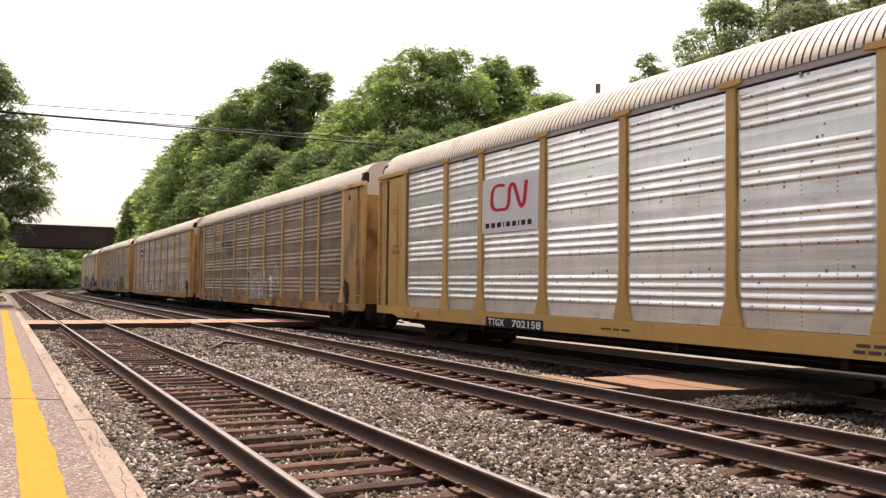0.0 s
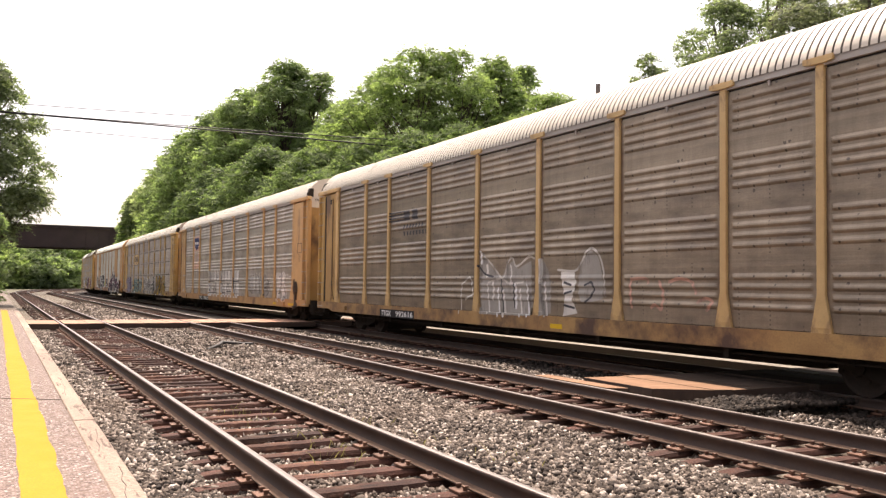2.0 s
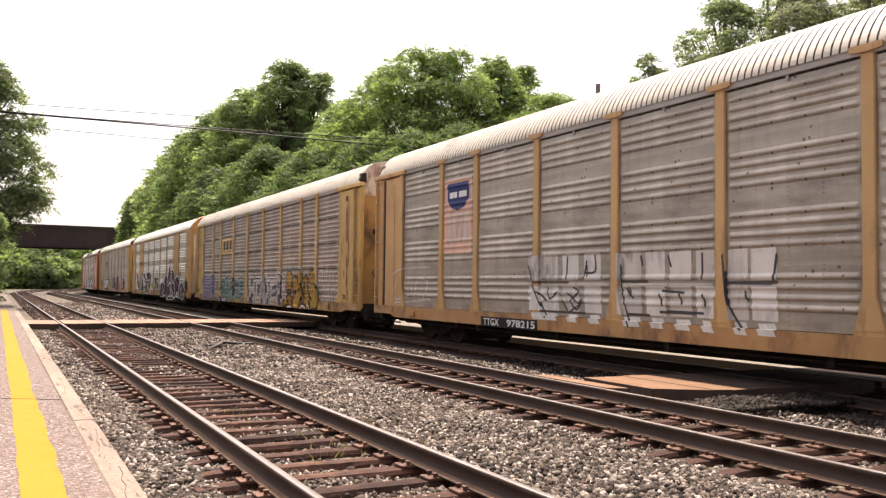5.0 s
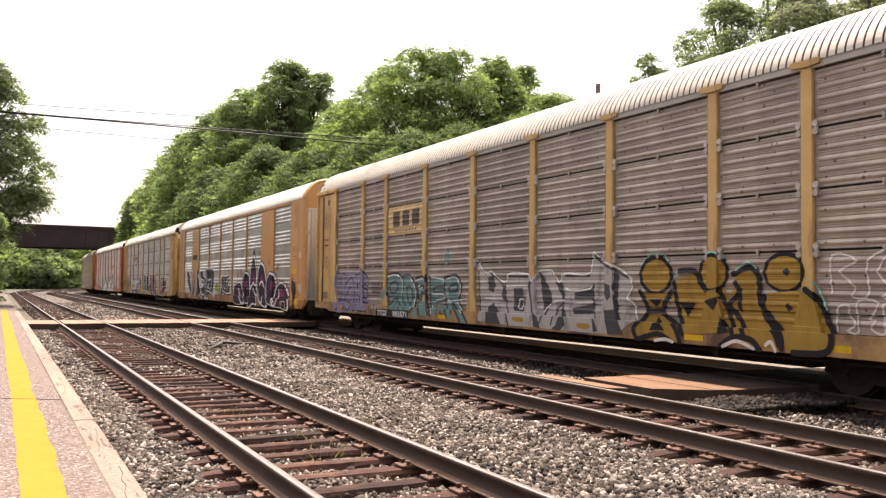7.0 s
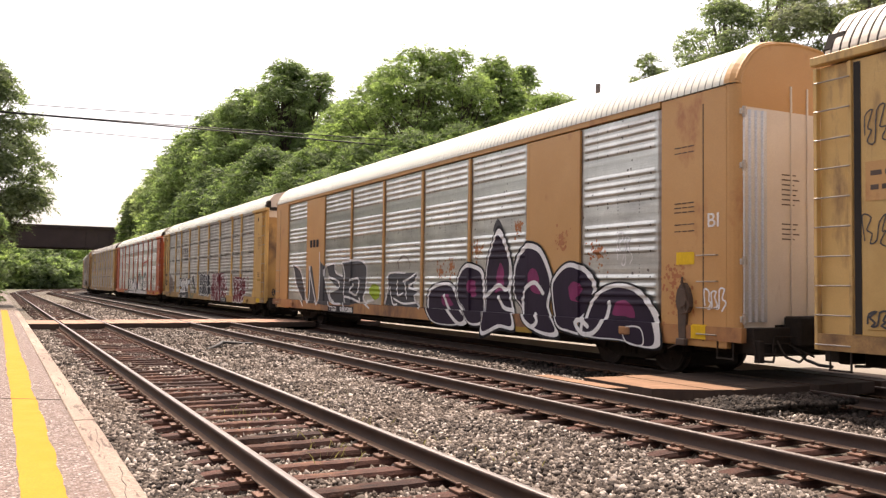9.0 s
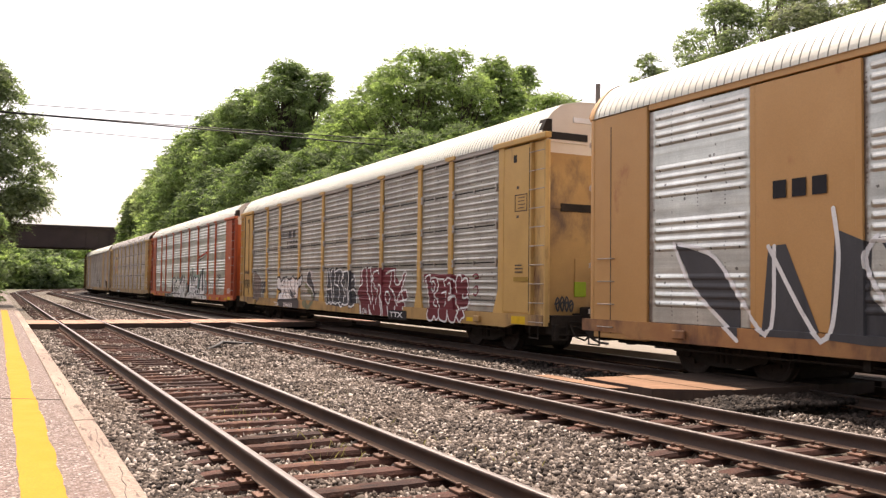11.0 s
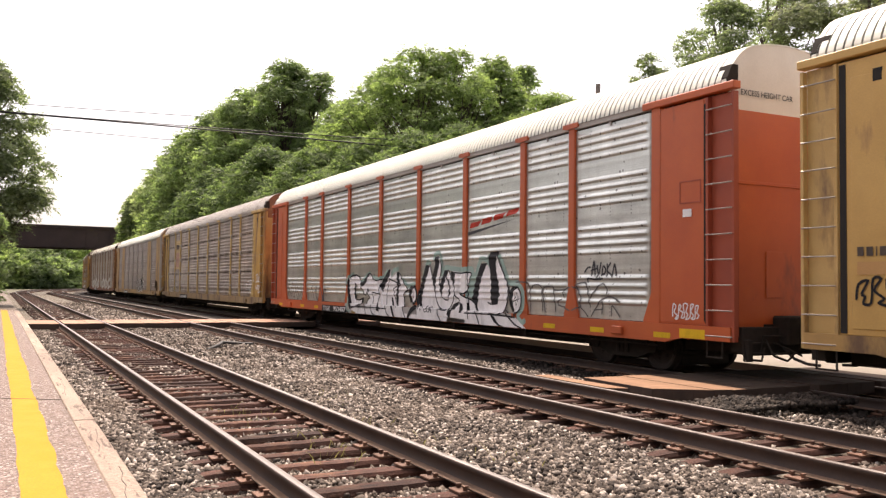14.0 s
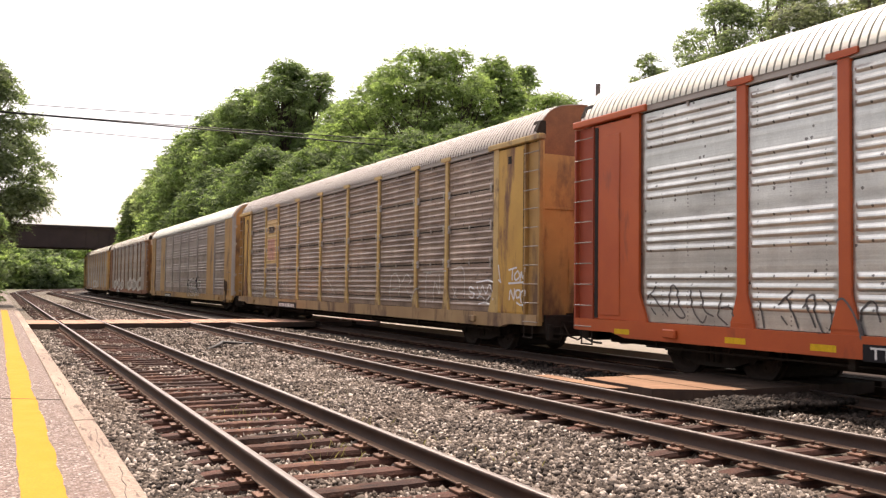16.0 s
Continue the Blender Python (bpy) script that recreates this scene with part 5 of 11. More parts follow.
                if end is not TURN:
                    add("brake_lever", make_brake, M["brake"])
                continue
            add("door_post", make_door_post, M[st["post"]])
            add("end_frame", make_end_cap, M[st["post"]])
            if end is TURN:
                add("wide_gap", make_slot_wide, M["dark"])
            else:
                add("door_gap", make_slot, M["dark"])
            if leaf and k in (1, 5, 7):
                add("door_seam", make_door_seam, M["brake"])
            if k in (1, 3, 5, 7):
                add("lock_hole", make_lock_hole, M["dark"])
            lad = add("ladder", make_ladder_back, M[st["ladder"]])
            for y in (-12.95, -13.54):
                part("side_rail", cached("side_rail|" + tag, lambda: mirrored(make_ladder_rail), M[st["ladder"]]), None, lad, m=pose(0, y, 0))
            for i in range(10):
                part("rung", cached("rung|" + tag, lambda: mirrored(make_rung), M["steel"]), None, lad, m=pose(0, 0, 0.70 + 0.43 * i))
            add("step", make_stirrup, M["under"])
            if end is not TURN and k in (1, 2):
                add("brake_lever", make_brake, M["brake"])
            if not leaf and k in (2, 5, 6):
                part("placard_frame", cached("placard_frame|" + tag, lambda: mirrored(make_hatch), M["orange_dark"] if k == 6 else M["brake"]), None, car, m=end @ pose(0, 0, {2: 0.0, 5: 0.5, 6: 0.25}[k]))
        tr = part("truck", cached("truck", make_truck_frame, M["under"]), None, car, "grimy cast two-axle truck", m=pose(0, -10.1 if end is not TURN else 10.1, C_DROP))
        for y in (-0.89, 0.89):
            ws = part("wheelset", cached("wheelset", make_wheelset, M["wheel"]), None, tr, m=pose(0, y, 0.457))
            WHEELS.append((ws, y))
    return car, st


WHEELS = []
CARS = []
for k in range(len(STYLES)):
    car, st = car_carrier(k)
    CARS.append((k, car, st))


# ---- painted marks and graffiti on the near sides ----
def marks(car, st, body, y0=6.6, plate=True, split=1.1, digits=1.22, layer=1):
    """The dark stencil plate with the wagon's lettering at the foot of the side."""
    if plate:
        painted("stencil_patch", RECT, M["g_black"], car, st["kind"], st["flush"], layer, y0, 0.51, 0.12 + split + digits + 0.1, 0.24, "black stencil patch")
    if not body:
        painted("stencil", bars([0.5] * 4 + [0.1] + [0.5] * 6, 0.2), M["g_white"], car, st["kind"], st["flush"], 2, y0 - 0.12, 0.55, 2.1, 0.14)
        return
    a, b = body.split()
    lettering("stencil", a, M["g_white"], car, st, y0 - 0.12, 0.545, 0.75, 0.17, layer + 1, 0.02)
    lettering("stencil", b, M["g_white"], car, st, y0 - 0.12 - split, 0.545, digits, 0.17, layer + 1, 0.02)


def stickers(car, st, ys):
    for y in ys:
        painted("reflector", RECT, M["g_safety"], car, st["kind"], st["flush"], 1, y, 0.60, 0.45, 0.10, "yellow reflective strip")


(_, c0, s0), (_, c1, s1), (_, c2, s2), (_, c3, s3), (_, c4, s4), (_, c5, s5), (_, c6, s6), (_, c7, s7), (_, c8, s8), (_, c9, s9), (_, c10, s10), (_, c11, s11) = CARS

# bright galvanised car: a pale plate with a red mark and a dark line of bars
bm = bmesh.new()
box(bm, -1.482, -1.40, 4.345, 6.905, 2.80, 4.14, 0.01)
part("logo_plate", bm, M["plate_grey"], c0, "smooth silver plate with a red mark")
red_mark = [ribbon(curve([(0.37, 0.84), (0.18, 0.86), (0.07, 0.72), (0.05, 0.34), (0.14, 0.18), (0.30, 0.16), (0.44, 0.17), (0.50, 0.34), (0.52, 0.70), (0.58, 0.84), (0.65, 0.76), (0.76, 0.34), (0.83, 0.18), (0.89, 0.30), (0.92, 0.62), (0.94, 0.86)], 5, False), 0.085)]
painted("logo", red_mark, M["g_red"], c0, "grouped", False, 1, 6.5, 3.22, 1.75, 0.85, "red company mark", 1.486)
painted("web_address", bars([0.5, 0.5, 0.5, 0.15, 0.45, 0.45, 0.15, 0.45, 0.45], 0.25), M["g_black"], c0, "grouped", False, 1, 6.72, 2.93, 2.1, 0.12, "line of small black lettering", 1.486)
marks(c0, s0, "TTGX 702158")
painted("stencil", bars([1.0, 0.6, 0.8], 0.2), M["g_brownline"], c0, "grouped", False, 2, 2.0, 0.66, 0.9, 0.04)
painted("stencil", bars([0.9, 0.9], 0.2), M["g_brownline"], c0, "grouped", False, 2, -3.8, 0.70, 0.5, 0.05)
painted("stencil", bars([0.9, 0.9, 1.2], 0.2), M["g_brownline"], c0, "grouped", False, 2, -3.75, 0.61, 0.75, 0.05)
lettering("stencil", "GTW", M["g_black"], c0, s0, 12.38, 2.60, 0.36, 0.12, 2)
lettering("stencil", "702158", M["g_black"], c0, s0, 12.44, 2.44, 0.50, 0.12, 2)
for z in (3.86, 3.77, 3.68):
    painted("stencil", bars([1.0, 0.7, 0.9], 0.15), M["g_brownline"], c0, "grouped", False, 2, 12.41, z, 0.36, 0.018)
stickers(c0, s0, (11.95, -6.2, -10.3))

# brown car behind it
for i in range(4):
    painted("logo", RECT, M["g_charcoal"], c1, "grouped", False, 2, 6.95, 3.44 + 0.085 * i, 1.1, 0.042, "faded dark stripe of a company mark")
painted("logo", bars([0.5, 0.45], 0.2), M["g_charcoal"], c1, "grouped", False, 2, 5.92, 3.44, 0.95, 0.29, "faded dark company mark")
painted("logo", bars([0.3] * 7, 0.3), M["g_charcoal"], c1, "grouped", False, 2, 5.95, 3.20, 1.35, 0.12)
painted("logo", bars([0.3] * 8, 0.3), M["g_charcoal"], c1, "grouped", False, 2, 5.95, 2.99, 1.60, 0.12)
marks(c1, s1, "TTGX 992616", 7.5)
# chalk graffito of the brown car
stroke(c1, s1, 2.5, [(1.35, 0.8), (1.22, 2.02), (1.47, 2.23), (1.92, 1.9), (2.3, 1.73), (2.56, 2), (2.79, 2.1), (3.04, 1.91), (3.41, 2.04), (3.6, 2.09), (3.69, 0.83)], "ghost", 2, "chalky wash of a graffito", smooth=False)
stroke(c1, s1, 2.5, [(4.01, 0.84), (3.97, 1.98), (4.11, 2.08), (4.29, 1.87), (4.42, 1.6), (4.39, 0.92)], "ghost", 2, "chalky wash of a graffito", smooth=False)
stroke(c1, s1, 2.5, [(4.77, 1.82), (5.26, 1.84), (5.35, 1.6), (5.19, 1.24), (5.39, 0.95), (4.86, 0.87), (4.94, 1.24)], "mist", 3, "chalky patch of a graffito", smooth=False)
stroke(c1, s1, 2.5, [(5.47, 1.25), (5.46, 1.84), (5.66, 2.13), (5.85, 2.24), (6.08, 2.12), (6.23, 1.72), (6.27, 1.32), (5.9, 1.2)], "ghost", 3, "chalky dome of a graffito")
stroke(c1, s1, 2.5, [(1.29, 2.36), (1.34, 2.2), (1.3, 2.05)], "white", 4, "chalky drip of a graffito", width=0.09)
stroke(c1, s1, 2.5, [(1.65, 1.52), (1.7, 1.17), (1.74, 0.83)], "mist", 4, "chalky drip of a graffito", width=0.06)
stroke(c1, s1, 2.5, [(1.9, 1.59), (1.95, 1.39), (1.91, 1.18)], "mist", 4, "chalky drip of a graffito", width=0.09)
stroke(c1, s1, 2.5, [(2.15, 1.46), (2.19, 1.12), (2.24, 0.78)], "white", 4, "chalky drip of a graffito", width=0.06)
stroke(c1, s1, 2.5, [(2.41, 1.39), (2.46, 1.09), (2.5, 0.79)], "mist", 4, "chalky drip of a graffito", width=0.09)
stroke(c1, s1, 2.5, [(2.71, 2), (2.76, 1.8), (2.72, 1.6)], "mist", 4, "chalky drip of a graffito", width=0.06)
stroke(c1, s1, 2.5, [(2.95, 1.53), (2.99, 1.27), (2.96, 1)], "white", 4, "chalky drip of a graffito", width=0.09)
stroke(c1, s1, 2.5, [(3.15, 1.44), (3.19, 1.12), (3.23, 0.81)], "mist", 4, "chalky drip of a graffito", width=0.06)
stroke(c1, s1, 2.5, [(1.59, 2.02), (1.63, 1.87), (1.59, 1.73)], "mist", 4, "chalky drip of a graffito", width=0.09)
stroke(c1, s1, 2.5, [(3.46, 1.53), (3.5, 1.18), (3.54, 0.82)], "white", 4, "chalky drip of a graffito", width=0.06)
stroke(c1, s1, 2.5, [(4.01, 2.1), (4.05, 1.85), (4.02, 1.6)], "mist", 4, "chalky drip of a graffito", width=0.09)
stroke(c1, s1, 2.5, [(4.18, 1.6), (4.22, 1.22), (4.26, 0.85)], "mist", 4, "chalky drip of a graffito", width=0.06)
stroke(c1, s1, 2.5, [(1.35, 2.33), (1.86, 2.01), (2.36, 1.7), (2.56, 2.05), (2.79, 2.18), (2.97, 1.97), (3.5, 2.18), (3.74, 2.14)], "chalk", 4, "chalky line of a graffito", width=0.05)
stroke(c1, s1, 2.5, [(1.65, 1.59), (2.3, 1.68), (2.67, 1.57), (3.27, 1.6)], "chalk", 4, "chalky line of a graffito", width=0.05)
stroke(c1, s1, 2.5, [(0.27, 0.78), (0.3, 1.47), (0.48, 1.62), (0.78, 1.71), (0.91, 1.3)], "chalk", 4, "chalky line of a graffito", width=0.05)
stroke(c1, s1, 2.5, [(0.49, 1.15), (0.91, 1.3)], "chalk", 4, "chalky line of a graffito", width=0.05)
stroke(c1, s1, 2.5, [(4.66, 1.87), (5.26, 1.84), (5.46, 1.96), (5.7, 2.23), (5.89, 2.3), (6.11, 2.17), (6.26, 1.83), (6.34, 1.32)], "chalk", 4, "chalky line of a graffito", width=0.05)
stroke(c1, s1, 2.5, [(1.19, 2.02), (1.48, 1.81), (1.93, 1.73)], "charcoal", 5, "dark line of a graffito", width=0.05)
stroke(c1, s1, 2.5, [(2.3, 1.66), (2.42, 0.85)], "charcoal", 5, "dark line of a graffito", width=0.05)
stroke(c1, s1, 2.5, [(2.87, 1.6), (2.91, 1)], "charcoal", 5, "dark line of a graffito", width=0.05)
stroke(c1, s1, 2.5, [(4.9, 1.6), (5.19, 1.54)], "charcoal", 5, "dark line of a graffito", width=0.05)
stroke(c1, s1, 2.5, [(4.94, 1.36), (5.19, 1.41)], "charcoal", 5, "dark line of a graffito", width=0.05)
stroke(c1, s1, 2.5, [(5.66, 1.54), (5.86, 1.6), (5.97, 1.46), (5.86, 1.31), (5.67, 1.19)], "charcoal", 5, "dark line of a graffito", width=0.05)
stroke(c1, s1, 2.5, [(4.9, 1.11), (5.27, 1.06)], "charcoal", 5, "dark line of a graffito", width=0.05)
stroke(c1, s1, 2.5, [(7.14, 1.12), (7.11, 1.6), (7.24, 1.67), (7.57, 1.67), (7.6, 1.58)], "pink", 3, "faded pink graffiti line", width=0.06)
stroke(c1, s1, 2.5, [(7.69, 1.13), (7.82, 1.19), (7.97, 1.11), (8.03, 1.4), (7.91, 1.63)], "pink", 3, "faded pink graffiti line", width=0.06)
stroke(c1, s1, 2.5, [(8.18, 1.61), (8.45, 1.67), (8.76, 1.61), (8.87, 1.41)], "pink", 3, "faded pink graffiti line", width=0.06)
stroke(c1, s1, 2.5, [(8.9, 1.26), (9.09, 1.33), (9.25, 1.27), (9.11, 1.12)], "pink", 3, "faded pink graffiti line", width=0.06)
stickers(c1, s1, (-2.0, 10.9))

# faded car with a pale shield plate
painted("logo_plate", RECT, M["g_rose"], c2, "grouped", False, 1, 8.82, 2.35, 1.55, 1.15, "faded pink plate")
painted("logo_plate", RECT, M["g_rose"], c2, "grouped", False, 1, 8.82, 3.50, 1.55, 0.85, "pale plate with a blue shield")
painted("logo", [(np.array([(0, 1), (0, 0.4), (0.2, 0.12), (0.5, 0), (0.8, 0.12), (1, 0.4), (1, 1)])[::-1], [tuple(range(7))])], M["g_navy"], c2, "grouped", False, 9, 8.62, 3.50, 1.2, 0.75, "blue shield mark")
painted("logo", bars([0.3, 0.3, 0.3, 0.3], 0.3), M["g_chalk"], c2, "grouped", False, 8, 8.55, 2.65, 1.05, 0.82, "pale stripes of a shield mark")
painted("logo", bars([0.6, 0.6], 0.15), M["g_white"], c2, "grouped", False, 11, 8.5, 3.85, 0.95, 0.16)
# pale block graffito of the faded car
stroke(c2, s2, 6, [(1.42, 2.2), (2.62, 2.2), (2.64, 1.65), (1.44, 1.64)], "chalk", 2, "chalky white patch of a graffito", smooth=False)
stroke(c2, s2, 6, [(1.45, 1.52), (2.65, 1.52), (2.67, 0.98), (1.48, 0.97)], "mist", 2, "chalky white patch of a graffito", smooth=False)
stroke(c2, s2, 6, [(1.64, 0.92), (2.58, 0.94), (2.7, 0.77), (1.76, 0.77)], "mist", 2, "chalky white patch of a graffito", smooth=False)
stroke(c2, s2, 6, [(2.77, 2.19), (3.36, 2.2), (3.38, 1.65), (2.8, 1.64)], "mist", 2, "chalky white patch of a graffito", smooth=False)
stroke(c2, s2, 6, [(2.8, 1.52), (3.39, 1.53), (3.41, 0.97), (2.82, 0.98)], "chalk", 2, "chalky white patch of a graffito", smooth=False)
stroke(c2, s2, 6, [(2.98, 0.93), (3.32, 0.93), (3.43, 0.76), (3.09, 0.77)], "mist", 2, "chalky white patch of a graffito", smooth=False)
stroke(c2, s2, 6, [(3.55, 2.19), (4.11, 2.2), (4.14, 1.65), (3.58, 1.64)], "mist", 2, "chalky white patch of a graffito", smooth=False)
stroke(c2, s2, 6, [(3.58, 1.53), (4.14, 1.53), (4.16, 0.97), (3.6, 0.98)], "mist", 2, "chalky white patch of a graffito", smooth=False)
stroke(c2, s2, 6, [(3.75, 0.93), (4.07, 0.94), (4.19, 0.76), (3.86, 0.76)], "mist", 2, "chalky white patch of a graffito", smooth=False)
stroke(c2, s2, 6, [(4.66, 2.18), (5.35, 2.19), (5.37, 1.65), (4.68, 1.64)], "chalk", 2, "chalky white patch of a graffito", smooth=False)
stroke(c2, s2, 6, [(4.68, 1.53), (5.37, 1.53), (5.39, 0.98), (4.7, 0.98)], "chalk", 2, "chalky white patch of a graffito", smooth=False)
stroke(c2, s2, 6, [(4.84, 0.93), (5.31, 0.95), (5.42, 0.76), (4.95, 0.76)], "mist", 2, "chalky white patch of a graffito", smooth=False)
stroke(c2, s2, 6, [(5.48, 2.17), (6.01, 2.19), (6.03, 1.65), (5.5, 1.64)], "mist", 2, "chalky white patch of a graffito", smooth=False)
stroke(c2, s2, 6, [(5.5, 1.53), (6.03, 1.53), (6.05, 0.98), (5.52, 0.99)], "mist", 2, "chalky white patch of a graffito", smooth=False)
stroke(c2, s2, 6, [(5.65, 0.94), (5.97, 0.95), (6.08, 0.76), (5.75, 0.76)], "mist", 2, "chalky white patch of a graffito", smooth=False)
stroke(c2, s2, 6, [(6.13, 2.16), (6.69, 2.18), (6.7, 1.65), (6.15, 1.64)], "mist", 2, "chalky white patch of a graffito", smooth=False)
stroke(c2, s2, 6, [(6.16, 1.54), (6.71, 1.54), (6.72, 0.99), (6.17, 0.99)], "chalk", 2, "chalky white patch of a graffito", smooth=False)
stroke(c2, s2, 6, [(6.3, 0.94), (6.65, 0.95), (6.75, 0.76), (6.4, 0.76)], "mist", 2, "chalky white patch of a graffito", smooth=False)
stroke(c2, s2, 6, [(6.8, 2.16), (7.25, 2.18), (7.27, 1.65), (6.82, 1.64)], "chalk", 2, "chalky white patch of a graffito", smooth=False)
stroke(c2, s2, 6, [(6.82, 1.54), (7.27, 1.54), (7.29, 0.99), (6.84, 0.99)], "mist", 2, "chalky white patch of a graffito", smooth=False)
stroke(c2, s2, 6, [(6.95, 0.95), (7.22, 0.95), (7.32, 0.75), (7.06, 0.76)], "mist", 2, "chalky white patch of a graffito", smooth=False)
stroke(c2, s2, 6, [(7.55, 2.15), (7.98, 2.17), (7.99, 1.65), (7.56, 1.64)], "mist", 2, "chalky white patch of a graffito", smooth=False)
stroke(c2, s2, 6, [(7.57, 1.54), (8, 1.54), (8.01, 0.99), (7.58, 0.99)], "chalk", 2, "chalky white patch of a graffito", smooth=False)
stroke(c2, s2, 6, [(7.69, 0.95), (7.94, 0.96), (8.04, 0.75), (7.79, 0.76)], "mist", 2, "chalky white patch of a graffito", smooth=False)
stroke(c2, s2, 6, [(8.05, 2.15), (8.56, 2.17), (8.58, 1.65), (8.06, 1.64)], "mist", 2, "chalky white patch of a graffito", smooth=False)
stroke(c2, s2, 6, [(8.07, 1.54), (8.58, 1.54), (8.6, 0.99), (8.08, 1)], "mist", 2, "chalky white patch of a graffito", smooth=False)
stroke(c2, s2, 6, [(8.19, 0.95), (8.53, 0.96), (8.62, 0.76), (8.28, 0.76)], "mist", 2, "chalky white patch of a graffito", smooth=False)
stroke(c2, s2, 6, [(1.66, 1.6), (3, 1.6)], "brownline", 4, "dark line of a pale graffito", width=0.05, smooth=False)
stroke(c2, s2, 6, [(1.83, 1.39), (2.21, 1.2)], "brownline", 4, "dark line of a pale graffito", width=0.05, smooth=False)
stroke(c2, s2, 6, [(3.01, 1.36), (3.41, 1.14), (3.02, 0.95), (2.81, 1.21)], "brownline", 4, "dark line of a pale graffito", width=0.05, smooth=False)
stroke(c2, s2, 6, [(3.66, 1.95), (3.67, 1.73)], "brownline", 4, "dark line of a pale graffito", width=0.05, smooth=False)
stroke(c2, s2, 6, [(4.95, 1.48), (5.13, 1.31)], "brownline", 4, "dark line of a pale graffito", width=0.05, smooth=False)
stroke(c2, s2, 6, [(4.77, 1.62), (5.54, 1.62)], "brownline", 4, "dark line of a pale graffito", width=0.05, smooth=False)
stroke(c2, s2, 6, [(5.88, 1.38), (5.97, 1.18)], "brownline", 4, "dark line of a pale graffito", width=0.05, smooth=False)
stroke(c2, s2, 6, [(6.4, 1.42), (6.48, 1.22)], "brownline", 4, "dark line of a pale graffito", width=0.05, smooth=False)
stroke(c2, s2, 6, [(6.98, 1.39), (7.06, 1.2)], "brownline", 4, "dark line of a pale graffito", width=0.05, smooth=False)
stroke(c2, s2, 6, [(7.6, 1.6), (8.58, 1.61)], "brownline", 4, "dark line of a pale graffito", width=0.05, smooth=False)
stroke(c2, s2, 6, [(2.01, 0.96), (3.6, 0.96)], "brownline", 4, "dark line of a pale graffito", width=0.05, smooth=False)
stroke(c2, s2, 6, [(5.89, 1.06), (6.8, 1.06)], "brownline", 4, "dark line of a pale graffito", width=0.05, smooth=False)
stroke(c2, s2, 6, [(4.96, 0.99), (5.6, 0.99)], "brownline", 4, "dark line of a pale graffito", width=0.05, smooth=False)
# streaky graffito of the faded car
stroke(c2, s2, -4, [(0.48, 1.9), (0.65, 1.88), (0.62, 1.45), (0.67, 1), (0.53, 1.04)], "ghost", 2, "chalky white patch of a graffito", smooth=False)
stroke(c2, s2, -4, [(0.69, 1.84), (0.83, 1.82), (0.81, 1.54), (0.84, 1.24), (0.73, 1.28)], "ghost", 2, "chalky white patch of a graffito", smooth=False)
stroke(c2, s2, -4, [(0.9, 1.84), (1.03, 1.83), (1.01, 1.52), (1.05, 1.2), (0.94, 1.24)], "mist", 2, "chalky white patch of a graffito", smooth=False)
stroke(c2, s2, -4, [(1.11, 1.9), (1.21, 1.86), (1.2, 1.57), (1.22, 1.23), (1.15, 1.27)], "mist", 2, "chalky white patch of a graffito", smooth=False)
stroke(c2, s2, -4, [(1.31, 1.86), (1.47, 1.85), (1.44, 1.52), (1.48, 1.18), (1.35, 1.22)], "mist", 2, "chalky white patch of a graffito", smooth=False)
stroke(c2, s2, -4, [(1.51, 1.98), (1.67, 2), (1.64, 1.6), (1.68, 1.23), (1.55, 1.27)], "mist", 2, "chalky white patch of a graffito", smooth=False)
stroke(c2, s2, -4, [(1.71, 1.82), (1.81, 1.81), (1.8, 1.38), (1.83, 0.94), (1.75, 0.98)], "ghost", 2, "chalky white patch of a graffito", smooth=False)
stroke(c2, s2, -4, [(1.9, 1.87), (2.06, 1.83), (2.03, 1.51), (2.07, 1.15), (1.94, 1.19)], "ghost", 2, "chalky white patch of a graffito", smooth=False)
stroke(c2, s2, -4, [(2.09, 1.83), (2.19, 1.86), (2.18, 1.47), (2.21, 1.12), (2.12, 1.16)], "mist", 2, "chalky white patch of a graffito", smooth=False)
stroke(c2, s2, -4, [(2.27, 1.98), (2.4, 1.97), (2.38, 1.55), (2.41, 1.11), (2.31, 1.15)], "mist", 2, "chalky white patch of a graffito", smooth=False)
stroke(c2, s2, -4, [(2.46, 1.93), (2.6, 1.94), (2.58, 1.52), (2.61, 1.11), (2.49, 1.15)], "ghost", 2, "chalky white patch of a graffito", smooth=False)
stroke(c2, s2, -4, [(2.64, 1.9), (2.71, 1.94), (2.71, 1.44), (2.73, 0.98), (2.67, 1.02)], "ghost", 2, "chalky white patch of a graffito", smooth=False)
stroke(c2, s2, -4, [(2.81, 1.85), (2.89, 1.86), (2.88, 1.39), (2.9, 0.93), (2.85, 0.97)], "ghost", 2, "chalky white patch of a graffito", smooth=False)
stroke(c2, s2, -4, [(0.65, 1.91), (1.95, 1.97), (2.94, 2.01)], "chalk", 4, "chalky line of a graffito", width=0.05)
stroke(c2, s2, -4, [(0.89, 1.52), (2.7, 1.6)], "chalk", 4, "chalky line of a graffito", width=0.05)
stroke(c2, s2, -4, [(3.17, 1.9), (3.44, 2), (3.67, 1.85), (3.71, 1.6)], "chalk", 4, "chalky line of a graffito", width=0.05)
stroke(c2, s2, -4, [(3.25, 1.22), (3.36, 1.5), (3.74, 1.6), (4.1, 1.5), (4.06, 1.23), (3.81, 0.98), (3.46, 0.87)], "chalk", 4, "chalky line of a graffito", width=0.05)
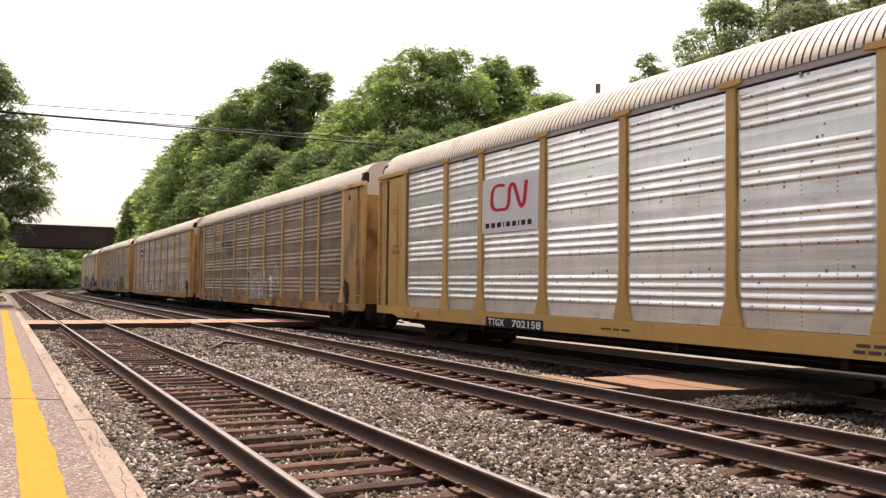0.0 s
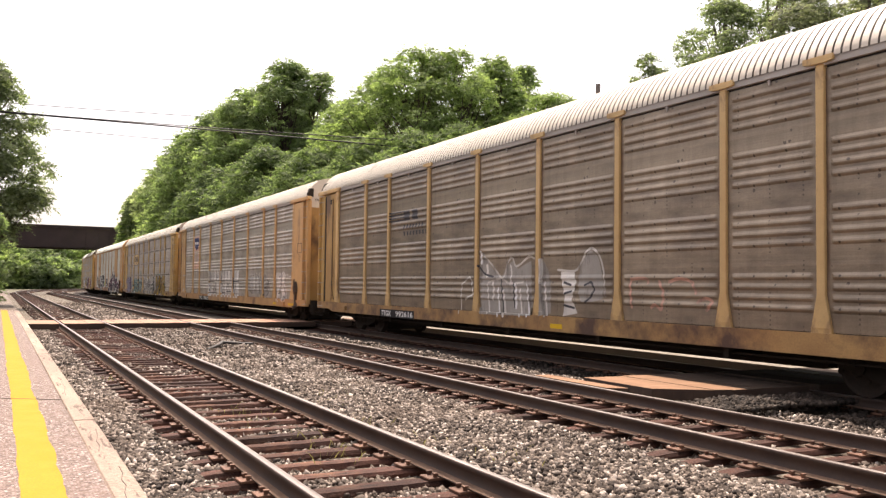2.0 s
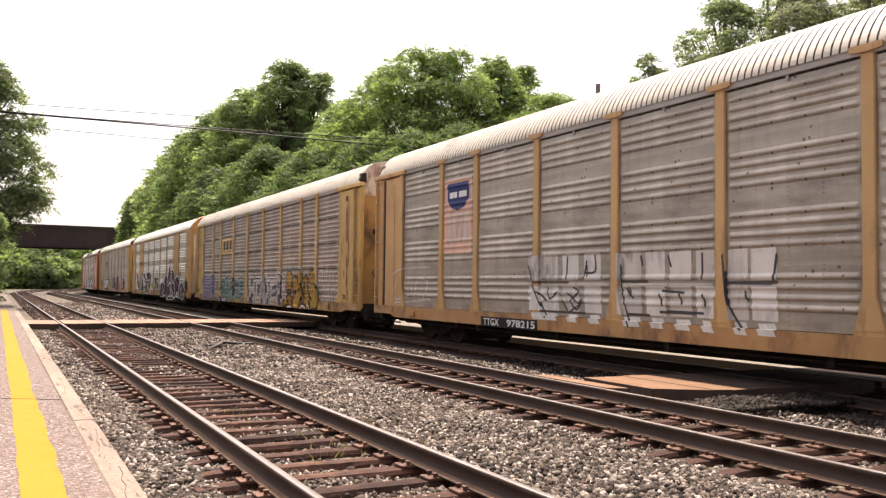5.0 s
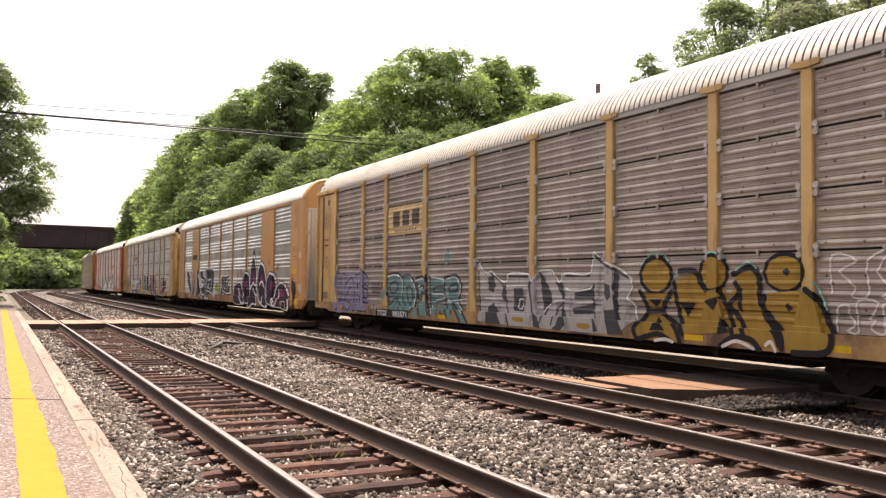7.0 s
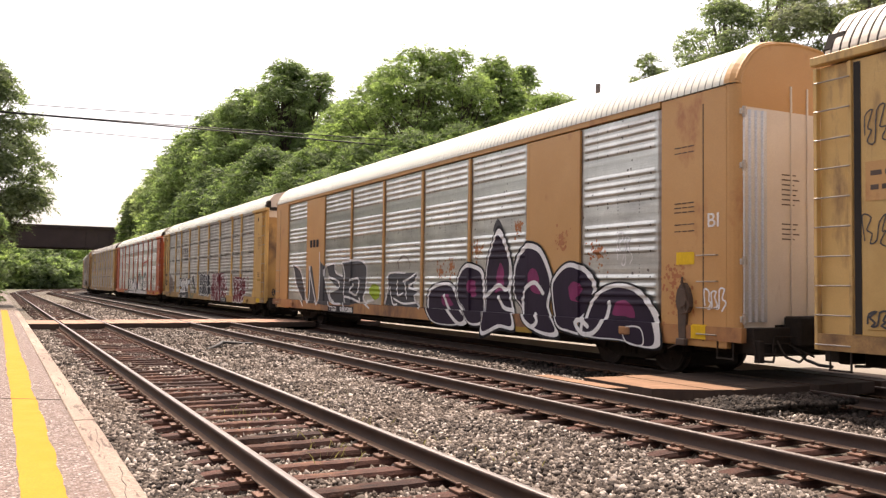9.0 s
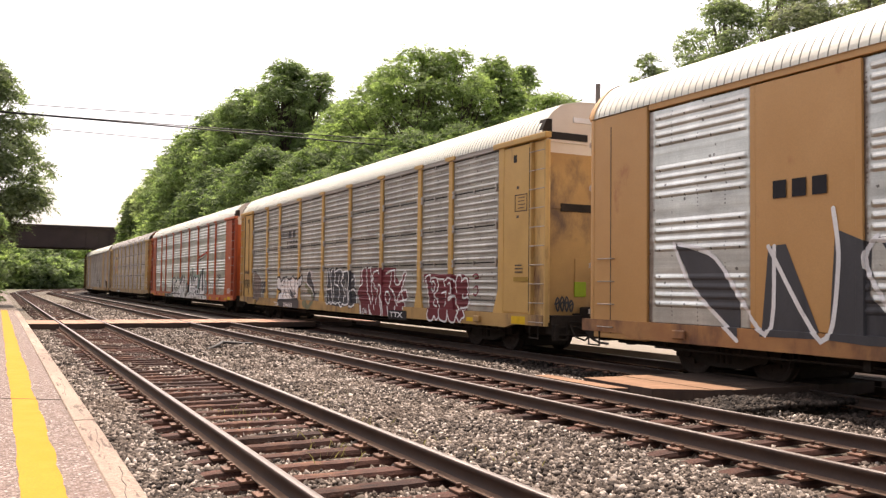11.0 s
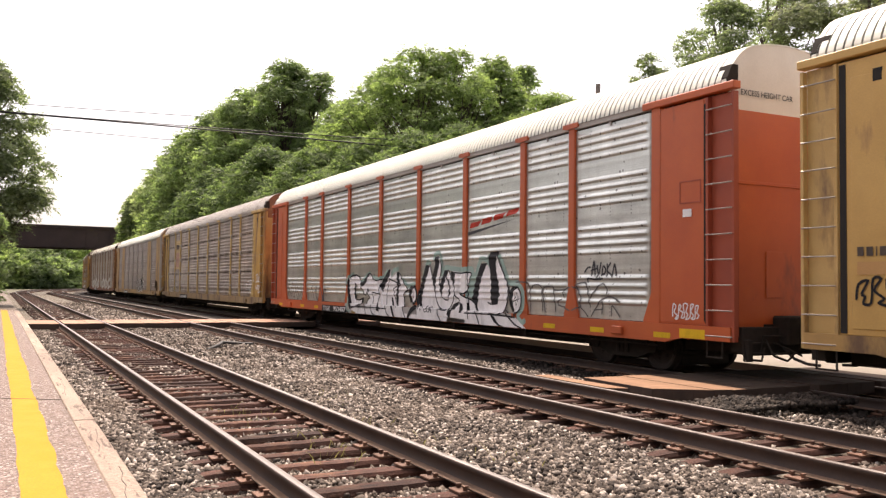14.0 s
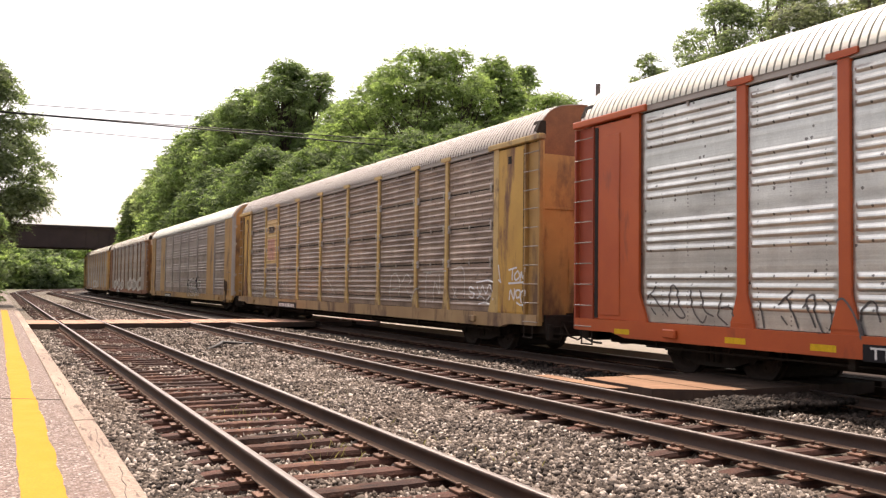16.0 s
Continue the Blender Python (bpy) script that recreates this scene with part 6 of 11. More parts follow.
stroke(c2, s2, -4, [(4.27, 1.6), (4.43, 1.7), (4.52, 1.55), (4.72, 1.67), (4.84, 1.51)], "chalk", 4, "chalky line of a graffito", width=0.05)
stroke(c2, s2, -4, [(4.19, 1.05), (4.27, 1.3), (4.48, 1.42)], "chalk", 4, "chalky line of a graffito", width=0.05)
stroke(c2, s2, -4, [(3.29, 1.22), (3.36, 1.47), (3.76, 1.57), (4.06, 1.45), (4.02, 1.21), (3.68, 0.95), (3.41, 0.91)], "ghost", 2, "chalky white patch of a graffito")
# white figure of the faded car
# chalk tag of the faded car
# denser letters of the faded car
stroke(c2, s2, -4, [(0.77, 1.9), (1.95, 1.92), (3.03, 1.85), (3.09, 1.34), (3.04, 0.98), (1.97, 1.03), (0.9, 1)], "ghost", 1, "chalky white patch of a graffito", smooth=False)
stroke(c2, s2, -4, [(3.24, 1.9), (3.71, 1.92), (3.76, 1.75), (4.06, 1.6), (4.19, 1.33), (4.02, 1.05), (3.59, 0.89), (3.3, 1.03)], "ghost", 1, "chalky white patch of a graffito", smooth=False)
stroke(c2, s2, -4, [(0.83, 1.52), (1.44, 1.51), (2.46, 1.48), (2.94, 1.47)], "chalk", 4, "chalky line of a graffito", width=0.05)
stroke(c2, s2, -4, [(0.95, 1.31), (0.96, 0.92)], "chalk", 4, "chalky line of a graffito", width=0.05)
stroke(c2, s2, -4, [(1.39, 1.32), (1.5, 0.98)], "chalk", 4, "chalky line of a graffito", width=0.05)
stroke(c2, s2, -4, [(2.09, 1.4), (2.17, 1.06)], "chalk", 4, "chalky line of a graffito", width=0.05)
stroke(c2, s2, -4, [(2.89, 1.75), (3, 1.08)], "chalk", 4, "chalky line of a graffito", width=0.05)
stroke(c2, s2, -4, [(1.16, 1.87), (1.05, 1.59)], "chalk", 4, "chalky line of a graffito", width=0.05)
stroke(c2, s2, -4, [(2.7, 1.86), (2.82, 1.6)], "chalk", 4, "chalky line of a graffito", width=0.05)
stroke(c2, s2, -4, [(1.05, 1.82), (1.11, 1.59)], "charcoal", 5, "dark line of a pale graffito", width=0.04)
stroke(c2, s2, -4, [(1.43, 1.9), (1.46, 1.7)], "charcoal", 5, "dark line of a pale graffito", width=0.04)
stroke(c2, s2, -4, [(1.91, 1.35), (1.89, 1.19)], "charcoal", 5, "dark line of a pale graffito", width=0.04)
stroke(c2, s2, -4, [(2.6, 1.79), (2.7, 1.62)], "charcoal", 5, "dark line of a pale graffito", width=0.04)
stroke(c2, s2, -4, [(3.17, 1.83), (3.32, 1.35), (3.27, 0.97)], "charcoal", 5, "dark line of a pale graffito", width=0.04)
stroke(c2, s2, -4, [(3.41, 1.25), (3.63, 1.35), (3.72, 1.16)], "charcoal", 5, "dark line of a pale graffito", width=0.04)
stroke(c2, s2, -4, [(3.59, 0.91), (3.96, 1.05), (4.13, 1.3), (4.06, 1.54), (3.84, 1.62)], "charcoal", 5, "dark line of a pale graffito", width=0.04)
stroke(c2, s2, -4, [(0.84, 1.17), (0.98, 1.09)], "charcoal", 5, "dark line of a pale graffito", width=0.04)
stroke(c2, s2, -4, [(2.26, 1.83), (2.31, 1.68)], "charcoal", 5, "dark line of a pale graffito", width=0.04)
stroke(c2, s2, -4, [(5.2, 1.97), (5.77, 1.98), (5.98, 1.94), (6.02, 1.55), (5.92, 1.38), (5.63, 1.21), (5.81, 1.02), (5.84, 0.87), (5.27, 0.89), (5.41, 1.26), (5.26, 1.6)], "chalk", 2, "chalky white patch of a graffito", smooth=False)
stroke(c2, s2, -4, [(6.05, 1.96), (6.29, 1.97), (6.43, 1.84), (6.4, 1.47), (6.57, 1.37), (6.68, 1.12), (6.62, 0.88), (6.52, 0.76), (5.96, 0.87), (5.92, 1.16), (6.09, 1.38)], "chalk", 2, "chalky white patch of a graffito", smooth=False)
stroke(c2, s2, -4, [(6.12, 1.91), (6.33, 1.89), (6.36, 1.6), (6.16, 1.47), (6.09, 1.69)], "mist", 3, "chalky white patch of a graffito", smooth=False)
stroke(c2, s2, -4, [(5.44, 1.78), (5.84, 1.8), (5.88, 1.6), (5.52, 1.53)], "mist", 3, "chalky white patch of a graffito", smooth=False)
stroke(c2, s2, -4, [(6.02, 1.22), (6.4, 1.28), (6.53, 1.07), (6.13, 0.99)], "mist", 3, "chalky white patch of a graffito", smooth=False)
stroke(c2, s2, -4, [(5.38, 1.17), (5.7, 1.22), (5.71, 0.97), (5.38, 0.96)], "mist", 3, "chalky white patch of a graffito", smooth=False)
stroke(c2, s2, -4, [(6.4, 1.47), (6.6, 1.35), (6.73, 1.09), (6.72, 0.84), (6.52, 0.72), (6.22, 0.79)], "white", 5, "white line of a graffito", width=0.04)
stroke(c2, s2, -4, [(5.2, 1.95), (5.26, 1.62), (5.45, 1.43), (5.34, 1.09), (5.47, 0.85), (5.73, 0.75)], "white", 5, "white line of a graffito", width=0.04)
stroke(c2, s2, -4, [(5.59, 1.43), (5.78, 1.38), (5.92, 1.47)], "white", 5, "white line of a graffito", width=0.04)
stroke(c2, s2, -4, [(5.49, 1.32), (5.63, 1.26), (5.81, 1.32)], "white", 5, "white line of a graffito", width=0.04)
stroke(c2, s2, -4, [(6.05, 1.93), (6.29, 2), (6.45, 1.86), (6.41, 1.6)], "white", 5, "white line of a graffito", width=0.04)
stroke(c2, s2, -4, [(5.98, 1.96), (6.04, 1.65), (5.95, 1.45)], "charcoal", 6, "dark line of a pale graffito", width=0.05)
stroke(c2, s2, -4, [(6.38, 1.41), (6.53, 1.28), (6.65, 1.07), (6.64, 0.83)], "charcoal", 6, "dark line of a pale graffito", width=0.05)
stroke(c2, s2, -4, [(5.66, 1.78), (5.84, 1.83)], "charcoal", 6, "dark line of a pale graffito", width=0.05)
stroke(c2, s2, -4, [(5.74, 1.32), (5.85, 1.21)], "charcoal", 6, "dark line of a pale graffito", width=0.05)
stroke(c2, s2, -4, [(6.27, 0.93), (6.43, 0.95), (6.5, 0.87), (6.42, 0.8)], "charcoal", 6, "dark line of a pale graffito", width=0.05)
stroke(c2, s2, -4, [(5.56, 1.09), (5.81, 1.11)], "charcoal", 6, "dark line of a pale graffito", width=0.05)
stroke(c2, s2, -4, [(6.46, 1.91), (6.6, 1.82), (6.66, 1.93), (6.79, 1.82), (6.85, 1.92), (6.98, 1.84), (7.26, 1.81), (7.44, 1.83), (7.5, 1.91)], "white", 5, "white line of a graffito", width=0.03)
# dark lines of its block letters
stroke(c2, s2, 6, [(2.97, 2.14), (2.94, 1.67)], "charcoal", 5, "dark line of a pale graffito", width=0.045)
stroke(c2, s2, 6, [(3.93, 2.16), (3.94, 1.83), (3.62, 1.8)], "charcoal", 5, "dark line of a pale graffito", width=0.045)
stroke(c2, s2, 6, [(3.65, 2.04), (3.57, 1.69)], "charcoal", 5, "dark line of a pale graffito", width=0.045)
stroke(c2, s2, 6, [(2.24, 1.48), (2.31, 1.24), (2.61, 1.39)], "charcoal", 5, "dark line of a pale graffito", width=0.045)
stroke(c2, s2, 6, [(3.2, 1.49), (3.39, 1.4), (3.11, 1.21), (3.31, 1.03), (3.5, 1.25)], "charcoal", 5, "dark line of a pale graffito", width=0.045)
stroke(c2, s2, 6, [(5.03, 1.5), (5.13, 1.31)], "charcoal", 5, "dark line of a pale graffito", width=0.045)
stroke(c2, s2, 6, [(5.35, 2.1), (5.4, 1.93)], "charcoal", 5, "dark line of a pale graffito", width=0.045)
stroke(c2, s2, 6, [(6.1, 2.09), (6.18, 1.89)], "charcoal", 5, "dark line of a pale graffito", width=0.045)
stroke(c2, s2, 6, [(6.96, 2.11), (6.97, 1.67)], "charcoal", 5, "dark line of a pale graffito", width=0.045)
stroke(c2, s2, 6, [(7.48, 2.07), (7.58, 1.27), (7.89, 0.83)], "charcoal", 5, "dark line of a pale graffito", width=0.045)
stroke(c2, s2, 6, [(7.93, 1.46), (8, 1.31)], "charcoal", 5, "dark line of a pale graffito", width=0.045)
stroke(c2, s2, 6, [(5.96, 1.45), (6.52, 1.42)], "charcoal", 5, "dark line of a pale graffito", width=0.045)
stroke(c2, s2, 6, [(1.43, 1.97), (1.78, 1.38), (2.23, 0.82)], "charcoal", 5, "dark line of a pale graffito", width=0.045)
stroke(c2, s2, 6, [(4.75, 1.94), (4.87, 1.23), (5.08, 0.75)], "charcoal", 5, "dark line of a pale graffito", width=0.045)
stroke(c2, s2, 6, [(7.57, 1.6), (8.48, 1.59)], "charcoal", 5, "dark line of a pale graffito", width=0.045)
stroke(c2, s2, 6, [(6.09, 1.08), (6.99, 1.07)], "charcoal", 5, "dark line of a pale graffito", width=0.045)
stroke(c2, s2, 6, [(8.57, 2.05), (8.51, 1.62)], "charcoal", 5, "dark line of a pale graffito", width=0.045)
stroke(c2, s2, 12, [(-0.21, 1.8), (0.5, 1.99), (2.3, 2.02)], "chalk", 3, "chalky scrawled tag", width=0.05)
stroke(c2, s2, 12, [(0.2, 1.68), (0.08, 1.09), (1.16, 1.29), (0.83, 1.68)], "chalk", 3, "chalky scrawled tag", width=0.05)
stroke(c2, s2, 12, [(1.32, 1.15), (1.59, 1.7), (2.19, 1.57), (1.92, 1.11)], "chalk", 3, "chalky scrawled tag", width=0.05)
stroke(c2, s2, 12, [(0.01, 0.97), (1.18, 1.03), (2.36, 1.12)], "chalk", 3, "chalky scrawled tag", width=0.05)
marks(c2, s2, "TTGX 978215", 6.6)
for z0 in (2.66, 2.58, 2.50, 2.42):
    painted("stencil", RECT, M["g_brownline"], c2, "grouped", False, 2, -12.42, z0, 0.26, 0.02)
stickers(c2, s2, (-9.0, -11.2, -11.7))

# sooty car with the long row of graffiti
painted("logo_plate", RECT, M["g_buff"], c3, "rows", False, 9, 6.85, 3.03, 2.60, 0.88, "buff plate with a dark mark")
painted("logo", bars([0.6, 0.6, 0.6], 0.25), M["g_brownline"], c3, "rows", False, 14, 6.45, 3.28, 1.85, 0.46, "dark blue company mark")
painted("logo", bars([0.3] * 8, 0.3), M["g_brownline"], c3, "rows", False, 14, 6.3, 3.12, 1.5, 0.07)
blob(c3, s3, 11.5, 0.62, [(0.05, 0.0), (0.0, 1.25), (0.9, 1.33), (2.0, 1.30), (2.9, 1.22), (3.0, 0.6), (3.05, 0.05), (1.5, -0.05)], M["g_lilac"], 0, "lilac rolled-on base of a graffito")
burner("MORE", c3, s3, 11.4, 0.58, 2.95, 1.28, M["g_lilac"], M["g_purple"], None, 1, rim=0.03)
scrawl(c3, s3, 8.15, 1.25, 0.95, 0.35, M["g_purple"], 21, 4, 0.03)
scrawl(c3, s3, 8.1, 0.72, 0.95, 0.32, M["g_chalk"], 22, 4, 0.03)
scrawl(c3, s3, 12.75, 3.55, 0.6, 0.55, M["g_charcoal"], 23, 3, 0.02)
scrawl(c3, s3, 12.75, 2.1, 0.6, 0.45, M["g_charcoal"], 24, 3, 0.02)
scrawl(c3, s3, 12.7, 0.98, 0.5, 0.25, M["g_charcoal"], 25, 3, 0.03)
painted("notice", RECT, M["ochre"], c3, "rows", False, 2, 12.7, 2.75, 0.55, 0.55, "ochre notice panel")
painted("stencil", bars([0.7, 0.7], 0.2), M["g_brownline"], c3, "rows", False, 4, 12.62, 3.1, 0.4, 0.07)
painted("stencil", bars([0.5, 0.9], 0.2), M["g_brownline"], c3, "rows", False, 4, 12.62, 2.9, 0.4, 0.07)
for u, v, w, h in ((0.05, 1.45, 0.14, 1.1), (0.0, 3.0, 0.12, 1.2), (0.22, 2.2, 0.08, 1.0), (-0.25, 1.0, 0.35, 0.16), (-0.2, 1.75, 0.12, 0.25), (0.15, 0.95, 0.1, 0.4)):
    blob(c3, s3, -12.25, 0.0, [(u, v), (u + w * 0.3, v + h * 0.4), (u - w * 0.1, v + h * 0.8), (u + w * 0.4, v + h), (u + w * 0.9, v + h * 0.7), (u + w * 0.7, v + h * 0.45), (u + w, v + h * 0.15), (u + w * 0.5, v - h * 0.03)], M["rust"], 2, "streak of rust", name="rust_streak")
# teal graffito of the sooty car
stroke(c3, s3, 7, [(0.15, 1.82), (0.85, 1.86), (1.25, 1.71), (1.37, 1.4), (1.25, 1.17), (1.52, 0.87), (1.49, 0.66), (0.53, 0.61), (0.27, 0.94), (0.13, 1.38)], "teal", 2, "teal graffiti letter", smooth=False)
stroke(c3, s3, 7, [(2.22, 1.71), (2.73, 1.76), (2.89, 1.68), (2.89, 1.28), (2.7, 1.07), (3.06, 1.03), (3.08, 0.65), (2.65, 0.65), (2.41, 1.07), (2.33, 1.36)], "teal", 2, "teal graffiti letter", smooth=False)
stroke(c3, s3, 7, [(4.09, 1.73), (4.69, 1.78), (4.94, 1.61), (5.02, 1.43), (4.94, 1.24), (4.86, 1.11), (5.05, 0.87), (5.46, 0.55), (5.06, 0.57), (4.77, 0.86), (4.55, 1.03), (4.57, 0.61), (4.31, 0.64), (4.16, 1.26)], "teal", 2, "teal graffiti letter", smooth=False)
stroke(c3, s3, 7, [(1.19, 1.75), (1.7, 1.81), (2.08, 1.61), (2.3, 1.31), (2.22, 0.97), (1.98, 0.73), (1.58, 0.73), (1.37, 0.98), (1.28, 1.29)], "teal", 3, "teal graffiti letter", smooth=False)
stroke(c3, s3, 7, [(3.18, 1.79), (4, 1.7), (4.04, 1.13), (3.6, 1.05), (3.61, 0.67), (3.3, 0.67), (3.18, 1.24)], "teal", 3, "teal graffiti letter", smooth=False)
stroke(c3, s3, 7, [(0.13, 1.8), (0.85, 1.86), (1.25, 1.71), (1.37, 1.4), (1.25, 1.17), (1.52, 0.87), (1.49, 0.68)], "charcoal", 5, "dark line of a teal letter", width=0.085)
stroke(c3, s3, 7, [(0.13, 1.71), (0.17, 1.27), (0.31, 0.95), (0.57, 0.61)], "charcoal", 5, "dark line of a teal letter", width=0.085)
stroke(c3, s3, 7, [(0.41, 1.54), (0.8, 1.6), (0.97, 1.46), (0.81, 1.3), (0.41, 1.3), (0.37, 1.52)], "charcoal", 5, "dark line of a teal letter", width=0.085)
stroke(c3, s3, 7, [(0.48, 0.95), (0.81, 1.11), (1.1, 0.91), (1.18, 0.66)], "charcoal", 5, "dark line of a teal letter", width=0.085)
stroke(c3, s3, 7, [(1.22, 1.75), (1.7, 1.81), (2.08, 1.61), (2.3, 1.31), (2.22, 0.97), (1.98, 0.73), (1.58, 0.73)], "charcoal", 5, "dark line of a teal letter", width=0.085)
stroke(c3, s3, 7, [(1.64, 1.12), (1.61, 1.42), (1.85, 1.44), (2.02, 1.21), (1.85, 0.94), (1.67, 1.1)], "charcoal", 5, "dark line of a teal letter", width=0.085)
stroke(c3, s3, 7, [(2.22, 1.69), (2.41, 1.74), (2.73, 1.76), (2.88, 1.68)], "charcoal", 5, "dark line of a teal letter", width=0.085)
stroke(c3, s3, 7, [(2.27, 1.56), (2.38, 1.31), (2.46, 1.02), (2.61, 0.67)], "charcoal", 5, "dark line of a teal letter", width=0.085)
stroke(c3, s3, 7, [(2.41, 1.41), (2.7, 1.49), (2.88, 1.44)], "charcoal", 5, "dark line of a teal letter", width=0.085)
stroke(c3, s3, 7, [(2.67, 1.07), (2.7, 1.27), (2.88, 1.28)], "charcoal", 5, "dark line of a teal letter", width=0.085)
stroke(c3, s3, 7, [(2.93, 1.8), (2.98, 1.04), (3.17, 0.68)], "charcoal", 5, "dark line of a teal letter", width=0.085)
stroke(c3, s3, 7, [(3.13, 1.76), (3.18, 1.24), (3.3, 0.65)], "charcoal", 5, "dark line of a teal letter", width=0.085)
stroke(c3, s3, 7, [(3.33, 1.35), (3.54, 1.46), (4, 1.47)], "charcoal", 5, "dark line of a teal letter", width=0.085)
stroke(c3, s3, 7, [(3.42, 1.3), (3.96, 1.31)], "charcoal", 5, "dark line of a teal letter", width=0.085)
stroke(c3, s3, 7, [(3.59, 1.05), (4.04, 1.1)], "charcoal", 5, "dark line of a teal letter", width=0.085)
stroke(c3, s3, 7, [(4.02, 1.75), (4.04, 1.43), (4.13, 1.08), (4.31, 0.64)], "charcoal", 5, "dark line of a teal letter", width=0.085)
stroke(c3, s3, 7, [(4.09, 1.73), (4.69, 1.78), (4.94, 1.61), (5.02, 1.43), (4.94, 1.24), (4.86, 1.11), (5.12, 0.86), (5.46, 0.55)], "charcoal", 5, "dark line of a teal letter", width=0.085)
stroke(c3, s3, 7, [(4.3, 1.35), (4.37, 1.49), (4.74, 1.54), (4.76, 1.38), (4.33, 1.33)], "charcoal", 5, "dark line of a teal letter", width=0.085)
stroke(c3, s3, 7, [(4.57, 0.76), (4.55, 1.05), (4.74, 0.89), (5.08, 0.56)], "charcoal", 5, "dark line of a teal letter", width=0.085)
stroke(c3, s3, 7, [(0.17, 1.76), (0.8, 1.82), (1.22, 1.67), (1.31, 1.4), (1.22, 1.19)], "white", 7, "white glint of a teal letter", width=0.035)
stroke(c3, s3, 7, [(1.79, 1.75), (2.05, 1.55), (2.22, 1.29), (2.16, 1.01), (1.98, 0.81)], "white", 7, "white glint of a teal letter", width=0.035)
stroke(c3, s3, 7, [(2.24, 1.65), (2.7, 1.7), (2.83, 1.66)], "white", 7, "white glint of a teal letter", width=0.035)
stroke(c3, s3, 7, [(2.46, 1.49), (2.46, 1.39), (2.75, 1.44)], "white", 7, "white glint of a teal letter", width=0.035)
stroke(c3, s3, 7, [(3.21, 1.74), (3.96, 1.66), (3.96, 1.56)], "white", 7, "white glint of a teal letter", width=0.035)
stroke(c3, s3, 7, [(3.35, 1.26), (4.02, 1.26), (4, 1.15), (3.57, 1.1)], "white", 7, "white glint of a teal letter", width=0.035)
stroke(c3, s3, 7, [(4.16, 1.68), (4.64, 1.73), (4.88, 1.59), (4.96, 1.43), (4.88, 1.24)], "white", 7, "white glint of a teal letter", width=0.035)
stroke(c3, s3, 7, [(4.82, 1.06), (5.14, 0.8)], "white", 7, "white glint of a teal letter", width=0.035)
stroke(c3, s3, 7, [(4.24, 1.26), (4.28, 1.09), (4.45, 1.1)], "white", 7, "white glint of a teal letter", width=0.035)
stroke(c3, s3, 7, [(3.3, 0.96), (3.37, 0.71)], "white", 7, "white glint of a teal letter", width=0.035)
stroke(c3, s3, 7, [(4.53, 1.1), (5.32, 1.16)], "white", 7, "white glint of a teal letter", width=0.035)
stroke(c3, s3, 7, [(3.76, 0.71), (3.77, 0.94), (4.05, 0.99), (4.15, 0.74), (3.95, 0.81)], "teal", 2, "teal drip of a graffito", smooth=False)
stroke(c3, s3, 7, [(2.11, 0.62), (2.25, 0.82), (2.45, 0.83), (2.43, 0.54)], "teal", 2, "teal drip of a graffito", smooth=False)
stroke(c3, s3, 7, [(-0.26, 1.09), (0.01, 1.44), (0.1, 1.27), (0.01, 1.05)], "teal", 2, "teal drip of a graffito", smooth=False)
for u, v, s in ((4.0, 1.55, 0.6), (2.0, 1.6, 0.25), (5.2, 1.3, 0.3), (2.4, 1.65, 0.2)):
    blob(c3, s3, 7.0, 0.6, [(u, v), (u + 0.3 * s, v + 0.6 * s), (u + 0.6 * s, v)], M["g_teal"], 1, "teal spray spike")
# silver graffito of the sooty car
stroke(c3, s3, 0.5, [(-0.69, 2.14), (-0.23, 1.85), (0.05, 1.86), (0.49, 1.65), (0.75, 1.62), (0.91, 1.81), (1.79, 1.78), (1.94, 1.6), (2.21, 0.59), (1, 0.58), (-0.46, 0.63), (-0.51, 1.59)], "silver", 3, "silver graffiti letter", smooth=False)
stroke(c3, s3, 0.5, [(1.94, 1.6), (2.12, 1.88), (2.7, 1.87), (3.01, 1.6), (3.17, 1.79), (4.02, 1.79), (4.06, 1.69), (4.2, 2.22), (4.43, 2.06), (4.97, 1.89), (5.31, 1.73), (5.4, 1.6), (5.32, 1.33), (5.52, 1.17), (5.52, 0.87), (5, 0.59), (4.28, 0.57), (2.16, 0.58)], "silver", 4, "silver graffiti letter", smooth=False)
stroke(c3, s3, 0.5, [(-0.11, 1.71), (0.16, 1.76), (0.28, 1.53), (0.17, 1.34), (-0.05, 1.4)], "charcoal", 6, "dark gap of a silver letter", smooth=False)
stroke(c3, s3, 0.5, [(-0.1, 0.96), (0.18, 1.1), (0.4, 0.91), (0.64, 0.59), (-0.07, 0.59)], "charcoal", 6, "dark gap of a silver letter", smooth=False)
stroke(c3, s3, 0.5, [(0.55, 1.32), (0.75, 1.6), (0.81, 1.12), (0.66, 1.16)], "charcoal", 6, "dark gap of a silver letter", smooth=False)
stroke(c3, s3, 0.5, [(1.11, 1.46), (1.51, 1.47), (1.57, 0.92), (1.12, 0.93)], "charcoal", 6, "dark gap of a silver letter", smooth=False)
stroke(c3, s3, 0.5, [(1.75, 1.57), (1.94, 1.65), (1.89, 1.47), (2.07, 0.6), (2.34, 0.57), (2.2, 0.84), (1.95, 0.93), (1.85, 1.34)], "charcoal", 6, "dark gap of a silver letter", smooth=False)
stroke(c3, s3, 0.5, [(2.21, 1.83), (2.35, 1.77), (2.53, 1.47), (2.71, 1.23), (2.58, 1), (2.41, 0.9), (2.31, 1.35)], "charcoal", 6, "dark gap of a silver letter", smooth=False)
